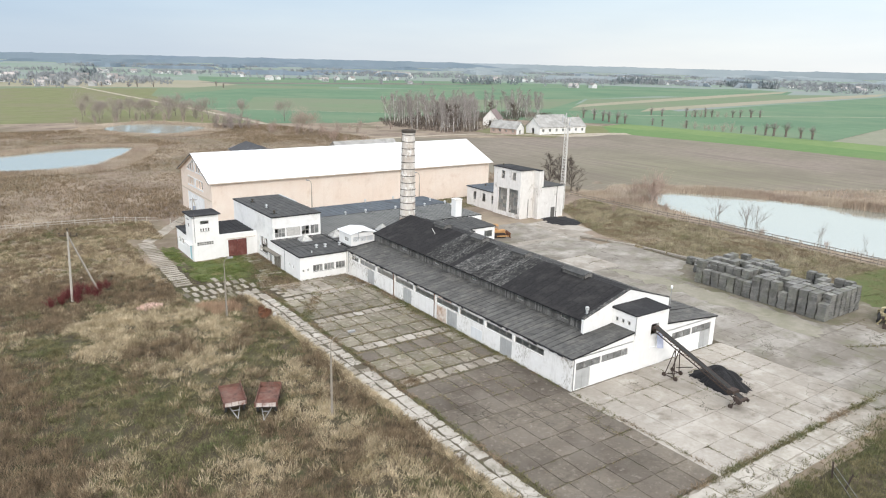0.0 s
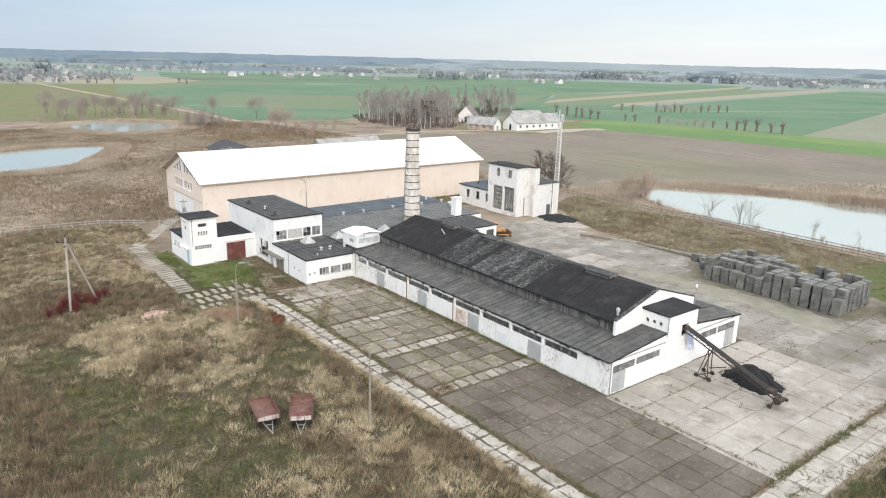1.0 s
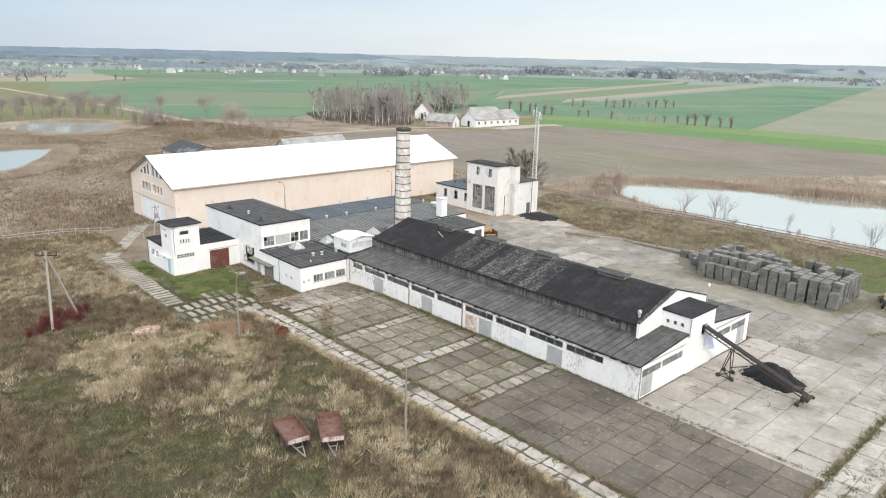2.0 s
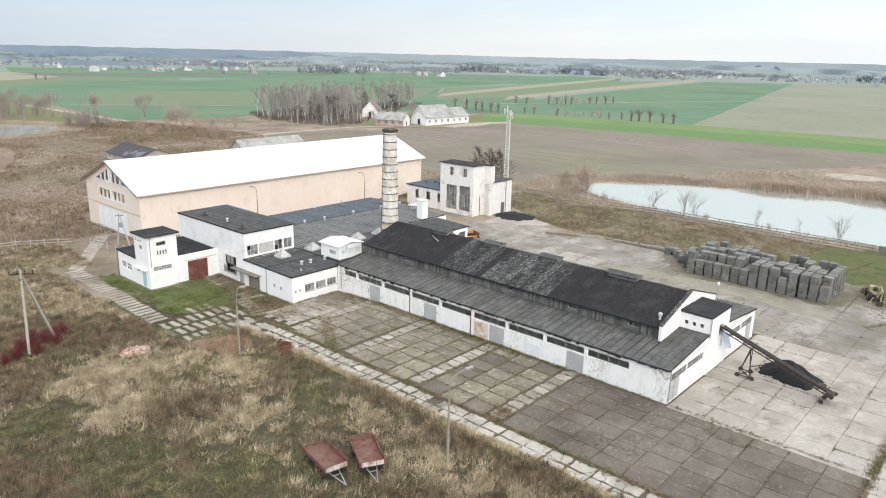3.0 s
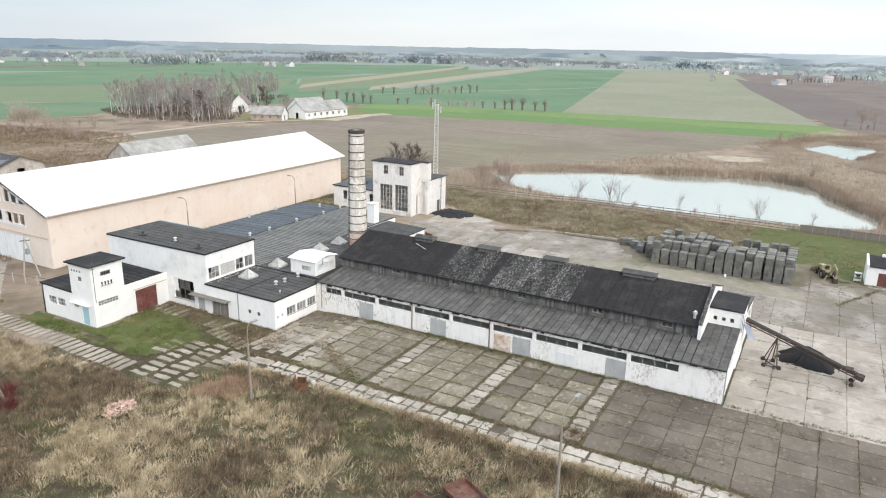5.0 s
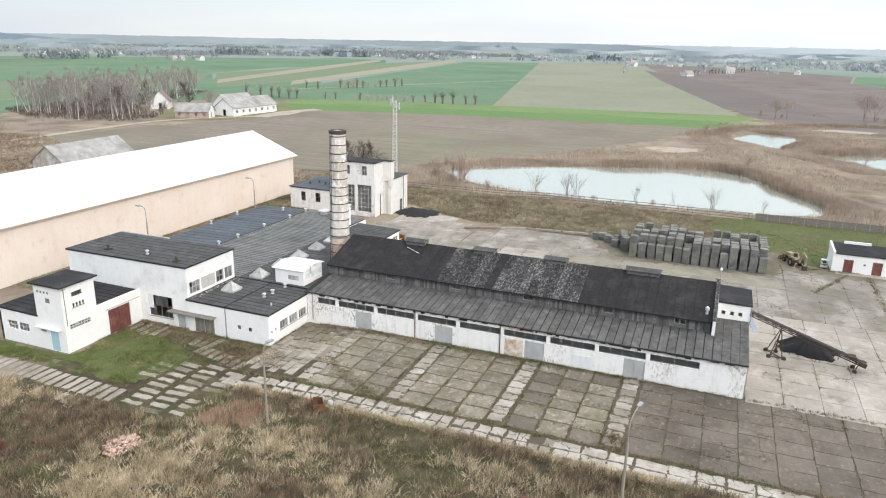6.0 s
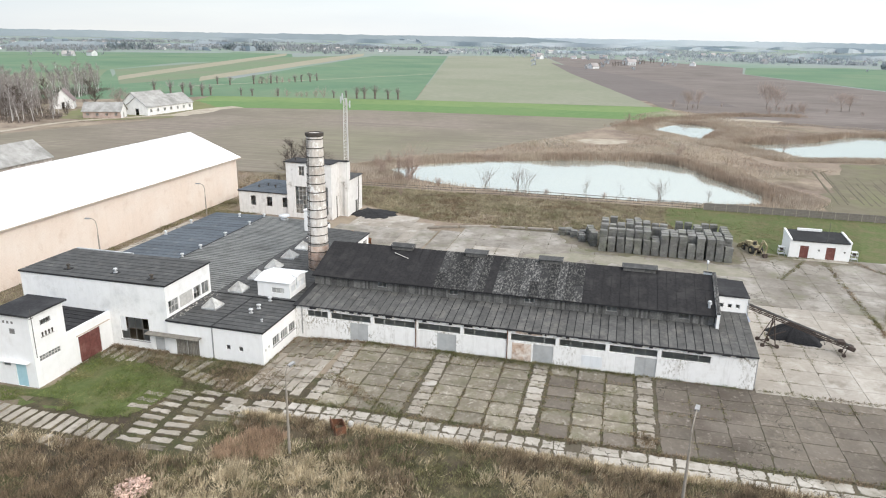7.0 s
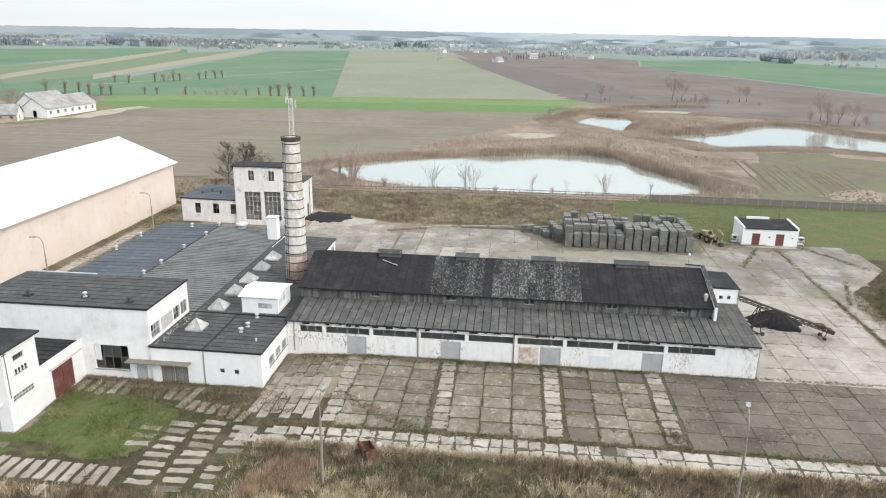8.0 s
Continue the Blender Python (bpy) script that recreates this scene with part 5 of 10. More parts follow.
def block():
    x0, x1, y0, y1, top = 45.9, 55.5, 118.8, 139.6, 7.95
    t = thing("two_storey_block", (0, 0, 0), "tall white block with a flat felt roof and broken windows", "building")
    f = Face((x0, y1, 0), (0, -1, 0), (-1, 0, 0))
    y2u = lambda y: y1 - y
    big = (y2u(125.6), y2u(121.55), 0.45, 3.45)
    narrow = (y2u(120.85), y2u(119.5), G, 1.75)
    s = Shape()
    f.wall(s, y1 - y0, G - 0.5, top, [big, narrow])
    part("wall", s, WHITE_DAMP, t, "white west wall with grey damp stains under the roof")
    f.window(t, *big, 4, 2, 0.1, 0.18, FRAME_DARK, 0.55, FLASHING, "large broken window")
    q = Shape()
    f.box(q, big[0] + 0.05, big[0] + 0.75, -0.16, -0.1, 1.5, 3.4)
    part("shutter", q, WHITE_DOOR, t)
    q = Shape()
    f.box(q, narrow[0] + 0.03, narrow[1] - 0.03, -0.14, -0.08, G + 0.02, 1.72)
    part("door", q, GREY_DOOR, t, "narrow grey door")
    g = Face((x0, y0, 0), (1, 0, 0), (0, -1, 0))
    holes = [(0.5, 2.5, 4.2, 5.85), (2.75, 5.5, 4.2, 5.85), (5.75, 7.3, 4.2, 5.85), (7.55, 9.2, 4.2, 5.85)]
    s = Shape()
    g.wall(s, x1 - x0, G - 0.5, top, holes, start=0.3)
    part("wall", s, WHITE, t)
    for k, h in enumerate(holes):
        g.window(t, *h, (3, 3, 2, 2)[k], (2, 1, 2, 1)[k], 0.07, 0.12, FRAME, (0.1, 0.0, 0.5, 0.15)[k], None, "factory window with some panes gone", GLASS_DUSTY)
    q = Shape()
    g.box(q, 2.85, 5.4, -0.1, -0.07, 4.25, 5.8)
    part("window_panel", q, FRAME, t, "pale board behind the glass")
    e_ = Face((x1, y0, 0), (0, 1, 0), (1, 0, 0))
    s = Shape()
    e_.wall(s, y1 - y0, G - 0.5, top, (), start=0.3)
    h_ = Face((x1, y1, 0), (-1, 0, 0), (0, 1, 0))
    h_.wall(s, x1 - x0 - 0.3, G - 0.5, top, (), start=0.3)
    part("wall", s, WHITE, t)
    flat_roof(t, x0, y0, x1, y1, top + 0.16, -0.06, FELT, 9, 1.0, 33, 0.15, "x", "flat dark felt roof", 0.9)
    for p in ((47.5, 121.6), (48.2, 127.3), (47.9, 134.0)):
        q = Shape()
        q.box(p[0] - 0.45, p[1] - 0.45, top + 0.12, p[0] + 0.45, p[1] + 0.45, top + 0.24)
        base = part("vent_base", q, TAR, t)
        mushroom_vent(base, *p, top + 0.25, 0.27, 0.62, SOOT if p[1] != 127.3 else ZINC)
    q = Shape()
    q.box(x1 + 0.12, 130.5, top + 0.02, x1 + 0.34, 139.5, top + 0.24)
    part("flashing", q, ZINC, t, "pale bent flashing along the roof's edge")


def kiln_hall():
    x0, x1, y0, y1, top = 55.6, 93.8, 106.03, 141.5, 3.72
    t = thing("kiln_hall", (0, 0, 0), "low wide kiln hall under a ribbed grey roof", "factory hall")
    s = Shape()
    Face((x0, y1, 0), (0, -1, 0), (-1, 0, 0)).wall(s, y1 - 139.8, G - 0.5, top, ())
    Face((x1, y1, 0), (-1, 0, 0), (0, 1, 0)).wall(s, x1 - x0 - 0.3, G - 0.5, top, [(3 + 5 * k, 5.5 + 5 * k, 1.6, 2.7) for k in range(7)], start=0.0)
    Face((x1, 118, 0), (0, 1, 0), (1, 0, 0)).wall(s, y1 - 118 - 0.3, G - 0.5, top, [(4, 7, G, 2.6), (12, 15, 1.2, 2.6)])
    Face((83.0, 118, 0), (1, 0, 0), (0, -1, 0)).wall(s, x1 - 83.0 - 0.3, G - 0.5, top, [(6.5, 9.5, G, 2.6)])
    Face((83.0, 105.9, 0), (0, 1, 0), (1, 0, 0)).wall(s, 12.1, G - 0.5, top, ())
    part("wall", s, WHITE_DIRTY, t, "stained white walls")
    # bluish plain half to the north, ribbed half to the south
    flat_roof(t, x0, 130.9, x1, y1, top + 0.44, -0.2, FELT_BLUE, 26, 1.6, 41, 0.12, "x", "smooth bluish-grey felt roof", 0.8)
    flat_roof(t, x0, 118.1, x1, 130.8, top + 0.18, 0.26, FELT_RIB, 52, 0.8, 42, 0.0, "x", "ribbed grey roof", 0.2, gap=0.2)
    flat_roof(t, x0, y0, 82.9, 118.0, top + 0.14, 0.04, FELT, 27, 1.0, 43, 0.0, "x", "patched grey felt roof", 0.7)
    q = Shape()
    q.box(x0 + 0.1, 130.72, top + 0.3, x1 - 0.05, 130.98, top + 0.5)
    part("roof_seam", q, TAR_JOINT, t, "black seam between the two roofs")
    for x in (57.1, 62.3, 67.2, 72.4, 77.2):
        skylight(t, x, 115.6, top + 0.2, 1.05, 1.05)
    for p in ((71.8, 130.8), (79.5, 131.0), (87.1, 130.7), (77.3, 141.0), (91.8, 135.4), (85, 141.2), (92.9, 130.9), (67.0, 130.9)):
        mushroom_vent(t, *p, top + 0.42, 0.3, 0.7)
    s = Shape()
    s.lathe([(0.75, top + 0.3), (0.75, top + 0.55), (0.35, top + 0.6), (0.35, top + 0.95), (1.05, top + 1.0), (1.0, top + 1.25), (0.3, top + 1.38)], 16, (92.6, 126.6))
    part("roof_vent", s, ZINC, t, "wide white mushroom vent")
    s = Shape()
    s.box(86.9, 118.3, top + 0.1, 88.5, 119.9, top + 3.9)
    k = part("vent_shaft", s, WHITE, t, "square white vent shaft")
    q = Shape()
    q.box(86.77, 118.17, top + 3.9, 88.63, 120.03, top + 4.05)
    part("lid", q, GREY_PLASTER, k)
    # white penthouse beside the annex
    s = Shape()
    f = Face((56.1, 112.2, 0), (0, -1, 0), (-1, 0, 0))
    f.wall(s, 4.6, top, 6.15, [(2.0, 3.8, 4.55, 5.25)])
    Face((56.1, 107.6, 0), (1, 0, 0), (0, -1, 0)).wall(s, 4.8, top, 6.15, [(0.5, 1.7, 4.6, 5.5), (1.9, 3.1, 4.6, 5.5), (3.3, 4.5, 4.6, 5.5)], start=0.3)
    Face((60.9, 107.6, 0), (0, 1, 0), (1, 0, 0)).wall(s, 4.6, top, 6.15, (), start=0.3)
    Face((60.9, 112.2, 0), (-1, 0, 0), (0, 1, 0)).wall(s, 4.5, top, 6.15, (), start=0.3)
    ph = part("penthouse", s, WHITE, t, "small white penthouse with louvred openings")
    f.window(ph, 2.0, 3.8, 4.55, 5.25, 3, 1, 0.08, 0.1, FRAME, 0.0, None, "low window with milky panes", SKYLIGHT_GLASS)
    g = Face((56.1, 107.6, 0), (1, 0, 0), (0, -1, 0))
    for a in (0.5, 1.9, 3.3):
        q = Shape()
        for j in range(6):
            g.box(q, a, a + 1.2, -0.2, -0.06, 4.63 + 0.145 * j, 4.72 + 0.145 * j)
        part("louvre", q, WHITE_DOOR, ph)
    q = Shape()
    xa, xb, ya, yb, z, xm = 55.8, 61.2, 107.3, 112.5, 6.15, 58.5
    for p in ([(xa, ya, z), (xm, ya, z + 0.45), (xm, yb, z + 0.45), (xa, yb, z)], [(xm, ya, z + 0.45), (xb, ya, z), (xb, yb, z), (xm, yb, z + 0.45)]):
        q.hexa([(a, b, c - 0.1) for a, b, c in p] + p)
    part("penthouse_roof", q, WHITE_METAL, ph, "white sheet roof")
    q = Shape()
    q.tube((57.4, 107.2, 5.4), (57.4, 107.2, 6.5), 0.07, 0.07, 6)
    q.tube((57.4, 107.2, 6.5), (57.4, 107.8, 6.75), 0.07, 0.07, 6)
    part("flue", q, ZINC, ph)


annex()
block()
kiln_hall()


def office():
    x0, x1, y0, y1, top = 83.6, 90.6, 109.4, 117.6, 3.3
    t = thing("yard_office", (0, 0, 0), "small white office with a dark flat roof", "building")
    s = Shape()
    w = Face((x0, y0, 0), (1, 0, 0), (0, -1, 0))
    win = (4.3, 6.4, 1.2, 2.6)
    w.wall(s, x1 - x0, G - 0.5, top, [win])
    Face((x1, y0, 0), (0, 1, 0), (1, 0, 0)).wall(s, y1 - y0 - 0.3, G - 0.5, top, [(1.5, 3.0, 1.0, 2.4), (4.5, 5.5, G, 2.2)], start=0.3)
    Face((x1, y1, 0), (-1, 0, 0), (0, 1, 0)).wall(s, x1 - x0, G - 0.5, top, ())
    Face((x0, y1, 0), (0, -1, 0), (-1, 0, 0)).wall(s, y1 - y0 - 0.3, G - 0.5, top, (), start=0.3)
    part("wall", s, WHITE, t)
    w.window(t, *win, 3, 1, 0.06, 0.12)
    Face((x1, y0, 0), (0, 1, 0), (1, 0, 0)).window(t, 1.5, 3.0, 1.0, 2.4, 2, 1, 0.06, 0.12)
    flat_roof(t, x0, y0, x1, y1, top + 0.2, 0.25, FELT, 8, 1.0, 51, 0.2, "x", "dark felt roof")


office()


def gatehouse():
    t = thing("gatehouse", (0, 0, 0), "white gatehouse with a stubby tower and red garage door", "building")
    x0, x1, xt, y0, yt, y1, low, high = 33.9, 45.85, 38.7, 126.9, 131.4, 138.2, 3.65, 7.95
    sface = Face((x0, y0, 0), (1, 0, 0), (0, -1, 0))
    wface = Face((x0, y1, 0), (0, -1, 0), (-1, 0, 0))
    y2u = lambda y: y1 - y
    tw = [(1.45, 2.95, 6.35, 6.95)]
    strip = (0.7, 3.7, 2.35, 3.0)
    gar = (6.4, 9.95, G, 2.8)
    s = Shape()
    sface.wall(s, xt - x0, G - 0.5, high, [*tw, strip], start=0.3)
    part("tower_wall", s, WHITE, t, "white tower wall")
    s = Shape()
    wface.wall(s, y1 - y0, G - 0.5, low, [(y2u(137.0), y2u(135.2), 1.2, 2.3), (y2u(135.0), y2u(133.2), 1.2, 2.3), (y2u(131.2), y2u(130.2), 1.7, 2.3), (y2u(129.6), y2u(128.2), G, 2.25)], start=0.0)
    wface.wall(s, y1 - y0, low, high, (), start=y2u(yt))
    part("wall", s, WHITE, t, "white west wall")
    for h in ((y2u(137.0), y2u(135.2), 1.2, 2.3), (y2u(135.0), y2u(133.2), 1.2, 2.3)):
        wface.window(t, *h, 3, 2, 0.05, 0.12, WHITE_DOOR, 0.2)
    wface.window(t, y2u(131.2), y2u(130.2), 1.7, 2.3, 2, 1, 0.05, 0.12, FRAME)
    q = Shape()
    wface.box(q, y2u(129.6), y2u(128.2), -0.14, -0.08, G, 2.25)
    part("door", q, BLUE_DOOR, t, "pale blue door")
    q = Shape()
    wface.box(q, y2u(131.6), y2u(127.6), 0.003, 0.5, 2.4, 2.48)
    part("canopy", q, WHITE, t)
    sface.window(t, *tw[0], 4, 1, 0.05, 0.14, FRAME_DARK, 0.3)
    sface.window(t, *strip, 7, 2, 0.10, 0.06, FRAME, 0.0, None, "strip of glass blocks", GLASS_DUSTY)
    q = Shape()
    sface.box(q, 1.3, 3.1, 0.003, 0.12, 4.95, 5.03)
    ledge = part("bracket", q, FRAME, t, "cable ledge with insulators")
    for k in range(4):
        q = Shape()
        q.lathe([(0.07, 5.035), (0.07, 5.3), (0.10, 5.34), (0.10, 5.5), (0.05, 5.56)], 8, (x0 + 1.5 + 0.46 * k, y0 - 0.08))
        part("insulator", q, SOOT, ledge)
    q = Shape()
    q.tube(sface.at(0.35, 0.06, 3.0), sface.at(0.35, 0.06, 8.6), 0.035, 0.035, 6)
    for z in (7.6, 8.1):
        q.beam(sface.at(0.05, 0.06, z), sface.at(0.65, 0.06, z), 0.05)
    part("cable_bracket", q, FRAME_DARK, t)
    # illegible painted marks on the tower
    for k in range(4):
        q = Shape()
        wface.box(q, y2u(130.9) + 0.55 * k, y2u(130.9) + 0.55 * k + 0.28, 0.002, 0.006, 6.85, 7.15)
        part("painted_mark", q, INK, t)
    q = Shape()
    wface.box(q, y2u(129.6), y2u(128.9), 0.002, 0.006, 5.7, 6.3)
    part("painted_mark", q, INK, t)
    s = Shape()
    Face((xt, y0, 0), (0, 1, 0), (1, 0, 0)).wall(s, yt - y0, low - 0.3, high, (), start=0.3)
    Face((xt, yt, 0), (-1, 0, 0), (0, 1, 0)).wall(s, xt - x0 - 0.3, low - 0.3, high, (), start=0.3)
    part("tower_wall", s, WHITE, t)
    s = Shape()
    sface.wall(s, x1 - x0, G - 0.5, low + 0.35, [gar], start=xt - x0)
    part("wall", s, WHITE, t, "white wall with the garage")
    for k in range(2):
        q = Shape()
        a = gar[0] + 1.775 * k
        sface.box(q, a + 0.02, a + 1.755, -0.12, -0.06, G + 0.02, 2.78)
        d = part("garage_door", q, RED_DOOR, t, "faded dark red garage door leaf")
        for j in range(8):
            q = Shape()
            sface.box(q, a + 0.05 + 0.21 * j, a + 0.24 + 0.21 * j, -0.058, -0.045, G + 0.06, 2.74)
            part("board", q, RED_DOOR, d)
    q = Shape()
    sface.box(q, gar[0] - 0.3, x1 - x0 - 0.3, 0.003, 0.10, 2.95, 3.05)
    part("lintel", q, BEIGE_BAND, t)
    s = Shape()
    Face((x1 - 0.0, y1, 0), (-1, 0, 0), (0, 1, 0)).wall(s, x1 - x0, G - 0.5, low, (), start=0.0)
    part("wall", s, WHITE, t)
    flat_roof(t, xt + 0.05, y0 + 0.3, x1 - 0.1, y1, low + 0.2, 0.1, TAR, 7, 1.0, 61, 0.0, "x", "black felt roof", 0.5)
    flat_roof(t, x0, yt + 0.05, xt, y1, low + 0.16, 0.12, TAR, 5, 1.0, 62, 0.12, "x", "black felt roof", 0.3)
    s = Shape()
    s.box(x0 - 0.4, y0 - 0.4, high, xt + 0.35, yt + 0.35, high + 0.2)
    part("tower_roof", s, TAR, t, "flat black roof slab")


gatehouse()


# ---- chimney ----
def chimney():
    t = thing("chimney", (69.0, 109.2, 3.4), "tall round brick chimney with iron bands and a sooty rim", "chimney")
    H = 20.5
    r = lambda z: 1.55 - 0.40 * z / H
    s = Shape()
    s.lathe([(r(4.2 + (H - 4.2) * k / 20), 4.2 + (H - 4.2) * k / 20) for k in range(21)], 28)
    part("shaft", s, CHIM, t, "limewashed weathered brick shaft", smooth=True)
    s = Shape()
    s.lathe([(r(0) + 0.03, -0.4), (r(2.1) + 0.03, 2.1), (r(4.2) + 0.02, 4.2)], 28)
    part("base", s, surf("reddish_chimney_brick", (0.36, 0.24, 0.18), (0.48, 0.35, 0.28), 2.5, 0.95, 0.5, patch=[((0.6, 0.54, 0.48), 0.6, 0.58)], streak=(0.16, 0.13, 0.11), streak_amount=0.5), t, "bare reddish brick foot of the shaft", smooth=True)
    n = 16
    for k in range(n):
        z = 0.8 + (H - 1.6) * k / (n - 1)
        q = Shape()
        rr = r(z)
        q.lathe([(rr - 0.02, z - 0.07), (rr + 0.06, z - 0.05), (rr + 0.06, z + 0.05), (rr - 0.02, z + 0.07)], 28)
        part("iron_band", q, SOOT, t)
    q = Shape()
    q.lathe([(r(H) - 0.02, H - 0.5), (r(H) + 0.14, H - 0.42), (r(H) + 0.17, H + 0.05), (r(H) - 0.25, H + 0.12), (r(H) - 0.3, H - 0.3)], 28)
    part("rim", q, SOOT, t, "dark sooty rim")
    q = Shape()
    for a in (2.4, 2.75):
        q.beam((r(0) * 1.04 * math.cos(a), r(0) * 1.04 * math.sin(a), 0.3), ((r(H) + 0.08) * math.cos(a), (r(H) + 0.08) * math.sin(a), H - 0.6), 0.04)
    for k in range(56):
        z = 0.5 + k * 0.35
        p = [((r(z) + 0.09) * math.cos(a), (r(z) + 0.09) * math.sin(a), z) for a in (2.4, 2.75)]
        q.beam(p[0], p[1], 0.03)
    part("ladder", q, SOOT, t)


chimney()


# ---- the big warehouse ----
def warehouse():
    x0, x1, y0, y1, eave, apex = 46.2, 125.4, 155.3, 179.7, 9.05, 13.95
    ym = (y0 + y1) / 2
    t = thing("warehouse", (0, 0, 0), "huge warehouse of pale pinkish brick under a white sheet roof", "warehouse")
    s = Shape()
    south = Face((x0, y0, 0), (1, 0, 0), (0, -1, 0))
    south.wall(s, x1 - x0, G - 1.2, eave, (), 0.4)
    part("wall", s, BEIGE, t, "plain pale brick long wall")
    s = Shape()
    Face((x1, y1, 0), (-1, 0, 0), (0, 1, 0)).wall(s, x1 - x0, G - 1.2, eave, (), 0.4)
    part("wall", s, BEIGE, t)
    west = Face((x0, y1, 0), (0, -1, 0), (-1, 0, 0))
    y2u = lambda y: y1 - y
    door = (y2u(174.8), y2u(161.2), G - 0.6, 4.2)
    row = [(y2u(173.5) + 1.84 * k + (0.95 if k > 2 else 0), y2u(173.5) + 1.84 * k + 1.55 + (0.95 if k > 2 else 0), 6.1, 8.0) for k in range(6)]
    s = Shape()
    west.wall(s, y1 - y0 - 0.4, G - 1.2, eave, [door, *row], 0.4, start=0.4)
    part("wall", s, BEIGE, t, "gable wall with windows and a wide white gate")
    for r in row:
        west.window(t, *r, 1, 1, 0.07, 0.18, WHITE_DOOR, 0.35)
    q = Shape()
    west.box(q, row[0][0] - 0.3, row[5][1] + 0.3, 0.003, 0.08, 5.75, 6.1)
    west.box(q, row[0][0] - 0.3, row[5][1] + 0.3, 0.003, 0.08, 8.0, 8.15)
    west.box(q, row[2][1] + 0.1, row[3][0] - 0.1, 0.003, 0.06, 6.1, 8.0)
    part("window_surround", q, WHITE_DOOR, t)
    q = Shape()
    west.box(q, 0.4, y1 - y0 - 0.4, 0.003, 0.07, 4.45, 4.75)
    part("band", q, BEIGE_BAND, t)
    for k in range(4):
        q = Shape()
        w = (door[1] - door[0]) / 4
        west.box(q, door[0] + w * k + 0.03, door[0] + w * (k + 1) - 0.03, -0.2, -0.1, G - 0.5, 4.2)
        d = part("gate_leaf", q, WHITE_DOOR, t, "white sheet gate leaf")
        q = Shape()
        for j in range(6):
            q = Shape()
            west.box(q, door[0] + w * k + 0.25 + w * j / 6, door[0] + w * k + 0.3 + w * j / 6, -0.098, -0.07, G - 0.4, 4.15)
            part("rib", q, WHITE_DOOR, d)
    # gables
    for xa, xb in ((x0, x0 + 0.4), (x1 - 0.4, x1)):
        s = Shape()
        if xa == x0:
            # triangular wall with two groups of slanted lights left open
            tri = lambda u: eave + (apex - eave) * (1 - abs(u - (y1 - y0) / 2) / ((y1 - y0) / 2))
            L = y1 - y0
            lights = [(5.9, 7.7), (8.0, 9.7), (10.0, 11.5), (12.9, 14.4), (14.7, 16.4), (16.7, 18.5)]
            cuts = [0, *[v for p in lights for v in p], L]
            for a, b in zip(cuts, cuts[1:]):
                sub = [a, b] if not (a < L / 2 < b) else [a, L / 2, b]
                for c, d in zip(sub, sub[1:]):
                    za, zb = tri(c), tri(d)
                    pieces = [(eave, eave, za, zb)]
                    if (a, b) in lights:
                        zl = 9.75
                        pieces = [(eave, eave, zl, zl), (max(za - 1.3, zl), max(zb - 1.3, zl), za, zb)]
                    for p0, p1, p2, p3 in pieces:
                        v = [west.at(u, dd, z) for dd in (0, -0.4) for u, z in ((c, p0), (d, p1), (d, p3), (c, p2))]
                        s.add(v, [(0, 1, 2, 3), (7, 6, 5, 4), (0, 4, 5, 1), (3, 2, 6, 7), (0, 3, 7, 4), (1, 5, 6, 2)])
            g = part("gable", s, BEIGE, t, "brick gable with slanted lights")
            for a, b in lights:
                za, zb = max(tri(a) - 1.3, 9.76), max(tri(b) - 1.3, 9.76)
                q = Shape()
                v = [west.at(u, dd, z) for dd in (-0.2, -0.22) for u, z in ((a, 9.75), (b, 9.75), (b, zb), (a, za))]
                q.add(v, [(0, 1, 2, 3), (7, 6, 5, 4), (0, 4, 5, 1), (3, 2, 6, 7), (0, 3, 7, 4), (1, 5, 6, 2)])
                part("pane", q, GLASS, g)
            q = Shape()
            for a, b in ((5.6, 11.7), (12.7, 18.8)):
                q.beam(west.at(a, 0.05, 9.66), west.at(b, 0.05, 9.66), 0.1, 0.2)
                q.beam(west.at(a, 0.05, tri(a) - 1.22), west.at(b, 0.05, tri(b) - 1.22), 0.1, 0.2)
            for u in (7.85, 9.85, 11.7, 12.7, 14.55, 16.55):
                q.beam(west.at(u, 0.05, 9.62), west.at(u, 0.05, tri(u) - 1.22), 0.26, 0.1)
            part("light_frame", q, WHITE_DOOR, g)
        else:
            s.add([(x, y, z) for x in (xa, xb) for y, z in ((y0, eave), (y1, eave), (ym, apex))], [(0, 1, 2), (5, 4, 3), (0, 3, 4, 1), (1, 4, 5, 2), (2, 5, 3, 0)])
            e_ = Face((x1, y0, 0), (0, 1, 0), (1, 0, 0))
            e_.wall(s, y1 - y0 - 0.4, G - 1.2, eave, (), 0.4, start=0.4)
            part("gable", s, BEIGE, t)
    # roof of white sheets
    s = Shape()
    dz = 0.12
    over = 0.9
    slope = (apex - eave) / (ym - y0)
    for ya, sgn in ((y0 - over, 1), (y1 + over, -1)):
        za = eave - slope * over + 0.1
        p = [(x0 - 0.8, ya, za), (x1 + 0.8, ya, za), (x1 + 0.8, ym, apex + 0.1), (x0 - 0.8, ym, apex + 0.1)]
        p = p if sgn > 0 else p[::-1]
        s.hexa([(a, b, c - 0.18) for a, b, c in p] + p)
    roof = part("roof", s, BEIGE_BAND, t, "low-pitched roof of white metal sheets")
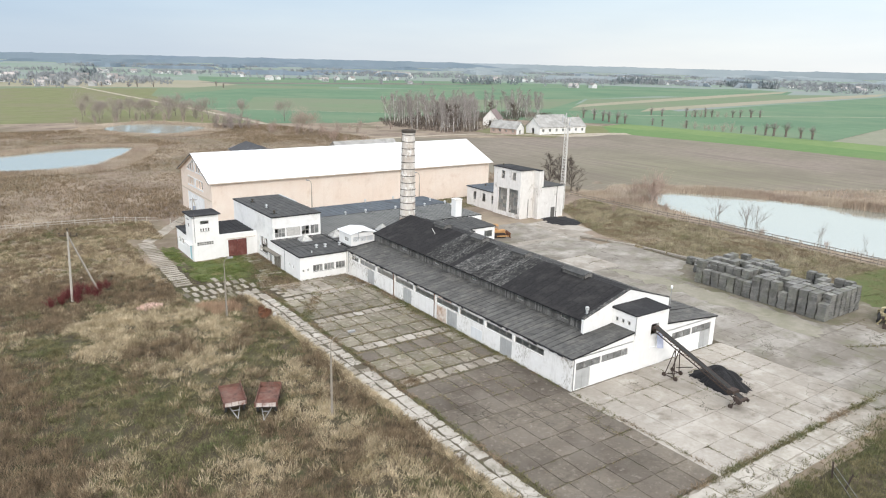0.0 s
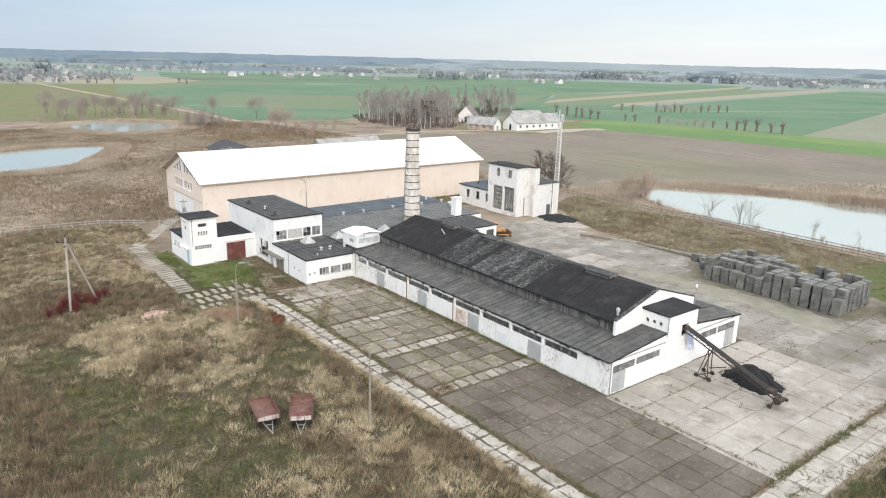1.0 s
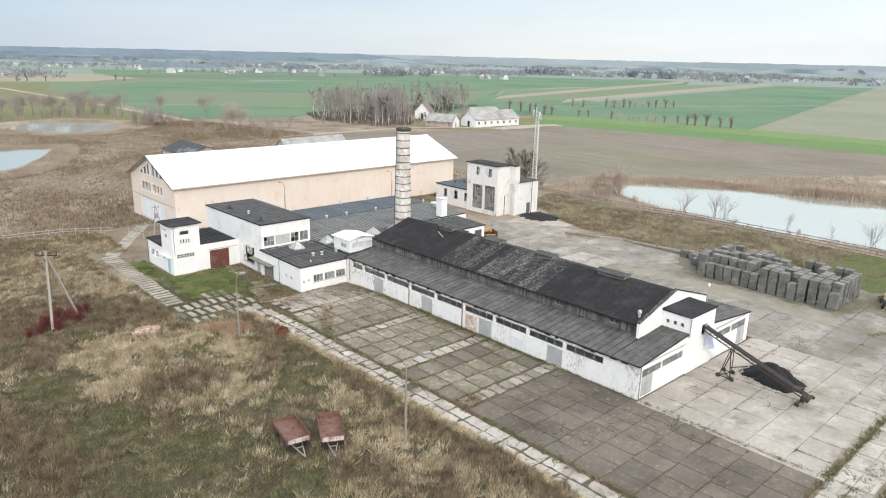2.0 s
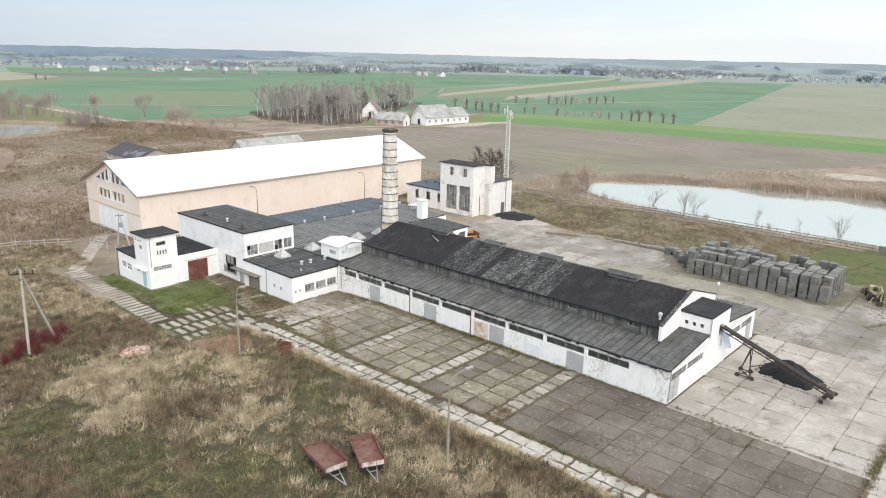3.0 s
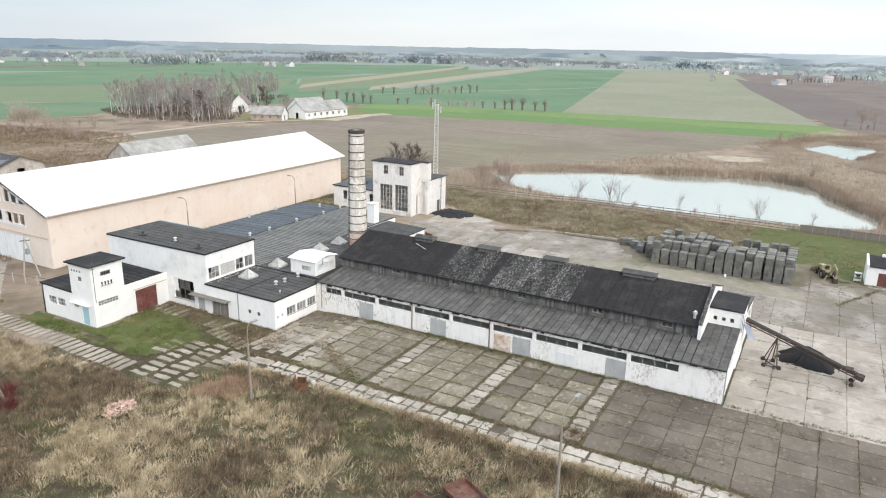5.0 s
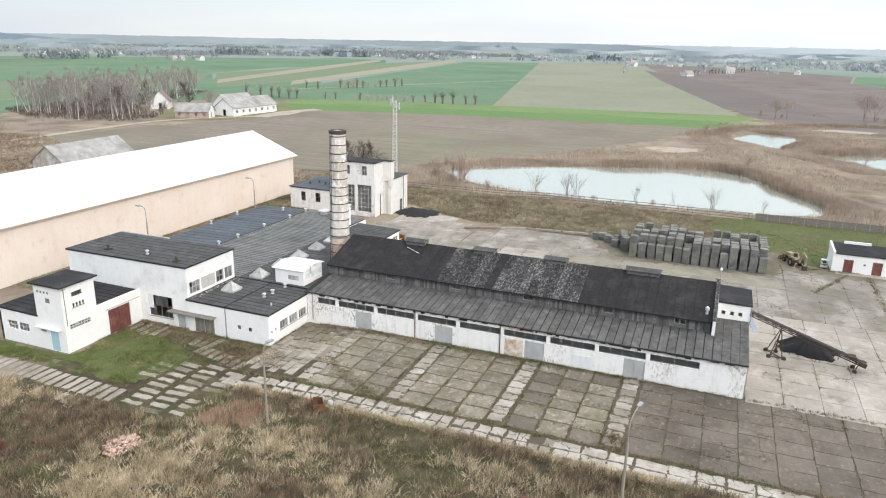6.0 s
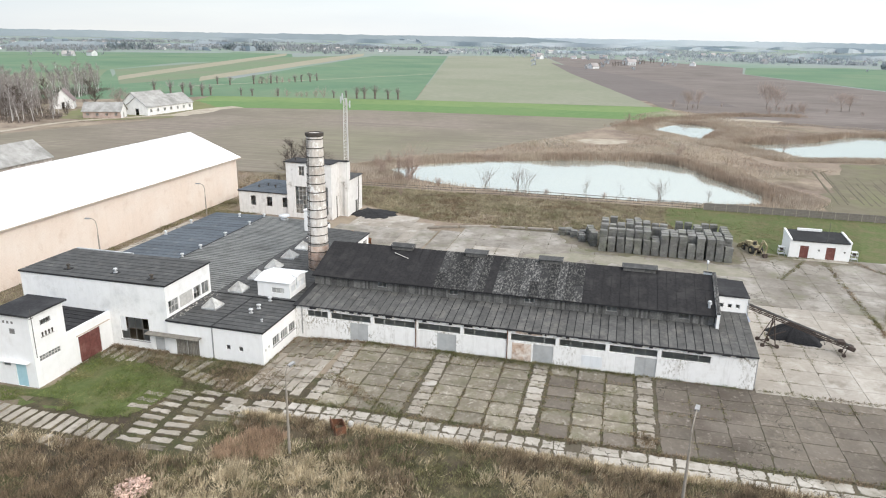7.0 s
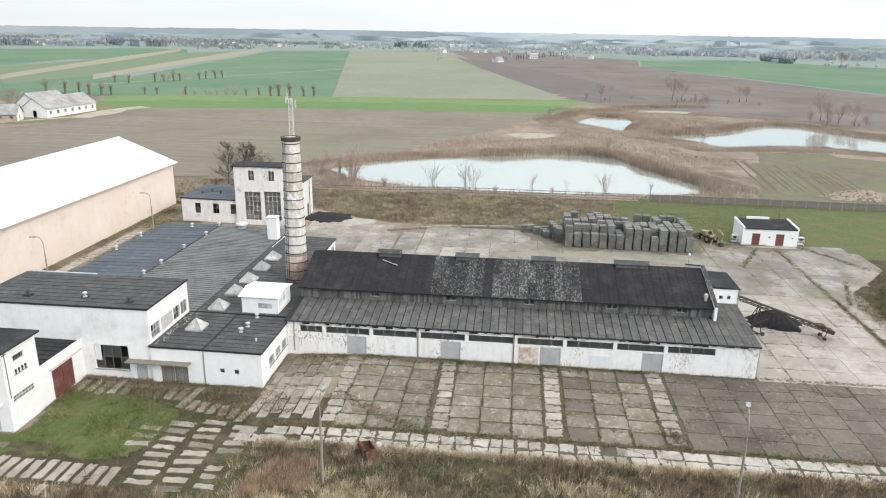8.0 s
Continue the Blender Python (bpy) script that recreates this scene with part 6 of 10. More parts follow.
    for ya, sgn, k in ((y0 - over, 1, 71), (y1 + over, -1, 72)):
        za = eave - slope * over + 0.1
        strips(roof, (x0 - 0.8, ya, za), (1, 0, 0), Vector((0, ym - ya, apex + 0.1 - za)), 40, (x1 - x0 + 1.6) / 40, WHITE_METAL, "roof_sheet", 0.008, 0.02, k, 0.0)
    q = Shape()
    q.beam((x0 - 0.85, ym, apex + 0.16), (x1 + 0.85, ym, apex + 0.16), 0.5, 0.06)
    part("ridge_cap", q, WHITE_METAL, roof)
    q = Shape()
    q.beam((x0 - 0.82, y0 - over, eave - slope * over - 0.02), (x0 - 0.82, ym, apex - 0.02), 0.06, 0.26)
    q.beam((x0 - 0.82, y1 + over, eave - slope * over - 0.02), (x0 - 0.82, ym, apex - 0.02), 0.06, 0.26)
    part("barge_board", q, BOARD, roof, "dark barge boards")


warehouse()


# ---- the boiler house with its low wing ----
def boiler_house():
    t = thing("boiler_house", (0, 0, 0), "grey-white boiler house with tall broken windows", "building")
    x0, x1, xe, y0, y1, top = 111.0, 115.8, 123.6, 125.0, 135.2, 11.35
    bay, low = 2.0, 7.25
    w = Face((x0, y1, 0), (0, -1, 0), (-1, 0, 0))
    tall = [(1.9, 5.25, 0.45, 6.3), (5.95, 9.4, 0.5, 6.45)]
    small = [(2.9, 4.15, 8.6, 10.6), (7.05, 8.3, 8.6, 10.6)]
    s = Shape()
    w.wall(s, y1 - y0, G - 0.5, top, tall + small)
    part("wall", s, GREY_PLASTER, t, "weathered grey plaster wall")
    for h in tall:
        w.window(t, *h, 4, 6, 0.10, 0.2, FRAME, 0.6, None, "tall steel window, most panes broken")
    for h in small:
        w.window(t, *h, 2, 2, 0.1, 0.2, FRAME, 0.5)
    f = Face((x0, y0, 0), (1, 0, 0), (0, -1, 0))
    s = Shape()
    f.wall(s, 4.1, G - 0.5, top, (), start=0.3)
    part("wall", s, GREY_PLASTER, t)
    s = Shape()
    f2 = Face((x0 + 4.1, y0 - bay, 0), (1, 0, 0), (0, -1, 0))
    Face((x0 + 4.1, y0, 0), (0, -1, 0), (-1, 0, 0)).wall(s, bay, G - 0.5, top, [(0.35, 1.25, G, 7.0)])
    f2.wall(s, 1.5, G - 0.5, top, (), start=0.3)
    part("wall", s, GREY_PLASTER, t, "projecting stair bay with a tall slot")
    s = Shape()
    f2.wall(s, xe - x0 - 4.1, G - 0.5, low, [(4.4, 5.8, G, 2.1)], start=1.5)
    Face((xe, y0 - bay, 0), (0, 1, 0), (1, 0, 0)).wall(s, 8.0, G - 0.5, low, (), start=0.3)
    Face((xe, y0 + 6.4, 0), (-1, 0, 0), (0, 1, 0)).wall(s, xe - x1 - 0.3, G - 0.5, low, (), start=0.3)
    part("low_wall", s, GREY_PLASTER, t)
    q = Shape()
    f2.box(q, 4.4, 5.8, -0.15, -0.08, G, 2.1)
    part("door", q, FRAME_DARK, t, "dark steel door")
    s = Shape()
    Face((x1, y0 - bay, 0), (0, 1, 0), (1, 0, 0)).wall(s, y1 - y0 + bay, G - 0.5, top, (), start=0.3)
    Face((x1, y1, 0), (-1, 0, 0), (0, 1, 0)).wall(s, x1 - x0 - 0.3, G - 0.5, top, (), start=0.3)
    part("wall", s, GREY_PLASTER, t)
    s = Shape()
    s.box(x0 - 0.3, y0 - 0.3, top, x1 + 0.3, y1 + 0.3, top + 0.16)
    s.box(x0 + 3.9, y0 - bay - 0.2, top + 0.004, x1 + 0.304, y0 - 0.3, top + 0.15)
    roof = part("roof", s, TAR, t, "flat dark roof")
    mushroom_vent(roof, 112.6, 133.6, top + 0.2, 0.2, 0.5, SOOT)
    s = Shape()
    s.box(x1 + 0.32, y0 - bay - 0.2, low, xe + 0.2, y0 + 6.6, low + 0.15)
    part("low_roof", s, FELT, t)
    q = Shape()
    q.tube((x0 + 2.6, y0 - 0.1, G), (x0 + 2.6, y0 - 0.1, 4.2), 0.07, 0.07, 6)
    q.tube((xe - 2.4, y0 - bay - 0.1, G), (xe - 2.4, y0 - bay - 0.1, low), 0.06, 0.06, 6)
    part("pipe", q, SOOT, t)
    # low wing to the north
    wx1, wy1, wt = 124.0, 147.0, 4.15
    lw = Face((x0 + 0.6, wy1, 0), (0, -1, 0), (-1, 0, 0))
    wins = [(2.8, 4.0, 1.3, 3.4), (6.6, 7.9, 1.3, 3.4), (10.3, 11.5, 1.3, 3.4)]
    s = Shape()
    lw.wall(s, wy1 - y1, G - 0.5, wt, wins)
    Face((wx1, wy1, 0), (-1, 0, 0), (0, 1, 0)).wall(s, wx1 - x0 - 0.6 - 0.3, G - 0.5, wt, ())
    Face((wx1, y1, 0), (0, 1, 0), (1, 0, 0)).wall(s, wy1 - y1 - 0.3, G - 0.5, wt, ())
    Face((x1, y1 + 0.0, 0), (1, 0, 0), (0, -1, 0)).wall(s, wx1 - x1 - 0.3, G - 0.5, wt, (), start=0.3)
    part("wing_wall", s, GREY_PLASTER, t, "low wing of stained plaster")
    for h in wins:
        lw.window(t, *h, 2, 2, 0.1, 0.18, FRAME_DARK, 0.5)
    r = flat_roof(t, x0 + 0.6, y1 + 0.35, wx1, wy1, wt + 0.18, 0.12, FELT_BLUE, 10, 1.2, 81, 0.2, "x", "patched felt roof")
    for p in ((116.4, 140.6), (117.7, 143.0), (115.6, 144.2)):
        mushroom_vent(r, *p, wt + 0.3, 0.25, 0.55, SOOT)


boiler_house()


def mast():
    t = thing("radio_mast", (128.9, 128.6, NORTH), "tall lattice radio mast with antennas at its top", "mast")
    H, n = 23.7, 30
    for a in range(3):
        q = Shape()
        r0, r1, an = 0.75, 0.5, 2 * math.pi * a / 3
        q.tube((r0 * math.cos(an), r0 * math.sin(an), 0), (r1 * math.cos(an), r1 * math.sin(an), H), 0.105, 0.085, 6)
        part("leg", q, MAST_STEEL, t, "pale steel leg")
    q = Shape()
    rad = lambda z: 0.75 - 0.25 * z / H
    for k in range(n):
        z0, z1 = H * k / n, H * (k + 1) / n
        for a in range(3):
            A, B = 2 * math.pi * a / 3, 2 * math.pi * ((a + 1) % 3) / 3
            q.beam((rad(z0) * math.cos(A), rad(z0) * math.sin(A), z0), (rad(z1) * math.cos(B), rad(z1) * math.sin(B), z1), 0.065)
            q.beam((rad(z1) * math.cos(A), rad(z1) * math.sin(A), z1), (rad(z1) * math.cos(B), rad(z1) * math.sin(B), z1), 0.065)
    part("bracing", q, MAST_STEEL, t)
    for a, z, l in ((0.3, H - 0.8, 1.1), (2.4, H - 0.3, 1.2), (4.5, H - 1.2, 1.1), (1.3, H + 0.4, 0.9)):
        q = Shape()
        q.beam((0.4 * math.cos(a), 0.4 * math.sin(a), z), (l * math.cos(a), l * math.sin(a), z), 0.07)
        q.box(l * math.cos(a) - 0.12, l * math.sin(a) - 0.12, z - 0.7, l * math.cos(a) + 0.12, l * math.sin(a) + 0.12, z + 0.8)
        part("antenna", q, ZINC, t, "pale panel antenna")


mast()


def hut():
    t = thing("transformer_hut", (0, 0, 0), "small white hut with two dark red doors", "hut")
    x0, x1, y0, y1, top = 110.0, 116.0, 26.2, 36.2, 3.3
    w = Face((x0, y1, 0), (0, -1, 0), (-1, 0, 0))
    d = [(1.75, 3.2, 0.1, 2.35), (6.05, 7.55, 0.1, 2.35)]
    v = [(4.7, 5.05, 1.5, 1.85), (8.9, 9.2, 1.5, 1.8)]
    s = Shape()
    w.wall(s, y1 - y0, -0.5, top, d + v)
    Face((x0, y0, 0), (1, 0, 0), (0, -1, 0)).wall(s, x1 - x0, -0.5, top, [(3.6, 4.6, 1.4, 2.2)], start=0.3)
    Face((x1, y0, 0), (0, 1, 0), (1, 0, 0)).wall(s, y1 - y0, -0.5, top, (), start=0.3)
    Face((x1, y1, 0), (-1, 0, 0), (0, 1, 0)).wall(s, x1 - x0 - 0.3, -0.5, top, (), start=0.3)
    part("wall", s, WHITE, t)
    for h in d:
        for k in range(2):
            q = Shape()
            m = (h[0] + h[1]) / 2
            a, b = (h[0] + 0.02, m - 0.01) if k == 0 else (m + 0.01, h[1] - 0.02)
            w.box(q, a, b, -0.12, -0.05, 0.1, 2.33)
            part("door", q, RED_DOOR, t, "dark red steel door leaf")
    for h in v:
        w.window(t, *h, 1, 2, 0.08, 0.1, FRAME_DARK)
    # gable parapets at the north and south ends, dark roof between
    s = Shape()
    s.hexa([(x0 - 0.2, y0 + 0.3, top - 0.1), (x1 + 0.2, y0 + 0.3, top + 0.3), (x1 + 0.2, y1 - 0.3, top + 0.3), (x0 - 0.2, y1 - 0.3, top - 0.1),
            (x0 - 0.2, y0 + 0.3, top + 0.05), (x1 + 0.2, y0 + 0.3, top + 0.45), (x1 + 0.2, y1 - 0.3, top + 0.45), (x0 - 0.2, y1 - 0.3, top + 0.05)])
    part("roof", s, TAR, t, "dark felt roof")
    for ya, yb in ((y0 - 0.05, y0 + 0.28), (y1 - 0.28, y1 + 0.05)):
        s = Shape()
        p = [(x0 - 0.1, top - 0.1), (x1 + 0.1, top - 0.1), (x1 + 0.1, top + 0.66), (x0 - 0.1, top + 0.26)]
        s.add([(x, y, z) for y in (ya, yb) for x, z in p], [(0, 1, 2, 3), (7, 6, 5, 4), (0, 4, 5, 1), (1, 5, 6, 2), (2, 6, 7, 3), (3, 7, 4, 0)])
        part("parapet", s, WHITE, t)
    s = Shape()
    s.box(x1 - 0.25, y0 + 3.6, top + 0.3, x1 + 0.1, y1 - 2.2, top + 0.85)
    part("parapet", s, WHITE, t)
    q = Shape()
    q.tube((x0 + 0.4, y0 + 3.9, top), (x0 + 0.4, y0 + 3.9, top + 3.6), 0.05, 0.03, 6)
    part("aerial", q, FRAME_DARK, t)
    # steps and cable cabinets against the walls
    q = Shape()
    q.box(x0 - 1.6, y0 + 0.4, -0.1, x0 - 0.004, y1 - 0.6, 0.09)
    part("apron", q, CONCRETE_MID, t, "concrete apron in front of the doors")


hut()


def barn(name, place, turn, L, W, eave, apex, roof_mat, label, wall_mat=None, windows=4, end_mat=None):
    t = thing(name, place, label, "barn", turn=turn)
    wall_mat = wall_mat or FAR_WALL
    s = Shape()
    f = Face((-L / 2, -W / 2, 0), (1, 0, 0), (0, -1, 0))
    step = L / windows
    hs = [(step * k + step * 0.35, step * k + step * 0.65, eave * 0.35, eave * 0.7) for k in range(windows)]
    f.wall(s, L, -0.8, eave, hs)
    b = Face((L / 2, W / 2, 0), (-1, 0, 0), (0, 1, 0))
    part("wall", s, wall_mat, t)
    s = Shape()
    b.wall(s, L, -0.8, eave, hs)
    part("wall", s, wall_mat, t)
    for sx, al, no in ((-1, (0, -1, 0), (-1, 0, 0)), (1, (0, 1, 0), (1, 0, 0))):
        s = Shape()
        Face((sx * L / 2, -sx * W / 2, 0), al, no).wall(s, W - 0.3, -0.8, eave, [(W * 0.42, W * 0.58, -0.1, eave * 0.75)], start=0.3)
        x = sx * L / 2
        xi = x - sx * 0.3
        s.add([(k, y, z) for k in (x, xi) for y, z in ((-W / 2, eave), (W / 2, eave), (0, apex))], [(0, 1, 2), (5, 4, 3), (0, 3, 4, 1), (1, 4, 5, 2), (2, 5, 3, 0)])
        part("end_wall", s, end_mat or wall_mat, t)
    for fc in (f, b):
        for h in hs:
            fc.window(t, *h, 2, 1, 0.1, 0.12, FRAME)
    sl = (apex - eave) / (W / 2)
    s = Shape()
    for sg in (-1, 1):
        ya, za = sg * (W / 2 + 0.5), eave - 0.5 * sl + 0.12
        p = [(-L / 2 - 0.5, ya, za), (L / 2 + 0.5, ya, za), (L / 2 + 0.5, 0, apex + 0.12), (-L / 2 - 0.5, 0, apex + 0.12)]
        p = p if sg < 0 else p[::-1]
        s.hexa([(a, c, d - 0.12) for a, c, d in p] + p)
    part("roof", s, roof_mat, t)
    return t


# buildings behind the warehouse and the farm beyond the field
barn("farm_shed", (92.8, 253.0, -0.5), 88, 23, 13.4, 2.9, 5.4, DARK_ROOF, "old shed with a dark patched roof", SHED_WALL, 5)
barn("farm_shed", (120, 219.5, -0.3), 2, 24, 11, 5.0, 9.1, FARM_ROOF, "long low shed with a weathered grey roof", SHED_WALL, 5)
PINK_BRICK = surf("pink_brick", (0.38, 0.29, 0.25), (0.48, 0.38, 0.335), 0.6, 0.95, 0.1)
BROWN_TILE = surf("brown_tile_roof", (0.20, 0.155, 0.15), (0.27, 0.215, 0.21), 1.0, 0.9, 0.1)
barn("farm_barn", (274, 282, 0), -4, 32, 12, 4.0, 8.2, FARM_ROOF, "white barn with a grey sheet roof", FARM_WALL, 7)
barn("farm_barn", (281, 295, 0), -4, 20, 11, 4.0, 8.8, FARM_ROOF, "rear barn with a tall grey sheet roof", FARM_WALL, 3)
barn("farm_stable", (246, 290.5, 0), -70, 16, 8.5, 3.2, 6.6, FARM_ROOF, "low stable of pinkish brick with white gables and a grey roof", PINK_BRICK, 4, FARM_WALL)
barn("farm_house", (272, 335, 0), 36, 12, 9, 4.2, 9.2, BROWN_TILE, "white farmhouse with a steep brown roof", FARM_WALL, 3)

# ---- yard machinery and loose things ----
def conveyor():
    a, b = Vector((67.9, 50.4, 5.0)), Vector((67.25, 37.5, 0.85))
    t = thing("belt_conveyor", (67.6, 44, 0), "dark rusty belt conveyor leaning out of the hall", "conveyor")
    o = Vector((67.6, 44, 0))
    a, b = a - o, b - o
    d = (b - a).normalized()
    side = Vector((1, 0, 0)) - d * d.x
    side.normalize()
    up = side.cross(d) * -1
    up = up if up.z > 0 else -up
    q = Shape()
    for s in (-0.36, 0.36):
        for h in (0.0, 0.42):
            q.beam(a + side * s + up * h, b + side * s + up * h, 0.09, 0.11)
    L = (b - a).length
    for k in range(15):
        p = a + d * (L * k / 14)
        for s in (-0.36, 0.36):
            q.beam(p + side * s, p + side * s + up * 0.42, 0.06)
            if k < 14:
                q.beam(p + side * s, p + d * (L / 14) + side * s + up * 0.42, 0.045)
    part("truss", q, RUST_DARK, t, "dark rusted lattice truss")
    q = Shape()
    q.beam(a + up * 0.46, b + up * 0.46, 0.52, 0.04, up)
    part("belt", q, RUBBER, t, "black rubber belt")
    for k in range(11):
        q = Shape()
        p = a + d * (L * (k + 0.5) / 11) + up * 0.40
        q.tube(p - side * 0.34, p + side * 0.34, 0.055, 0.055, 7)
        part("roller", q, RUST, t)
    for p in (a + d * 0.1 + up * 0.34, b - d * 0.1 + up * 0.34):
        q = Shape()
        q.tube(p - side * 0.42, p + side * 0.42, 0.2, 0.2, 12)
        part("drum", q, RUST_DARK, t)
    q = Shape()
    p = b + up * 0.3
    q.beam(p - side * 0.62 - d * 0.7, p - side * 0.62 + d * 0.15, 0.4, 0.5)
    part("motor", q, RUST_DARK, t, "rusty drive motor")
    q = Shape()
    q.beam(p + side * 0.6 - d * 0.2, p + side * 0.6 + d * 0.25, 0.25, 0.3)
    part("gearbox", q, RUST_DARK, t)
    q = Shape()
    q.beam(p - side * 0.6 - d * 1.5 + up * 0.2, p + side * 0.5 - d * 1.5 + up * 0.2, 0.8, 0.3)
    part("feed_hopper", q, RUST_DARK, t)
    q = Shape()
    for s in (-0.5, 0.5):
        q.beam(b + side * s - d * 0.6, (b.x + s * 1.1, b.y + 0.9, 0.25), 0.08)
    q.tube((b.x - 0.7, b.y + 0.9, 0.25), (b.x + 0.7, b.y + 0.9, 0.25), 0.05, 0.05, 6)
    part("foot", q, RUST_DARK, t)
    for s in (-0.75, 0.75):
        q = Shape()
        q.tube((b.x + s - 0.08, b.y + 0.9, 0.25), (b.x + s + 0.08, b.y + 0.9, 0.25), 0.25, 0.25, 14)
        part("wheel", q, RUST_DARK, t)
    # trestle on wheels
    m = a + d * (L * 0.29)
    for bx, by in [(-0.85, 2.2), (1.05, 2.9), (-0.75, 3.6), (1.0, 3.9)]:
        q = Shape()
        q.beam(m + side * (0.4 if bx > 0 else -0.4), (bx + 0.2, by, 0.3), 0.09)
        part("trestle_leg", q, RUST_DARK, t)
    for p, e_ in (((-0.65, 2.2, 0.3), (1.2, 3.9, 0.3)), ((-0.6, 3.6, 0.3), (1.25, 2.9, 0.3)), ((-0.65, 2.2, 0.3), (-0.6, 3.6, 0.3)), ((1.25, 2.9, 0.3), (1.2, 3.9, 0.3)), ((0.3, 2.7, 1.3), (0.9, 0.9, 1.9))):
        q = Shape()
        q.beam(p, e_, 0.085)
        part("brace", q, RUST_DARK, t)
    for bx, by in ((-0.75, 2.0), (1.3, 2.8), (-0.7, 3.7), (1.3, 3.95)):
        q = Shape()
        q.tube((bx + 0.05, by, 0.27), (bx + 0.2, by, 0.27), 0.27, 0.27, 12)
        part("wheel", q, RUST_DARK, t)
    q = Shape()
    q.beam(a + up * 0.2 + side * 1.15 - Vector((0, 0, 0.9)) - d * 0.1, a + up * 0.2 + side * 0.35 - Vector((0, 0, 2.2)) + d * 0.9, 0.75, 0.05)
    part("chute", q, surf("bluish_sheet", (0.35, 0.38, 0.50), (0.45, 0.48, 0.58), 2.0, 0.5, 0.1, metal=0.3), t, "bluish sheet-metal chute at the mouth")


conveyor()


def heap(name, place, rx, ry, h, material, label, category, seed, n=26, m=64, turn=0.0):
    """A loose heap with an uneven foot and lumps."""
    s = Shape()
    noise.seed_set(seed)
    vs, fs = [(0, 0, h * (1 + 0.05 * noise.noise((seed, 0, 0))))], []
    for i in range(1, n + 1):
        r = i / n
        for j in range(m):
            a = 2 * math.pi * j / m
            k = 1 + 0.42 * noise.noise((math.cos(a) * 1.8 + seed, math.sin(a) * 1.8, 1)) + 0.22 * noise.noise((math.cos(a) * 6, math.sin(a) * 6, seed))
            x, y = rx * r * k * math.cos(a), ry * r * k * math.sin(a)
            z = h * max(0, 1 - r ** 1.25) * (1 + 0.25 * noise.noise((x * 0.6, y * 0.6, seed))) + 0.10 * (1 - r) * noise.noise((x * 2.2, y * 2.2, 5))
            vs.append((x, y, z if i < n else -0.08))
    for j in range(m):
        fs.append((0, 1 + j, 1 + (j + 1) % m))
    for i in range(n - 1):
        for j in range(m):
            a, b = 1 + i * m + j, 1 + i * m + (j + 1) % m
            fs.append((a, a + m, b + m, b))
    s.add(vs, fs)
    noise.seed_set(1)
    return single(name, s, material, label, category, place=place, turn=turn, smooth=True, kind="stuff" if material is COAL else "")


heap("coal_heap", (71.6, 43.0, 0.05), 2.7, 3.3, 1.9, COAL, "low black heap of coal dust beside the conveyor", "heap", 4)
heap("coal_heap", (119.2, 118.5, NORTH + 0.05), 4.6, 5.0, 0.5, COAL, "flat dark spread of coal by the boiler house", "heap", 9)

s, rng = Shape(), random.Random(8)
for k in range(260):
    a, r = rng.uniform(0, 6.28), 0.85 + 0.30 * rng.random() ** 2
    x, y, h = 71.6 + 2.8 * r * math.cos(a), 43.0 + 3.4 * r * math.sin(a), rng.uniform(0.02, 0.05)
    m = pose(x, y, 0.06 + h * 0.3, rng.uniform(0, 90), rng.uniform(0, 90), rng.uniform(0, 90))
    s.hexa([m @ Vector((i * h, j * h, q * h * 0.7)) for q in (-1, 1) for i, j in ((-1, -1), (1, -1), (1, 1), (-1, 1))])
single("coal_lumps", s, COAL, "loose lumps of coal round the heap", "coal", kind="stuff")


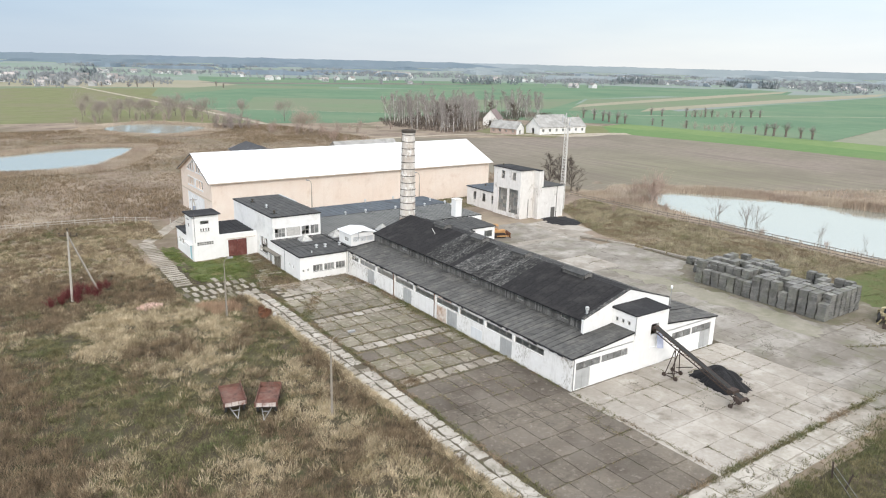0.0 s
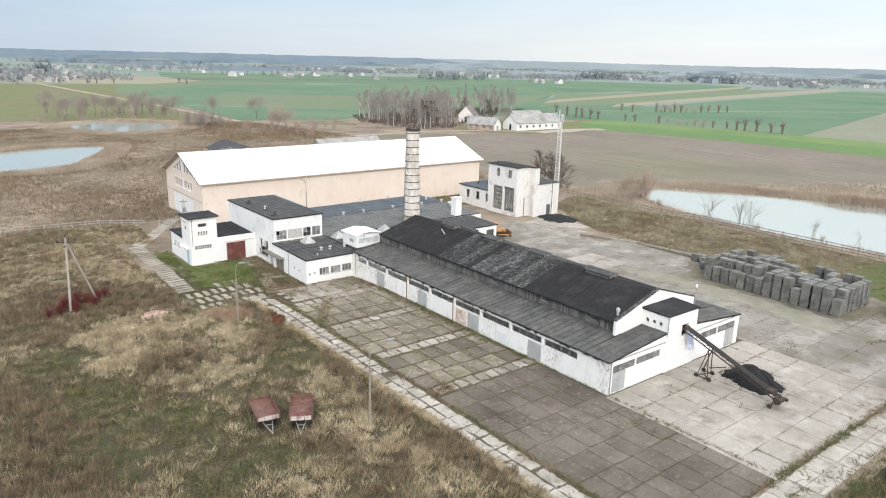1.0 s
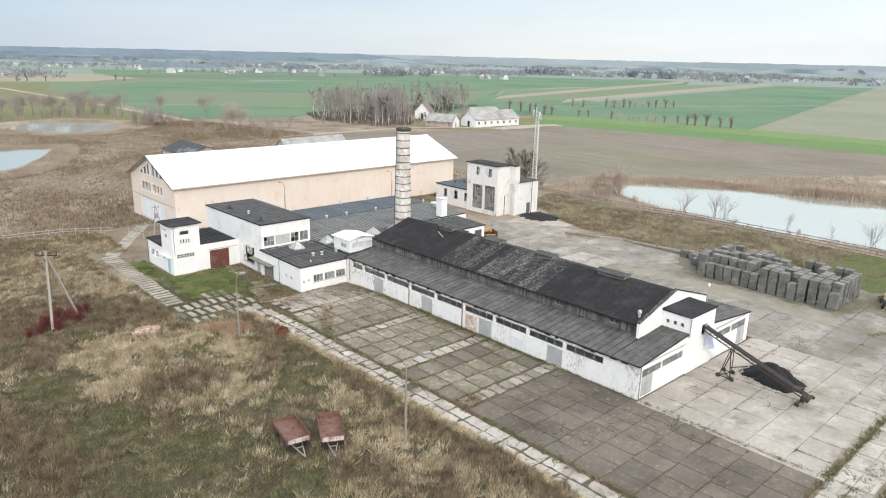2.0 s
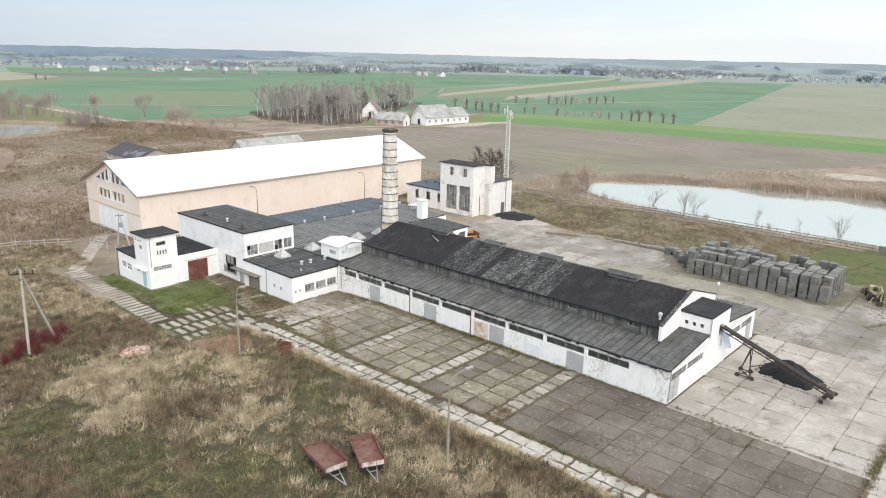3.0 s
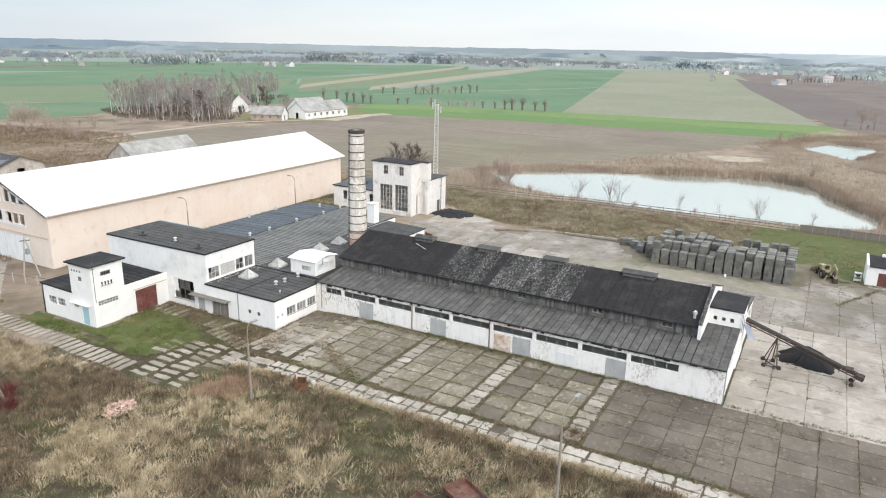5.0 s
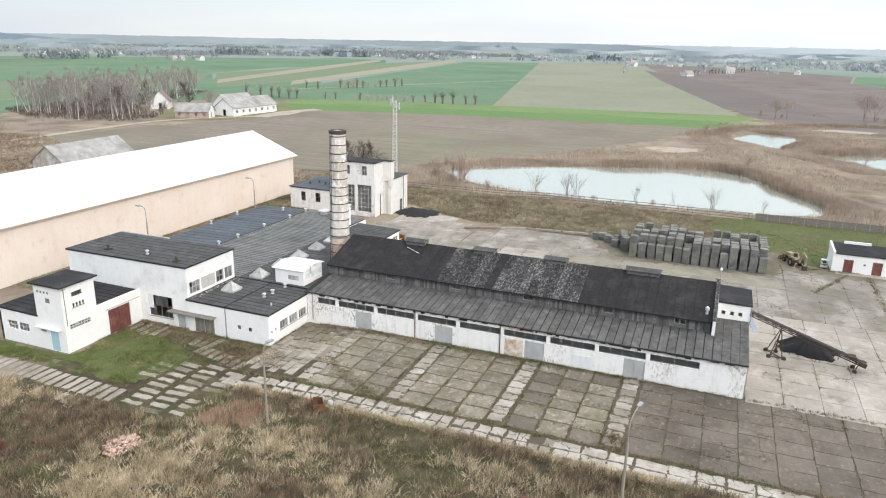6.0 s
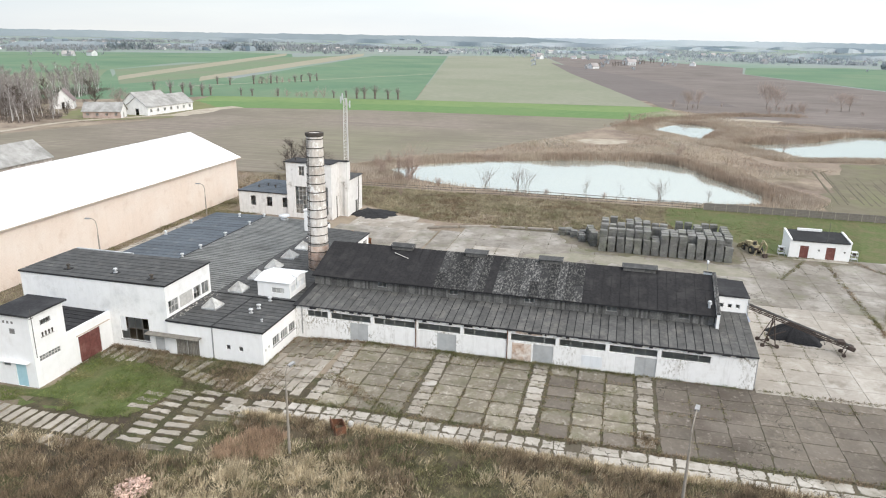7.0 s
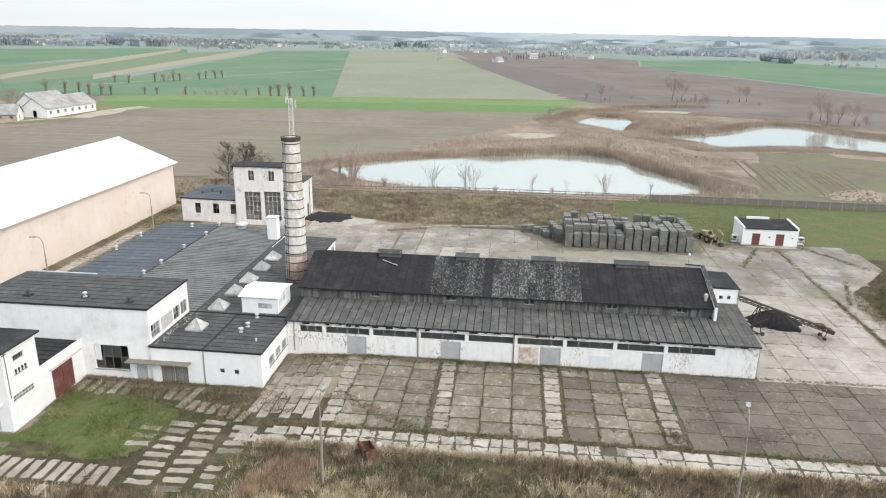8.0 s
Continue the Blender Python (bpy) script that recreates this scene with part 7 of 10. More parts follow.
def trailer(place, turn, sides, label):
    t = thing("farm_trailer", place, label, "trailer", "trailers in the meadow", turn)
    L, W, z = 4.5, 2.25, 1.02
    q = Shape()
    q.box(-W / 2, -L / 2, z, W / 2, L / 2, z + 0.07)
    part("bed", q, TRAILER_RED, t, "faded red sheet bed with worn patches")
    for sx, h in ((-1, sides[0]), (1, sides[1])):
        q = Shape()
        q.box(sx * W / 2 - 0.03, -L / 2, z + 0.072, sx * W / 2 + 0.03, L / 2, z + h)
        for k in range(4):
            y = -L / 2 + 0.1 + (L - 0.2) * k / 3
            q.box(sx * W / 2 - 0.06, y - 0.05, z - 0.1, sx * W / 2 + 0.06, y + 0.05, z + h + 0.03)
        part("side_board", q, TRAILER_RED, t)
    q = Shape()
    q.box(-W / 2 + 0.035, L / 2 - 0.05, z + 0.072, W / 2 - 0.035, L / 2, z + sides[2])
    part("tail_board", q, TRAILER_RED, t)
    q = Shape()
    q.box(-W / 2 + 0.035, -L / 2, z + 0.072, W / 2 - 0.035, -L / 2 + 0.05, z + 0.42)
    front = part("front_board", q, TRAILER_RED, t)
    for k in range(3):
        q = Shape()
        a = -W / 2 + 0.08 + k * (W - 0.16) / 3
        q.box(a + 0.03, -L / 2 - 0.03, z - 0.05, a + (W - 0.16) / 3 - 0.03, -L / 2 - 0.004, z + 0.40)
        part("panel", q, WORN_PANEL, front, "pale worn panel with rust showing through")
    q = Shape()
    for sx in (-0.45, 0.45):
        q.box(sx - 0.06, -L / 2 + 0.1, z - 0.26, sx + 0.06, L / 2 - 0.1, z - 0.004)
    for y in (-L / 2 + 0.3, 0, L / 2 - 0.3):
        q.box(-W / 2 + 0.1, y - 0.06, z - 0.14, W / 2 - 0.1, y + 0.06, z - 0.01)
    part("chassis", q, RUST_DARK, t)
    for y in (-L / 2 + 0.8, L / 2 - 0.8):
        q = Shape()
        q.tube((-0.85, y, 0.45), (0.85, y, 0.45), 0.06, 0.06, 8)
        q.box(-0.5, y - 0.2, 0.45, 0.5, y + 0.2, z - 0.26)
        part("axle", q, RUST_DARK, t)
        for sx in (-0.92, 0.92):
            q = Shape()
            q.tube((sx - 0.12, y, 0.45), (sx + 0.12, y, 0.45), 0.45, 0.45, 18)
            w = part("wheel", q, RUBBER, t)
            q = Shape()
            q.tube((sx - 0.13, y, 0.45), (sx + 0.13, y, 0.45), 0.22, 0.22, 12)
            part("rim", q, RUST, w)
    q = Shape()
    q.beam((-0.5, -L / 2 + 0.6, 0.55), (0, -L / 2 - 1.7, 0.35), 0.08)
    q.beam((0.5, -L / 2 + 0.6, 0.55), (0, -L / 2 - 1.7, 0.35), 0.08)
    q.beam((-0.4, -L / 2 - 0.1, 0.5), (0.4, -L / 2 - 0.1, 0.5), 0.07)
    part("drawbar", q, FLASHING, t, "grey A-shaped drawbar")
    return t


trailer((21.15, 68.1, 0), -11, (0.40, 0.62, 0.34), "rusty red flatbed farm trailer in the dry grass")
trailer((24.35, 66.0, 0), -28, (0.42, 0.50, 0.62), "rusty red farm trailer with sides up in the dry grass")


def wheel(parent, x, y, r, w, rim):
    q = Shape()
    q.tube((x - w / 2, y, r), (x + w / 2, y, r), r, r, 20)
    k = part("wheel", q, RUBBER, parent)
    q = Shape()
    q.tube((x - w / 2 - 0.02, y, r), (x + w / 2 + 0.02, y, r), r * 0.5, r * 0.5, 14)
    part("rim", q, rim, k)


def backhoe(place, turn):
    t = thing("backhoe", place, "faded yellow backhoe loader with folded arm", "excavator", turn=turn)
    q = Shape()
    q.box(-0.45, -1.9, 0.7, 0.45, 2.2, 1.15)
    part("chassis", q, RUST_DARK, t)
    q = Shape()
    q.hexa([(-0.5, 0.5, 1.15), (0.5, 0.5, 1.15), (0.45, 2.3, 1.15), (-0.45, 2.3, 1.15), (-0.5, 0.5, 1.9), (0.5, 0.5, 1.9), (0.42, 2.2, 1.75), (-0.42, 2.2, 1.75)])
    part("bonnet", q, YELLOW, t, "faded yellow engine cover")
    q = Shape()
    q.box(-0.8, -1.1, 1.1, 0.8, 0.5, 1.55)
    q.box(-0.7, -0.2, 1.55, 0.7, 0.45, 2.1)
    part("platform", q, YELLOW, t)
    q = Shape()
    q.box(-0.3, -0.85, 1.56, 0.3, -0.35, 1.68)
    q.box(-0.3, -0.42, 1.68, 0.3, -0.32, 2.15)
    part("driver_seat", q, RUBBER, t, "torn black driver's seat")
    for x in (-0.85, 0.85):
        wheel(t, x, -0.9, 0.72, 0.42, YELLOW)
        wheel(t, x * 0.95, 1.7, 0.45, 0.3, YELLOW)
    q = Shape()
    for x in (-0.62, 0.62):
        q.beam((x, 0.6, 1.6), (x, 2.5, 1.25), 0.12, 0.2)
        q.beam((x, 2.5, 1.25), (x, 3.0, 0.6), 0.12, 0.18)
    part("loader_arm", q, YELLOW, t)
    q = Shape()
    q.hexa([(-1.1, 2.9, 0.1), (1.1, 2.9, 0.1), (1.1, 3.7, 0.1), (-1.1, 3.7, 0.1), (-1.1, 2.9, 0.9), (1.1, 2.9, 0.9), (1.1, 3.0, 0.95), (-1.1, 3.0, 0.95)])
    part("bucket", q, YELLOW, t)
    q = Shape()
    q.beam((0, -1.9, 1.0), (0.1, -2.7, 3.0), 0.22, 0.3)
    q.beam((0.1, -2.7, 3.0), (0.15, -3.9, 2.3), 0.2, 0.26)
    q.beam((0.15, -3.9, 2.3), (0.15, -3.7, 0.8), 0.18, 0.2)
    part("digger_arm", q, YELLOW, t, "folded yellow digger arm")
    q = Shape()
    q.hexa([(-0.25, -4.0, 0.1), (0.5, -4.0, 0.1), (0.5, -3.3, 0.25), (-0.25, -3.3, 0.25), (-0.25, -3.9, 0.85), (0.5, -3.9, 0.85), (0.5, -3.5, 0.8), (-0.25, -3.5, 0.8)])
    part("digger_bucket", q, RUST_DARK, t)
    q = Shape()
    for x in (-0.9, 0.9):
        q.beam((x * 0.5, -1.9, 0.9), (x, -2.1, 0.1), 0.14)
        q.box(x - 0.2, -2.3, 0.0, x + 0.2, -1.9, 0.1)
    part("stabiliser", q, YELLOW, t)


backhoe((111.3, 42.0, 0.02), -68)


def bulldozer(place, turn):
    t = thing("bulldozer", place, "faded orange crawler bulldozer", "bulldozer", turn=turn)
    for x in (-0.9, 0.9):
        q = Shape()
        n = 16
        for k in range(n):
            a0, a1 = 2 * math.pi * k / n, 2 * math.pi * (k + 1) / n
            f = lambda a: (x, (1.3 if math.cos(a) > 0 else -1.3) + 0.45 * math.cos(a), 0.47 + 0.45 * math.sin(a))
            q.beam(f(a0), f(a1), 0.46, 0.06, (1, 0, 0))
        q.box(x - 0.22, -1.3, 0.04, x + 0.22, 1.3, 0.12)
        q.box(x - 0.22, -1.3, 0.84, x + 0.22, 1.3, 0.9)
        q.box(x - 0.15, -1.4, 0.25, x + 0.15, 1.4, 0.7)
        part("track", q, RUST_DARK, t)
    q = Shape()
    q.hexa([(-0.6, -1.4, 0.6), (0.6, -1.4, 0.6), (0.5, 1.9, 0.6), (-0.5, 1.9, 0.6), (-0.6, -1.4, 1.3), (0.6, -1.4, 1.3), (0.48, 1.85, 1.65), (-0.48, 1.85, 1.65)])
    part("body", q, ORANGE, t, "orange engine body")
    q = Shape()
    for x in (-0.65, 0.65):
        for y in (-1.3, 0.1):
            q.beam((x, y, 1.2), (x, y, 2.65), 0.12)
    q.box(-0.75, -1.4, 1.2, 0.75, 0.2, 1.75)
    q.box(-0.8, -1.5, 2.65, 0.8, 0.3, 2.78)
    part("cab", q, ORANGE, t)
    q = Shape()
    for x in (-1.25, 1.25):
        q.beam((x, -0.2, 0.5), (x, 2.5, 0.45), 0.14, 0.2)
    part("push_arm", q, ORANGE, t)
    q = Shape()
    n = 5
    for k in range(n):
        z0, z1 = 0.05 + 1.1 * k / n, 0.05 + 1.1 * (k + 1) / n
        c = lambda z: 2.55 + 0.35 * abs(z - 0.6)
        q.hexa([(-1.7, c(z0), z0), (1.7, c(z0), z0), (1.7, c(z0) + 0.08, z0), (-1.7, c(z0) + 0.08, z0), (-1.7, c(z1), z1), (1.7, c(z1), z1), (1.7, c(z1) + 0.08, z1), (-1.7, c(z1) + 0.08, z1)])
    part("blade", q, RUST, t, "rusty dozer blade")


bulldozer((94.6, 113.6, NORTH + 0.08), -112)


# stacks of grey bricks, each column its own thing of packs
PACKS = []
for v in range(5):
    rng = random.Random(90 + v)
    s = Shape()
    z, W, rings = 0.0, 1.36, []
    for k in range(7):
        h = 0.185
        ox, oy, g = rng.uniform(-0.05, 0.05), rng.uniform(-0.05, 0.05), rng.uniform(0, 0.08)
        for zz, inset in ((z + 0.002, g + 0.025), (z + 0.012, g), (z + h - 0.012, g), (z + h - 0.001, g + 0.025)):
            w = W / 2 - inset
            rings.append([(ox - w, oy - w, zz), (ox + w, oy - w, zz), (ox + w, oy + w, zz), (ox - w, oy + w, zz)])
        z += h
    n = len(rings)
    s.add([p for r in rings for p in r], [(3, 2, 1, 0), (4 * n - 4, 4 * n - 3, 4 * n - 2, 4 * n - 1)] + [(4 * i + j, 4 * i + (j + 1) % 4, 4 * i + 4 + (j + 1) % 4, 4 * i + 4 + j) for i in range(n - 1) for j in range(4)])
    PACKS.append(s.mesh("brick_pack", STACK_BRICK))


def brick_column(x, y, packs, seed, group="stacks of grey bricks"):
    rng = random.Random(seed)
    t = thing("brick_stack", (x, y, 0.06), "column of grey bricks stacked on the yard", "brick stack", group, rng.uniform(-3, 3))
    q = Shape()
    for k in (-0.42, 0, 0.42):
        q.box(-0.64, k - 0.05, -0.06, 0.64, k + 0.05, 0.06)
    part("pallet", q, BOARD, t)
    z = 0.065
    for k in range(packs):
        part("brick_pack", PACKS[rng.randrange(5)], STACK_BRICK, t, at=pose(rng.uniform(-0.03, 0.03), rng.uniform(-0.03, 0.03), z, 0, 0, rng.choice((0, 90, 180, 270)) + rng.uniform(-2, 2)))
        z += 1.305


rng = random.Random(17)
for i in range(8):
    for j in range(15):
        if rng.random() < (0.08 if i else 0.0) or (i > 5 and rng.random() < 0.2):
            continue
        n = 3 if rng.random() < (0.6 if i else 0.75) else 2
        brick_column(103.3 + i * 1.52 + rng.uniform(-0.12, 0.12) + 0.05 * j, 47.4 + j * 1.53 + rng.uniform(-0.07, 0.07), n, i * 31 + j)
for k, (x, y) in enumerate(((106.5, 70.6), (108.0, 71.0), (109.6, 71.3), (111.0, 71.6), (108.9, 72.8), (110.4, 73.1), (112.1, 72.9), (111.6, 74.6), (113.0, 75.6), (112.6, 77.0))):
    brick_column(x, y, 2 if k < 4 else 1, 400 + k)

# a pile of broken bricks, and a rusty box
def brick_pile(place):
    s, rng = Shape(), random.Random(6)
    for k in range(150):
        a, r = rng.uniform(0, 6.28), 1.5 * math.sqrt(rng.random())
        x, y = r * math.cos(a) * 1.25, r * math.sin(a)
        z = 0.65 * max(0, 1 - r / 1.7) * rng.uniform(0.5, 1.0)
        m = pose(x, y, z + 0.02, rng.uniform(-40, 40), rng.uniform(-40, 40), rng.uniform(0, 180))
        l, w, h = 0.15 * rng.uniform(0.7, 1.3), 0.09, 0.06
        s.hexa([m @ Vector((i * l, j * w, kk * h)) for kk in (-1, 1) for i, j in ((-1, -1), (1, -1), (1, 1), (-1, 1))])
    single("brick_pile", s, RED_BRICK, "heap of broken reddish bricks in the grass", "brick pile", place=place, kind="stuff")


brick_pile((21.2, 105.5, -0.42))


def rusty_bin(place):
    t = thing("rusty_bin", place, "tipped-over rusty red steel bin", "bin", turn=35)
    q = Shape()
    for p in ([(-0.8, -0.5), (0.8, -0.5)], [(0.8, -0.5), (0.9, 0.5)], [(0.9, 0.5), (-0.9, 0.5)], [(-0.9, 0.5), (-0.8, -0.5)]):
        (x0, y0), (x1, y1) = p
        q.beam((x0, y0, 0.5), (x1, y1, 0.6), 0.05, 0.8)
    q.box(-0.8, -0.45, 0.08, 0.8, 0.45, 0.13)
    part("body", q, RUST, t)
    q = Shape()
    for x in (-0.6, 0.6):
        q.beam((x, 0.55, 0.0), (x, 0.7, 1.5), 0.07)
    q.beam((-0.6, 0.7, 1.45), (0.6, 0.7, 1.45), 0.07)
    q.hexa([(-0.62, 0.72, 0.9), (0.62, 0.72, 0.9), (0.62, 0.77, 0.9), (-0.62, 0.77, 0.9), (-0.62, 0.72, 1.4), (0.5, 0.72, 1.3), (0.5, 0.77, 1.3), (-0.62, 0.77, 1.4)])
    part("lid", q, RUST, t)


rusty_bin((33.9, 91.7, 0))
s = Shape()
s.lathe([(0.28, 0), (0.30, 0.45), (0.22, 0.62), (0.05, 0.66)], 10)
single("white_canister", s, FRAME, "small dirty white canister standing in the weeds", "canister", place=(35.0, 90.9, 0))

# beams lying along the yard's edge
for k, (xa, ya, xb, yb) in enumerate(((110.6, 104, 111.9, 98), (112.0, 97.5, 113.6, 91.5), (114.0, 89.5, 114.6, 84.5), (114.6, 84.0, 115.1, 79.0))):
    q = Shape()
    q.beam((xa, ya, 0.22 + ground_z(xa, ya)), (xb, yb, 0.22 + ground_z(xb, yb)), 0.42, 0.36)
    single("concrete_beam", q, CONCRETE, "long pale concrete beam lying on the yard's edge", "beam", "beams along the yard")


# ---- poles, lamps, fences ----
def street_lamp(place, toward, height=8.2, arm=1.8):
    t = thing("street_lamp", place, "weathered concrete street lamp with a curved steel arm", "street lamp", "street lamps")
    q = Shape()
    q.tube((0, 0, -0.3), (0, 0, height * 0.78), 0.15, 0.10, 8)
    part("post", q, LAMP_POST, t, "weathered concrete post")
    d = Vector((*toward, 0)).normalized()
    q = Shape()
    pts = [Vector((0, 0, height * 0.7)), Vector((0, 0, height * 0.94)), d * (arm * 0.15) + Vector((0, 0, height)), d * (arm * 0.5) + Vector((0, 0, height + 0.35)), d * arm + Vector((0, 0, height + 0.5))]
    for a, b in zip(pts, pts[1:]):
        q.tube(a, b, 0.06, 0.05, 7)
    part("arm", q, LAMP_POST, t)
    q = Shape()
    e0 = d * arm + Vector((0, 0, height + 0.47))
    q.beam(e0, e0 + d * 0.75 + Vector((0, 0, 0.05)), 0.34, 0.18)
    part("lamp_head", q, FLASHING, t)


street_lamp((29.0, 60.2, 0), (0.97, -0.22), 8.7)
street_lamp((29.3, 94.7, 0), (0.97, -0.22), 8.2, 0.5)
street_lamp((65.4, 144.3, NORTH), (-0.4, 0.9), 9.6, 0.8)
street_lamp((94.3, 144.0, NORTH), (-0.4, 0.9), 9.4, 0.8)


def utility_pole():
    t = thing("utility_pole", (11.9, 113.6, 0), "concrete power pole with a leaning strut and crossarm", "power pole")
    q = Shape()
    q.tube((0, 0, -0.3), (0.5, 0.6, 10.4), 0.19, 0.13, 8)
    part("pole", q, POST, t, "pale concrete pole")
    q = Shape()
    q.tube((4.2, 3.5, -0.3), (0.55, 0.7, 9.7), 0.16, 0.12, 8)
    part("strut", q, POST, t)
    q = Shape()
    q.beam((-0.6, 1.3, 9.75), (1.7, -0.1, 9.75), 0.12)
    q.beam((0.1, 0.0, 9.2), (1.0, 1.3, 9.2), 0.10)
    part("crossarm", q, RUST_DARK, t)
    for k in range(4):
        q = Shape()
        f = k / 3
        q.lathe([(0.05, 9.81), (0.05, 10.0), (0.10, 10.02), (0.10, 10.16), (0.05, 10.22)], 8, (-0.55 + 2.15 * f, 1.25 - 1.3 * f))
        part("insulator", q, SOOT, t)
    q = Shape()
    q.lathe([(0.05, 10.4), (0.05, 10.7), (0.11, 10.72), (0.11, 10.9), (0.04, 10.95)], 8, (0.5, 0.6))
    part("insulator", q, SOOT, t)


utility_pole()


def small_pole():
    t = thing("utility_pole", (42.2, 155.4, NORTH), "grey A-frame pole by the warehouse gate", "power pole")
    q = Shape()
    q.tube((-0.55, 0.7, -0.2), (-0.1, 0, 6.4), 0.13, 0.1, 8)
    q.tube((0.75, -1.7, -0.2), (-0.05, -0.05, 6.2), 0.13, 0.1, 8)
    part("legs", q, POST, t)
    q = Shape()
    q.beam((-0.7, 0.3, 5.9), (0.6, -0.4, 5.9), 0.12)
    part("crossarm", q, RUST_DARK, t)
    q = Shape()
    q.box(-0.35, -0.65, 3.7, 0.2, -0.2, 4.6)
    part("switch_box", q, surf("blue_grey_box", (0.22, 0.25, 0.30), (0.28, 0.31, 0.36), 2.0, 0.6, 0.1), t)


small_pole()


def post_fence(name, line, step, height, board_zs, label, post_mat, board_mat, board_h, group, post_w=0.14):
    t = thing(name, (0, 0, 0), label, "fence", group)
    for (xa, ya), (xb, yb) in zip(line, line[1:]):
        L = math.hypot(xb - xa, yb - ya)
        n = max(1, round(L / step))
        for k in range(n):
            x, y = xa + (xb - xa) * k / n, ya + (yb - ya) * k / n
            x2, y2 = xa + (xb - xa) * (k + 1) / n, ya + (yb - ya) * (k + 1) / n
            z, z2 = ground_z(x, y), ground_z(x2, y2)
            q = Shape()
            q.box(x - post_w / 2, y - post_w / 2, z - 0.3, x + post_w / 2, y + post_w / 2, z + height + random.uniform(-0.06, 0.08))
            part("post", q, post_mat, t)
            for zb in board_zs:
                q = Shape()
                q.beam((x, y, z + zb + random.uniform(-0.02, 0.02)), (x2, y2, z2 + zb + random.uniform(-0.02, 0.02)), 0.05, board_h)
                part("rail", q, board_mat, t)


FENCE_BOARD = surf("grey_fence_boards", (0.165, 0.148, 0.13), (0.235, 0.213, 0.19), 3.0, 0.95, 0.2, streak=(0.16, 0.14, 0.12), streak_amount=0.5)
post_fence("east_fence", [(143.4, 140), (144.3, 104), (144.2, 67), (143.8, 48)], 3.0, 1.75, (0.35, 0.95, 1.5), "weathered post-and-rail fence along the pond", LAMP_POST, FENCE_BOARD, 0.13, "fences", 0.14)
post_fence("east_fence", [(143.8, 47.5), (143.5, 28), (142.6, -6), (141, -40)], 2.6, 1.6, (0.22, 0.55, 0.88, 1.21, 1.5), "close-boarded grey fence behind the hut", LAMP_POST, FENCE_BOARD, 0.30, "fences")
post_fence("north_fence", [(-30, 174), (9.7, 170), (27.7, 167.8), (36.0, 163.0)], 2.6, 1.25, (0.5, 1.0), "grey concrete post-and-rail fence across the meadow", POST, POST, 0.12, "fences", 0.16)
post_fence("gate_posts", [(37.8, 159.0), (40.6, 147.5)], 2.2, 1.5, (1.2,), "row of grey posts by the warehouse", POST, BOARD, 0.08, "fences", 0.16)
post_fence("east_fence", [(126.8, 131.5), (143.4, 140)], 3.2, 1.8, (0.3, 1.6), "thin steel fence beside the boiler house", FRAME_DARK, FRAME_DARK, 0.05, "fences", 0.08)

# old wire fence at the south edge of the meadow
t = thing("wire_fence", (61.2, 23.6, 0), "leaning dark posts of an old wire fence in the grass", "fence", "fences")
for (x, y), lean in (((0, 0), 0.35), ((1.1, 1.6), -0.1), ((-3.4, -3.0), 0.1)):
    q = Shape()
    q.beam((x, y, -0.3), (x + lean, y - lean, 1.7), 0.11)
    part("post", q, RUST_DARK, t)
for z in (0.7, 1.4):
    q = Shape()
    q.beam((-3.35, -3.05, z), (1.05, 1.6, z), 0.03)
    part("wire", q, CABLE, t)

# racks beside the hut
for y in (37.2, 25.2):
    t = thing("steel_rack", (111.2, y, 0.02), "small grey steel rack against the hut", "rack", "racks beside the hut")
    q = Shape()
    for a, b in ((-0.5, -0.5), (0.5, -0.5), (0.5, 0.5), (-0.5, 0.5)):
        q.beam((a, b, 0), (a, b, 1.6), 0.07)
    part("frame_posts", q, ZINC, t)
    for z in (0.3, 0.95, 1.55):
        q = Shape()
        q.box(-0.55, -0.55, z, 0.55, 0.55, z + 0.05)
        part("shelf", q, ZINC, t)
    q = Shape()
    q.tube((0, -0.25, 1.05), (0, 0.25, 1.05), 0.3, 0.3, 12)
    part("drum", q, RUST_DARK, t)

heap("brush_heap", (157, -6, 0), 4.5, 9.5, 2.0, surf("pale_brushwood", (0.27, 0.225, 0.165), (0.43, 0.37, 0.285), 3.5, 1.0, 0.9, depth=0.3, patch=[((0.13, 0.105, 0.075), 1.3, 0.54)], patch_soft=0.06), "long pale heap of brushwood beyond the fence", "heap", 12)

# ---- growth ----
def vnoise(x, y, scale, seed):
    """Smooth noise between 0 and 1."""
    r = np.random.RandomState(seed).rand(257, 257)
    u, v = np.asarray(x) * scale + 1000.3, np.asarray(y) * scale + 1000.7
    i, j = np.floor(u).astype(int), np.floor(v).astype(int)
    a, b = u - i, v - j
    a, b = a * a * (3 - 2 * a), b * b * (3 - 2 * b)
    i, j = i % 256, j % 256
    return (r[i, j] * (1 - a) + r[i + 1, j] * a) * (1 - b) + (r[i, j + 1] * (1 - a) + r[i + 1, j + 1] * a) * b


def ground_zs(x, y):
    return NORTH * smooth_step(94, 107, y) * (1 - smooth_step(215, 260, y)) * (1 - smooth_step(128, 145, x)) - 0.06


def scatter(outline, count, seed, avoid=()):
    r = np.random.RandomState(seed)
    xs, ys = [p[0] for p in outline], [p[1] for p in outline]
    x, y = r.uniform(min(xs), max(xs), count), r.uniform(min(ys), max(ys), count)
    ok = inside(x, y, outline)
    for a in avoid:
        ok &= ~inside(x, y, a)
    return x[ok], y[ok]


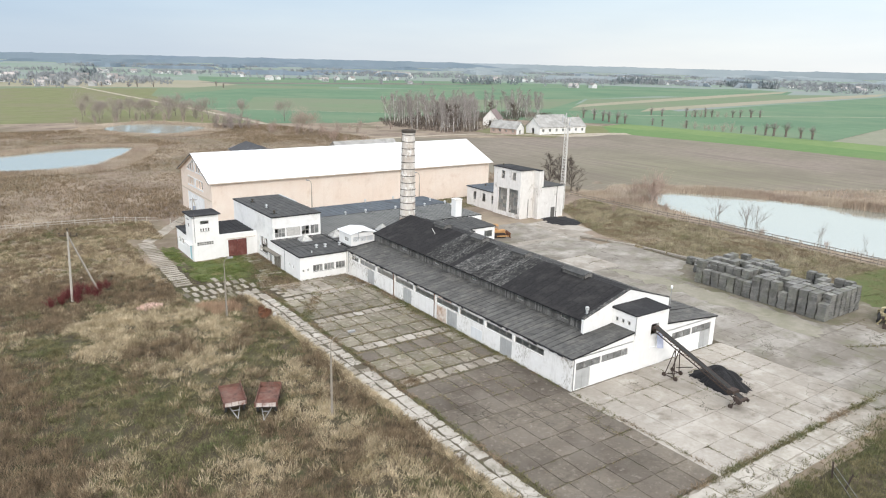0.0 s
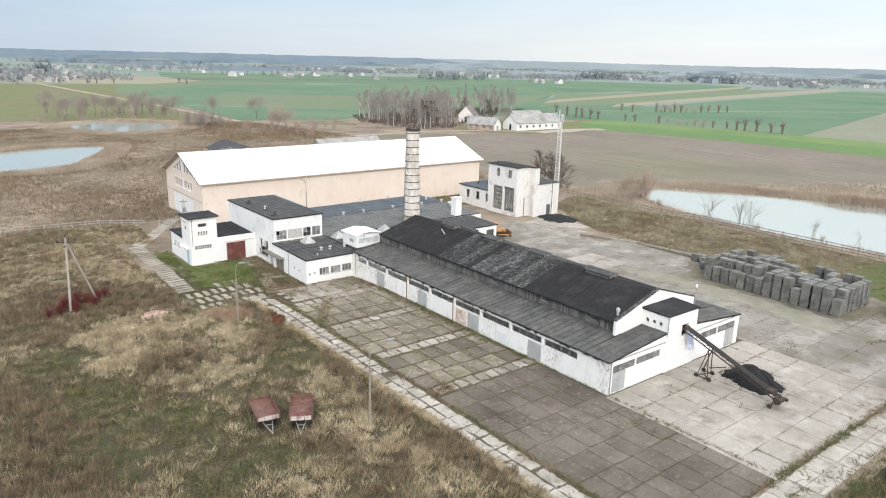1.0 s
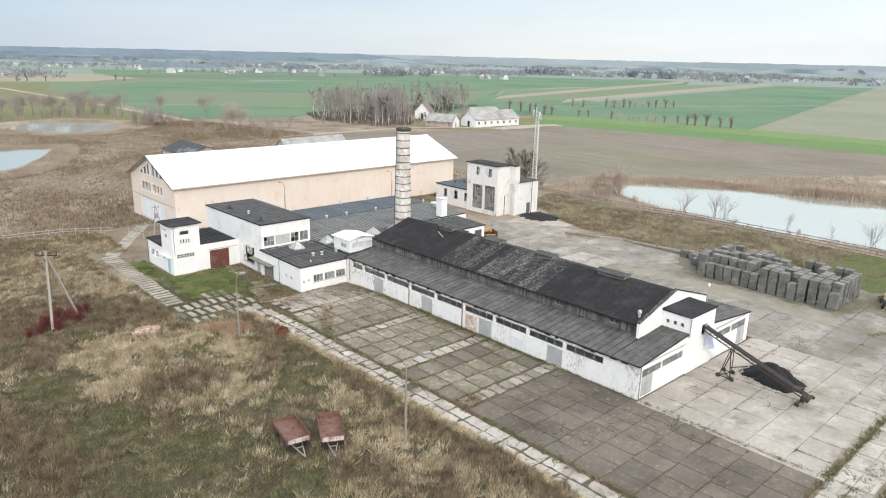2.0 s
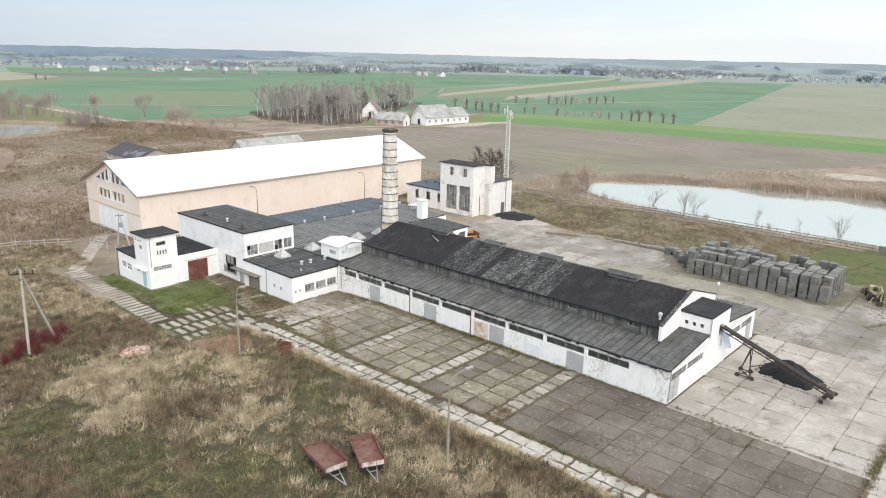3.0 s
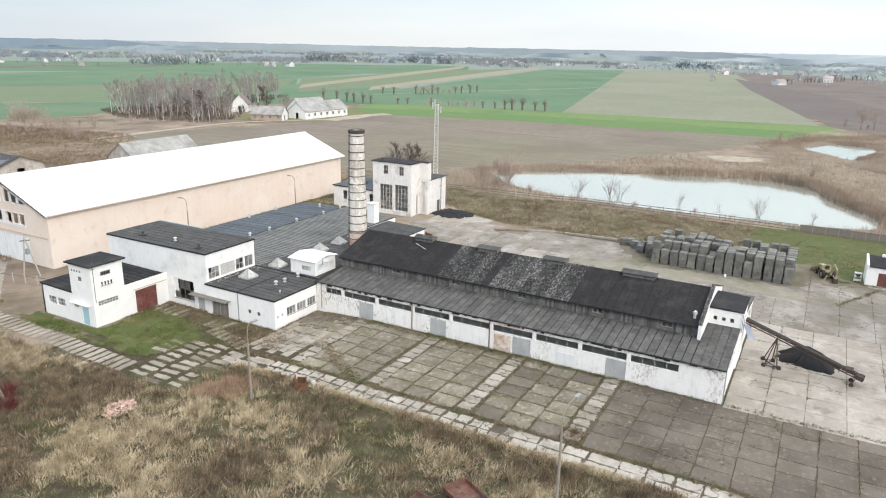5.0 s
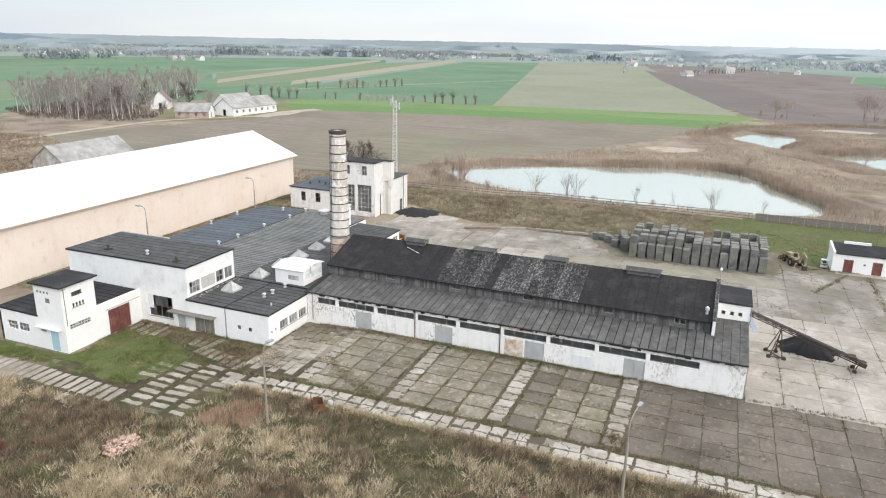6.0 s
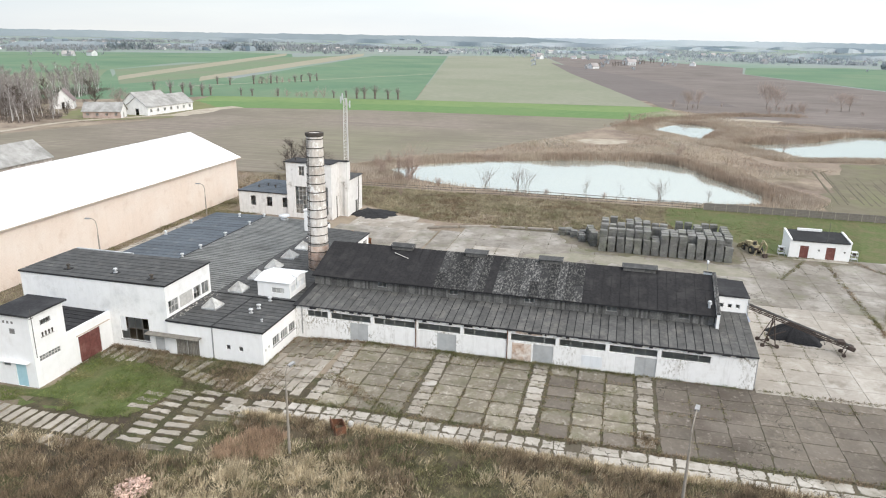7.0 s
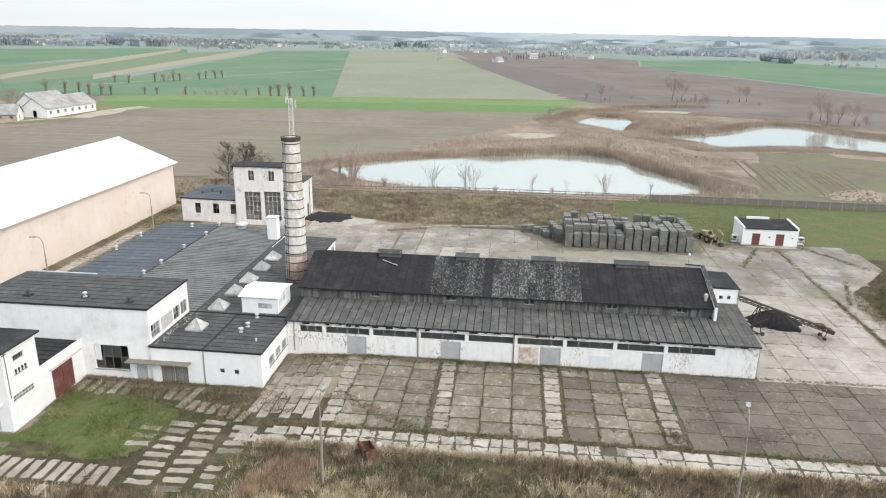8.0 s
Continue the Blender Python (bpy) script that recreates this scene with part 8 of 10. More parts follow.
def blades(name, x, y, height, material, label, category, per=5, width=0.05, spread=0.16, lean=0.35, seed=1, fan=0.0, base=0.0):
    """Many thin blades in tufts: one mesh."""
    r = np.random.RandomState(seed)
    n = len(x) * per
    px, py = np.repeat(x, per), np.repeat(y, per)
    h = np.repeat(np.broadcast_to(height, len(x)), per) * r.uniform(0.55, 1.15, n)
    z = ground_zs(px, py) + base
    ox, oy = r.normal(0, spread, n), r.normal(0, spread, n)
    px, py = px + ox, py + oy
    a, w = r.uniform(0, 2 * np.pi, n), width * r.uniform(0.6, 1.4, n)
    dx, dy = np.cos(a) * w / 2, np.sin(a) * w / 2
    tx, ty = px + r.normal(0.12 * fan, lean, n) * h + ox * fan, py + r.normal(-0.12 * fan, lean, n) * h + oy * fan
    v = np.empty((n, 3, 3))
    v[:, 0] = np.stack([px - dx, py - dy, z], 1)
    v[:, 1] = np.stack([px + dx, py + dy, z], 1)
    v[:, 2] = np.stack([tx, ty, z + h], 1)
    me = bpy.data.meshes.new(name)
    me.vertices.add(3 * n)
    me.vertices.foreach_set("co", v.ravel())
    me.loops.add(3 * n)
    me.loops.foreach_set("vertex_index", np.arange(3 * n))
    me.polygons.add(n)
    me.polygons.foreach_set("loop_start", np.arange(0, 3 * n, 3))
    me.polygons.foreach_set("loop_total", np.full(n, 3))
    me.update(calc_edges=True)
    me.materials.append(material)
    return tagged(new(name, me), label, category, kind="stuff")


SLAB_ROAD = [(26.4, 103.5), (38.2, 103.5), (38.2, 113.2), (30.4, 113.2), (30.4, 144), (26.4, 144)]
MEADOW_OUT = [(-8, 50), (2, 20), (28, 20), (36, 34), (34.9, 60), (34.9, 104), (26.3, 104), (26.3, 150), (33, 146), (34, 166), (-10, 166)]
TRAILERS = [[(19.6, 65.4), (22.4, 65.4), (23.2, 70.8), (20.3, 70.8)], [(22.0, 63.6), (24.4, 63.2), (26.8, 67.6), (24.6, 68.8)]]
x, y = scatter(MEADOW_OUT, 60000, 1, TRAILERS)


def humps(*spots):
    """Soft-edged spots in the meadow: x, y, how far they reach along x and y, and how strong they are."""
    f = np.zeros(len(x))
    for cx, cy, rx, ry, amount in spots:
        f = np.maximum(f, amount * np.exp(-(((x - cx) / rx) ** 2 + ((y - cy) / ry) ** 2)))
    return f


fine = vnoise(x, y, 0.9, 7) * 0.6 + vnoise(x, y, 2.1, 8) * 0.4
broad = vnoise(x, y, 0.11, 5) * 0.5 + vnoise(x, y, 0.32, 6) * 0.5
straw = 0.42 * broad + 0.30 * fine + 0.75 * humps((14, 100, 5.5, 6, 1), (12.5, 91, 3.5, 3, 0.8), (22, 98, 4, 3, 0.8), (27, 92, 3, 4.5, 0.75), (21.5, 80, 4, 3.5, 0.65), (27.5, 59.5, 3.2, 4.5, 1), (19, 56, 5, 4, 0.7), (29.5, 48, 4, 5, 0.75), (30.6, 70, 2.5, 5, 0.55), (31, 81, 2, 3, 0.45), (21.5, 126, 4, 8, 0.4), (8, 60, 6, 5, 0.3))
brown = 0.42 * vnoise(x, y, 0.14, 15) + 0.30 * vnoise(x, y, 0.8, 16) + 0.75 * humps((17.6, 87.3, 4, 2.4, 1), (20.2, 96.6, 2.4, 2, 0.9), (8.5, 104, 4, 4, 0.9), (23, 112, 6, 4, 0.85), (29.3, 85, 3, 3, 0.7), (32.5, 66, 2, 8, 0.75), (2.5, 81, 4, 9, 0.8), (1.5, 63, 5, 8, 0.8), (24.3, 59.5, 2.2, 3, 0.6), (33.6, 52, 2, 6, 0.7), (33.8, 75, 1.6, 6, 0.7), (14, 120, 8, 6, 0.7), (33, 97, 3, 3, 0.6))
green = 0.42 * vnoise(x, y, 0.13, 25) + 0.30 * vnoise(x, y, 0.6, 26) + 0.62 * humps((7.5, 95, 4, 4, 1), (10.5, 82, 6, 5, 1), (13, 73, 7, 6, 1), (5.8, 70, 4, 6, 0.8), (14.5, 61, 6, 4, 0.8), (28.8, 79.5, 2.5, 3, 0.8), (30.6, 84, 1.6, 2.4, 0.7))
pick = np.argmax(np.stack([straw - 0.075, brown + 0.03, green + 0.055 + 0.06 * smooth_step(90, 78, y)]) + np.random.RandomState(12).normal(0, 0.13, (3, len(x))) + 0.30 * np.stack([vnoise(x, y, 1.3, 31 + k) for k in range(3)]), 0)
keep = np.random.RandomState(2).rand(len(x)) < 0.12 + 1.9 * np.clip(fine - 0.22, 0, 1)
d_, b_, g = (keep & (pick == k) for k in range(3))
blades("grass", x[d_], y[d_], 0.18 + 0.85 * fine[d_], BLADE, "tall dry straw-coloured grass of the meadow", "grass", 20, 0.06, 0.24, 0.34, 3, 0.8)
blades("grass", x[g], y[g], 0.10 + 0.42 * fine[g], BLADE_GREEN, "short green grass of the meadow", "grass", 17, 0.065, 0.28, 0.5, 4, 0.5)
blades("weeds", x[b_], y[b_], 0.20 + 1.0 * fine[b_], BLADE_BROWN, "brown dead weeds of the meadow", "weeds", 17, 0.055, 0.22, 0.30, 5, 0.6)

# thinner tufts where the meadow runs on to the south and west
x, y = scatter([(-8, 50), (2, 20), (28, 20), (95, 12), (95, -30), (-70, -30), (-70, 166), (-10, 166)], 26000, 15)
k = vnoise(x, y, 0.1, 18) > 0.45
blades("grass", x[k], y[k], 0.35 + 0.5 * vnoise(x[k], y[k], 0.4, 19), BLADE_BROWN, "dry weeds of the outer meadow", "grass", 6, 0.08, 0.5, 0.4, 16, 0.6)
blades("grass", x[~k], y[~k], 0.25 + 0.4 * vnoise(x[~k], y[~k], 0.4, 19), BLADE_GREEN, "short green grass of the outer meadow", "grass", 6, 0.09, 0.5, 0.5, 17, 0.8)

BLADE_WASTE = surf("dull_waste_grass", (0.22, 0.178, 0.125), (0.44, 0.365, 0.27), 0.5, 1.0, 0.0, island=0.35, patch=[((0.17, 0.155, 0.085), 0.05, 0.56), ((0.19, 0.14, 0.108), 0.08, 0.58)])
# the brown waste land north and west of the factory
WASTE = [(-12, 166), (46, 166), (46.5, 186), (128, 187), (128, 152), (150, 142), (150, 180), (140, 240), (168, 296), (150, 380), (-10, 380)]
x, y = scatter(WASTE, 90000, 11, [POND_WEST, POND_NORTHWEST, [(83, 238), (102, 238), (102, 268), (83, 268)], [(106, 212), (134, 212), (134, 227), (106, 227)], [(46, 157), (130, 157), (130, 187), (46, 187)]])
tall = vnoise(x, y, 0.04, 15) * 0.6 + vnoise(x, y, 0.15, 16) * 0.4
k = tall + np.random.RandomState(17).normal(0, 0.09, len(x)) + 0.12 * smooth_step(60, 30, x) > 0.42
blades("weeds", x[k], y[k], 0.4 + 1.3 * (tall[k] - 0.3), BLADE_BROWN, "brown dead weeds on the waste land", "weeds", 6, 0.08, 0.35, 0.2, 13)
blades("grass", x[~k], y[~k], 0.35 + 0.4 * tall[~k], BLADE_WASTE, "dry grass on the waste land", "grass", 5, 0.08, 0.35, 0.35, 14)

# dry bank between the yard and the east pond
BLADE_BANK = surf("dull_bank_grass", (0.24, 0.21, 0.135), (0.50, 0.445, 0.315), 0.8, 1.0, 0.0, island=0.4, patch=[((0.17, 0.17, 0.085), 0.12, 0.58), ((0.16, 0.12, 0.09), 0.25, 0.60)])
BANK = [(126.5, 124), (120, 112), (115.5, 100), (116, 78), (118.4, 70), (118.2, 53.5), (131, 57), (143, 55.5), (143.5, 135), (128, 130)]
x, y = scatter(BANK, 30000, 21)
tall = vnoise(x, y, 0.12, 22)
k = vnoise(x, y, 0.08, 23) * 0.5 + vnoise(x, y, 0.5, 26) * 0.5 + np.random.RandomState(27).normal(0, 0.12, len(x)) < 0.30
blades("grass", x[~k], y[~k], 0.25 + 0.5 * tall[~k], BLADE_BANK, "dry grass on the bank by the pond", "grass", 6, 0.06, 0.22, 0.4, 24)
blades("weeds", x[k], y[k], 0.3 + 0.6 * tall[k], BLADE_BROWN, "brown weeds on the bank by the pond", "weeds", 6, 0.06, 0.22, 0.3, 25)
x, y = scatter([(109, 24), (143, 16), (143.5, 57), (131, 58.5), (118, 54), (118, 46), (110, 45)], 9000, 27, [[(108, 25), (117, 25), (117, 38), (108, 38)], [(106, 38.5), (114.5, 38.5), (114.5, 45), (106, 45)]])
blades("grass", x, y, 0.12 + 0.2 * vnoise(x, y, 0.1, 28), BLADE_GREEN, "short green grass round the hut", "grass", 5, 0.06, 0.25, 0.6, 29)

BLADE_LAWN = surf("lush_grass_blades", (0.072, 0.105, 0.028), (0.19, 0.22, 0.072), 0.9, 1.0, 0.0, island=0.4, patch=[((0.33, 0.28, 0.15), 0.3, 0.64)])
# lawn by the gatehouse, weeds at the foot of the walls and between the slabs
x, y = scatter(LAWN_GATE, 4200, 31)
blades("grass", x, y, 0.10 + 0.34 * vnoise(x, y, 0.5, 32), BLADE_LAWN, "short green grass beside the gatehouse", "grass", 14, 0.06, 0.25, 0.5, 33, 0.6)
r = np.random.RandomState(41)
WALL_FEET = ((38.3, 34, 38.3, 104, 900, 0.28), (54.1, 52, 54.1, 104, 420, 0.14), (53.6, 70, 53.6, 104, 700, 0.5), (45.3, 106, 45.3, 119, 220, 0.35), (45.3, 119, 45.3, 127, 200, 0.4), (46, 105.8, 54, 105.8, 90, 0.15), (40, 31.2, 80, 31.0, 500, 0.3), (39.5, 62.4, 41.0, 62.6, 200, 0.5), (38, 126.6, 44, 126.6, 60, 0.2), (83, 104, 83, 52, 150, 0.2), (116, 78, 113, 98, 200, 0.3))
YARD_EDGES = ((27, 31.5, 79, 26.2, 300, 0.4), (91, 25.5, 80, 29.3, 100, 0.2), (54.0, 60, 54.0, 104, 600, 0.3), (54, 31.1, 82, 30.9, 420, 0.22), (54.3, 32, 54.3, 50, 120, 0.12), (38.4, 88, 45, 97.5, 300, 0.5), (110, 32, 109, 41, 160, 0.3), (96, 40, 108, 34, 120, 0.25), (110, 26, 98, 19, 160, 0.4), (81, 31, 109, 30.6, 260, 0.25))
edge = []
for xa, ya, xb, yb, n, s in WALL_FEET + YARD_EDGES:
    t_ = r.rand(n)
    edge.append(np.stack([xa + (xb - xa) * t_ + r.normal(0, s, n), ya + (yb - ya) * t_ + r.normal(0, s, n)], 1))
edge = np.concatenate(edge)
k = vnoise(edge[:, 0], edge[:, 1], 0.25, 42) > 0.42
blades("weeds", edge[k, 0], edge[k, 1], 0.16 + 0.18 * r.rand(k.sum()), BLADE_GREEN, "green weeds along kerbs and walls", "weeds", 8, 0.055, 0.12, 0.6, 43, 0.3, 0.08)
blades("weeds", edge[~k, 0], edge[~k, 1], 0.14 + 0.2 * r.rand((~k).sum()), BLADE_BROWN, "dead weeds along kerbs and walls", "weeds", 7, 0.055, 0.12, 0.6, 44, 0.3, 0.08)
x, y = scatter([(38.2, 104.5), (45.3, 106), (45.3, 126.5), (41, 126.5), (40, 119), (36.5, 113.5)], 4200, 45)
blades("weeds", x, y, 0.15 + 0.25 * vnoise(x, y, 0.3, 46), BLADE_GREEN, "weeds growing through the sunken slabs", "weeds", 6, 0.045, 0.15, 0.45, 47)
x, y = scatter([(45.5, 127.4), (45.5, 106), (44.7, 103), (40.4, 101.2), (38.6, 105.6), (39.6, 112.4), (42.4, 119.5), (43.6, 126.6)], 2600, 145)
k = vnoise(x, y, 0.35, 146) > 0.40
blades("weeds", x[k], y[k], 0.22 + 0.25 * vnoise(x[k], y[k], 0.3, 147), BLADE_BROWN, "dead brown weeds before the annex", "weeds", 7, 0.05, 0.2, 0.45, 148)
x, y = scatter(SLAB_ROAD, 5200, 48)
blades("weeds", x, y, 0.08 + 0.12 * vnoise(x, y, 0.3, 49), BLADE_GREEN, "short weeds between the road slabs", "weeds", 6, 0.05, 0.16, 0.5, 50)
r = np.random.RandomState(61)
ey = r.uniform(30, 103, 2600)
ex = 34.75 + 0.45 * (vnoise(ey, 0 * ey, 0.5, 62) - 0.3) + r.normal(0, 0.22, 2600)
blades("grass", ex, ey, 0.25 + 0.35 * r.rand(2600), BLADE, "dry grass hanging over the edge of the road", "grass", 9, 0.06, 0.16, 0.4, 63, 0.6)
# moss and grass in the joints of the west yard
r = np.random.RandomState(57)
jx, jy = [], []
for y0, y1, n in ((31.2, 61.25, 9), (63.65, 73.0, 3), (75.3, 84.9, 3), (87.1, 96.2, 3)):
    for k in range(n + 1):
        m = 150 if y0 > 60 else 50
        jx.append(r.uniform(38.4, 54.3, m)), jy.append(y0 + (y1 - y0) * k / n + r.normal(0, 0.09, m))
for k in range(7):
    m = 600
    jx.append(38.5 + 15.7 / 6 * k + r.uniform(-0.4, 0.4, m)), jy.append(r.uniform(40, 104, m))
jx, jy = np.concatenate(jx), np.concatenate(jy)
k = vnoise(jx, jy, 0.22, 58) + 0.25 * smooth_step(58, 75, jy) + 0.2 * smooth_step(4, 0, jx - 38.4) > 0.54
mossy = k & (r.rand(len(k)) < 0.45)
blades("weeds", jx[k & ~mossy], jy[k & ~mossy], 0.08 + 0.08 * r.rand((k & ~mossy).sum()), BLADE_BROWN, "dead weeds in the joints of the yard", "weeds", 6, 0.05, 0.10, 0.7, 60, 0, 0.09)
k = mossy
blades("weeds", jx[k], jy[k], 0.10 + 0.10 * r.rand(k.sum()), BLADE_GREEN, "moss and short grass in the joints of the yard", "weeds", 7, 0.06, 0.10, 0.7, 59, 0, 0.09)
# thin weeds in some joints of the pale yards
jx, jy = [], []
for k in range(8):
    jx.append(np.full(260, 82.5 + 4.4 * k) + r.normal(0, 0.08, 260)), jy.append(r.uniform(31, 92, 260))
    jx.append(np.full(120, 53.7 + 3.6 * k) + r.normal(0, 0.07, 120)), jy.append(r.uniform(31, 50, 120))
for k in range(15):
    jx.append(r.uniform(83, 115, 160)), jy.append(np.full(160, 31 + 4.35 * k) + r.normal(0, 0.08, 160))
for k in range(6):
    jx.append(r.uniform(54.5, 82.5, 140)), jy.append(np.full(140, 31 + 3.9 * k) + r.normal(0, 0.07, 140))
jx, jy = np.concatenate(jx), np.concatenate(jy)
k = (vnoise(jx, jy, 0.16, 64) + 0.3 * vnoise(jx, jy, 0.9, 65) > 0.80) & ~inside(jx, jy, [(102, 46), (119, 46), (119, 79), (102, 79)])
blades("weeds", jx[k], jy[k], 0.08 + 0.08 * r.rand(k.sum()), BLADE_GREEN, "thin weeds in the joints of the pale yard", "weeds", 7, 0.05, 0.10, 0.7, 66, 0, 0.09)
# grass south of the yard
x, y = scatter([(28, 19), (95, 12), (90, 20), (80, 26.5), (52, 27), (36, 29)], 15000, 51)
blades("grass", x, y, 0.2 + 0.4 * vnoise(x, y, 0.12, 52), BLADE_GREEN, "rough grass south of the yard", "grass", 8, 0.06, 0.2, 0.4, 53)
x, y = scatter([(71, 28.6), (79, 28.8), (86, 26.6), (92, 21), (98, 17), (90, 14), (72, 24)], 5000, 54)
blades("grass", x, y, 0.15 + 0.2 * vnoise(x, y, 0.12, 55), BLADE_GREEN, "green grass on the traffic island", "grass", 6, 0.05, 0.2, 0.5, 56)


REED_TALL = surf("tall_brown_reeds", (0.27, 0.205, 0.155), (0.44, 0.35, 0.275), 0.12, 1.0, 0.0, island=0.3)


def ring(outline, lo, hi, count, seed, centre=None):
    """Points in a band round a pond."""
    r = np.random.RandomState(seed)
    p = np.array(outline)
    c = p.mean(0)
    i = r.randint(0, len(p), count)
    f = r.rand(count)[:, None]
    q = p[i] * (1 - f) + p[(i + 1) % len(p)] * f
    d = q - c
    d = d / np.linalg.norm(d, axis=1)[:, None]
    q = q + d * r.uniform(lo, hi, count)[:, None]
    return q[:, 0], q[:, 1]


for pond, lo, hi, n, h, sd in ((POND_EAST, 0.2, 13, 15000, 1.7, 61), (POND_MID, 0.3, 16, 7000, 1.5, 62), (POND_FAR, 0.3, 14, 11000, 1.5, 63), (POND_WEST, 0.2, 10, 9000, 1.3, 64), (POND_NORTHWEST, 0.2, 12, 6000, 1.4, 65)):
    x, y = ring(pond, lo, hi, n, sd)
    ok = np.ones(len(x), bool)
    for other in PONDS:
        ok &= ~inside(x, y, other)
    if pond is POND_EAST:
        ok &= (x > 158) | (np.random.RandomState(sd).rand(len(x)) < 0.15)
        ok &= x > 144.5
    x, y = x[ok], y[ok]
    dens = vnoise(x, y, 0.05, sd + 5)
    blades("reeds", x, y, h * (0.35 + 0.9 * dens), REED, "straw-coloured reeds round a pond", "reeds", 6, 0.10, 0.5, 0.22, sd + 9)
r = np.random.RandomState(67)
for shore, n, h, wide in (([(161, 30), (170, 32), (183, 39.5), (200, 45.5), (208.5, 57), (206.5, 70), (200, 90)], 5200, 2.9, 1.6), ([(259, 24), (268, 10), (278, -4), (290, -18), (304, -34)], 3600, 2.6, 2.6), ([(272, 36), (289, 29), (306, 25), (320, 32), (321, 42)], 2200, 1.9, 1.8), ([(304, -34), (301, -46), (279, -57), (263, -69), (241, -87)], 3000, 1.7, 2.2), ([(226, -54), (235, -38), (241, -24), (237, -8), (233, 5)], 1600, 1.3, 1.2), ([(300, 66), (330, 52), (352, 30), (372, 10), (380, -20)], 3400, 1.8, 3.5)):
    line = np.array(catmull(shore, 6, False))
    i, f = r.randint(0, len(line) - 1, n), r.rand(n)[:, None]
    q = line[i] * (1 - f) + line[i + 1] * f + r.normal(0, wide, (n, 2))
    ok = np.ones(n, bool)
    for pond in PONDS:
        ok &= ~inside(q[:, 0], q[:, 1], pond)
    q = q[ok]
    blades("reeds", q[:, 0], q[:, 1], h * (0.55 + 0.5 * vnoise(q[:, 0], q[:, 1], 0.12, 68)), REED_TALL, "tall brown reeds standing along the far shore", "reeds", 4, 0.16, 0.45, 0.12, 69)
SANDBANK = ragged(catmull([(249, 83), (254, 78), (256, 69), (252, 64), (244, 67), (241, 73), (244, 80)]), 0.8, 4, 2.0)
SANDBANK_FAR = ragged(catmull([(347, 20), (354, 10), (352, -8), (345, -6), (343, 8)]), 0.8, 5, 2.0)
x, y = scatter([(196, 124), (214, 110), (231, 104), (259, 89), (301, 71), (360, 58), (388, 40), (352, 10), (332, -50), (310, -50), (262, -60), (215, -4), (190, 26), (170, 30), (205, 60), (200, 95)], 36000, 71, PONDS + [SANDBANK, SANDBANK_FAR])
dens = vnoise(x, y, 0.03, 72)
k = dens > 0.33
blades("reeds", x[k], y[k], 0.3 + 0.9 * dens[k], REED, "dry reeds and scrub among the far ponds", "reeds", 5, 0.13, 0.6, 0.3, 73)
x, y = scatter([(145, 142), (172, 138), (198, 118), (190, 112), (168, 134), (157, 124), (146, 118)], 5000, 74)
blades("reeds", x, y, 0.5 + 0.9 * vnoise(x, y, 0.1, 75), REED, "dry reeds at the head of the pond", "reeds", 6, 0.10, 0.4, 0.16, 76)
sheet("sandbank", SANDBANK, 0.025, SAND, "bare pale sand among the reeds", "sandbank")
sheet("sandbank", SANDBANK_FAR, 0.065, SAND, "bare pale sand beyond the reeds", "sandbank")
sheet("sandbank", ragged(catmull([(60.5, 271), (63.5, 286), (73, 292), (78, 281), (70, 269.5)]), 1.6, 6, 2.0), -0.47, SAND, "bare pale patch in the waste land", "sandbank")


# ---- trees ----
def twig(crown, a, v, w, rng):
    side = v.cross(Vector((rng.gauss(0, 1), rng.gauss(0, 1), rng.gauss(0, 1)))).normalized() * w
    crown.add([a - side, a + side, a + v], [(0, 1, 2)])


def grow(trunk, crown, p, d, length, radius, depth, rng, o, sides=5):
    """A bending branch with children and fine twigs along its whole length; o holds the habit of the plant."""
    n = 2 if depth > 1 else 1 if radius < 0.04 and not depth else 2
    at = []
    for k in range(n):
        q = p + d * (length / n)
        trunk.tube(p, q, radius, radius * 0.72, sides, False)
        at.append((p, q, d, radius))
        p, radius = q, radius * 0.72
        d = (d + Vector((rng.gauss(0, 0.12), rng.gauss(0, 0.12), o["up"] * 0.25 + rng.gauss(0, 0.08)))).normalized()

    def spot(lo):
        f = rng.uniform(lo, 0.999) * n
        a, b, dd, rr = at[int(f)]
        return a.lerp(b, f % 1), dd, rr

    if depth <= 1:
        for _ in range(o["twigs"]):
            a, dd, _r = spot(0.12)
            v = (dd * 0.9 + Vector((rng.gauss(0, 0.75), rng.gauss(0, 0.75), rng.gauss(0, 0.5) + o["up"]))).normalized() * o["len"] * rng.uniform(0.45, 1.3)
            twig(crown, a, v, o["w"], rng)
    if depth:
        for _ in range(o["children"]):
            a, dd, rr = spot(o["from"])
            nd = (dd + Vector((rng.gauss(0, 1), rng.gauss(0, 1), rng.gauss(0, 0.5) + o["up"])) * o["spread"]).normalized()
            grow(trunk, crown, a, nd, length * rng.uniform(0.45, 0.75), rr * 0.6, depth - 1, rng, o, max(3, sides - 1))


def plant(name, trunk, crown, bark, twig_mat, label, category, group, place):
    t = thing(name, place, label, category, group)
    part("trunk", trunk, bark, t)
    part("crown", crown, twig_mat, t)
    return t


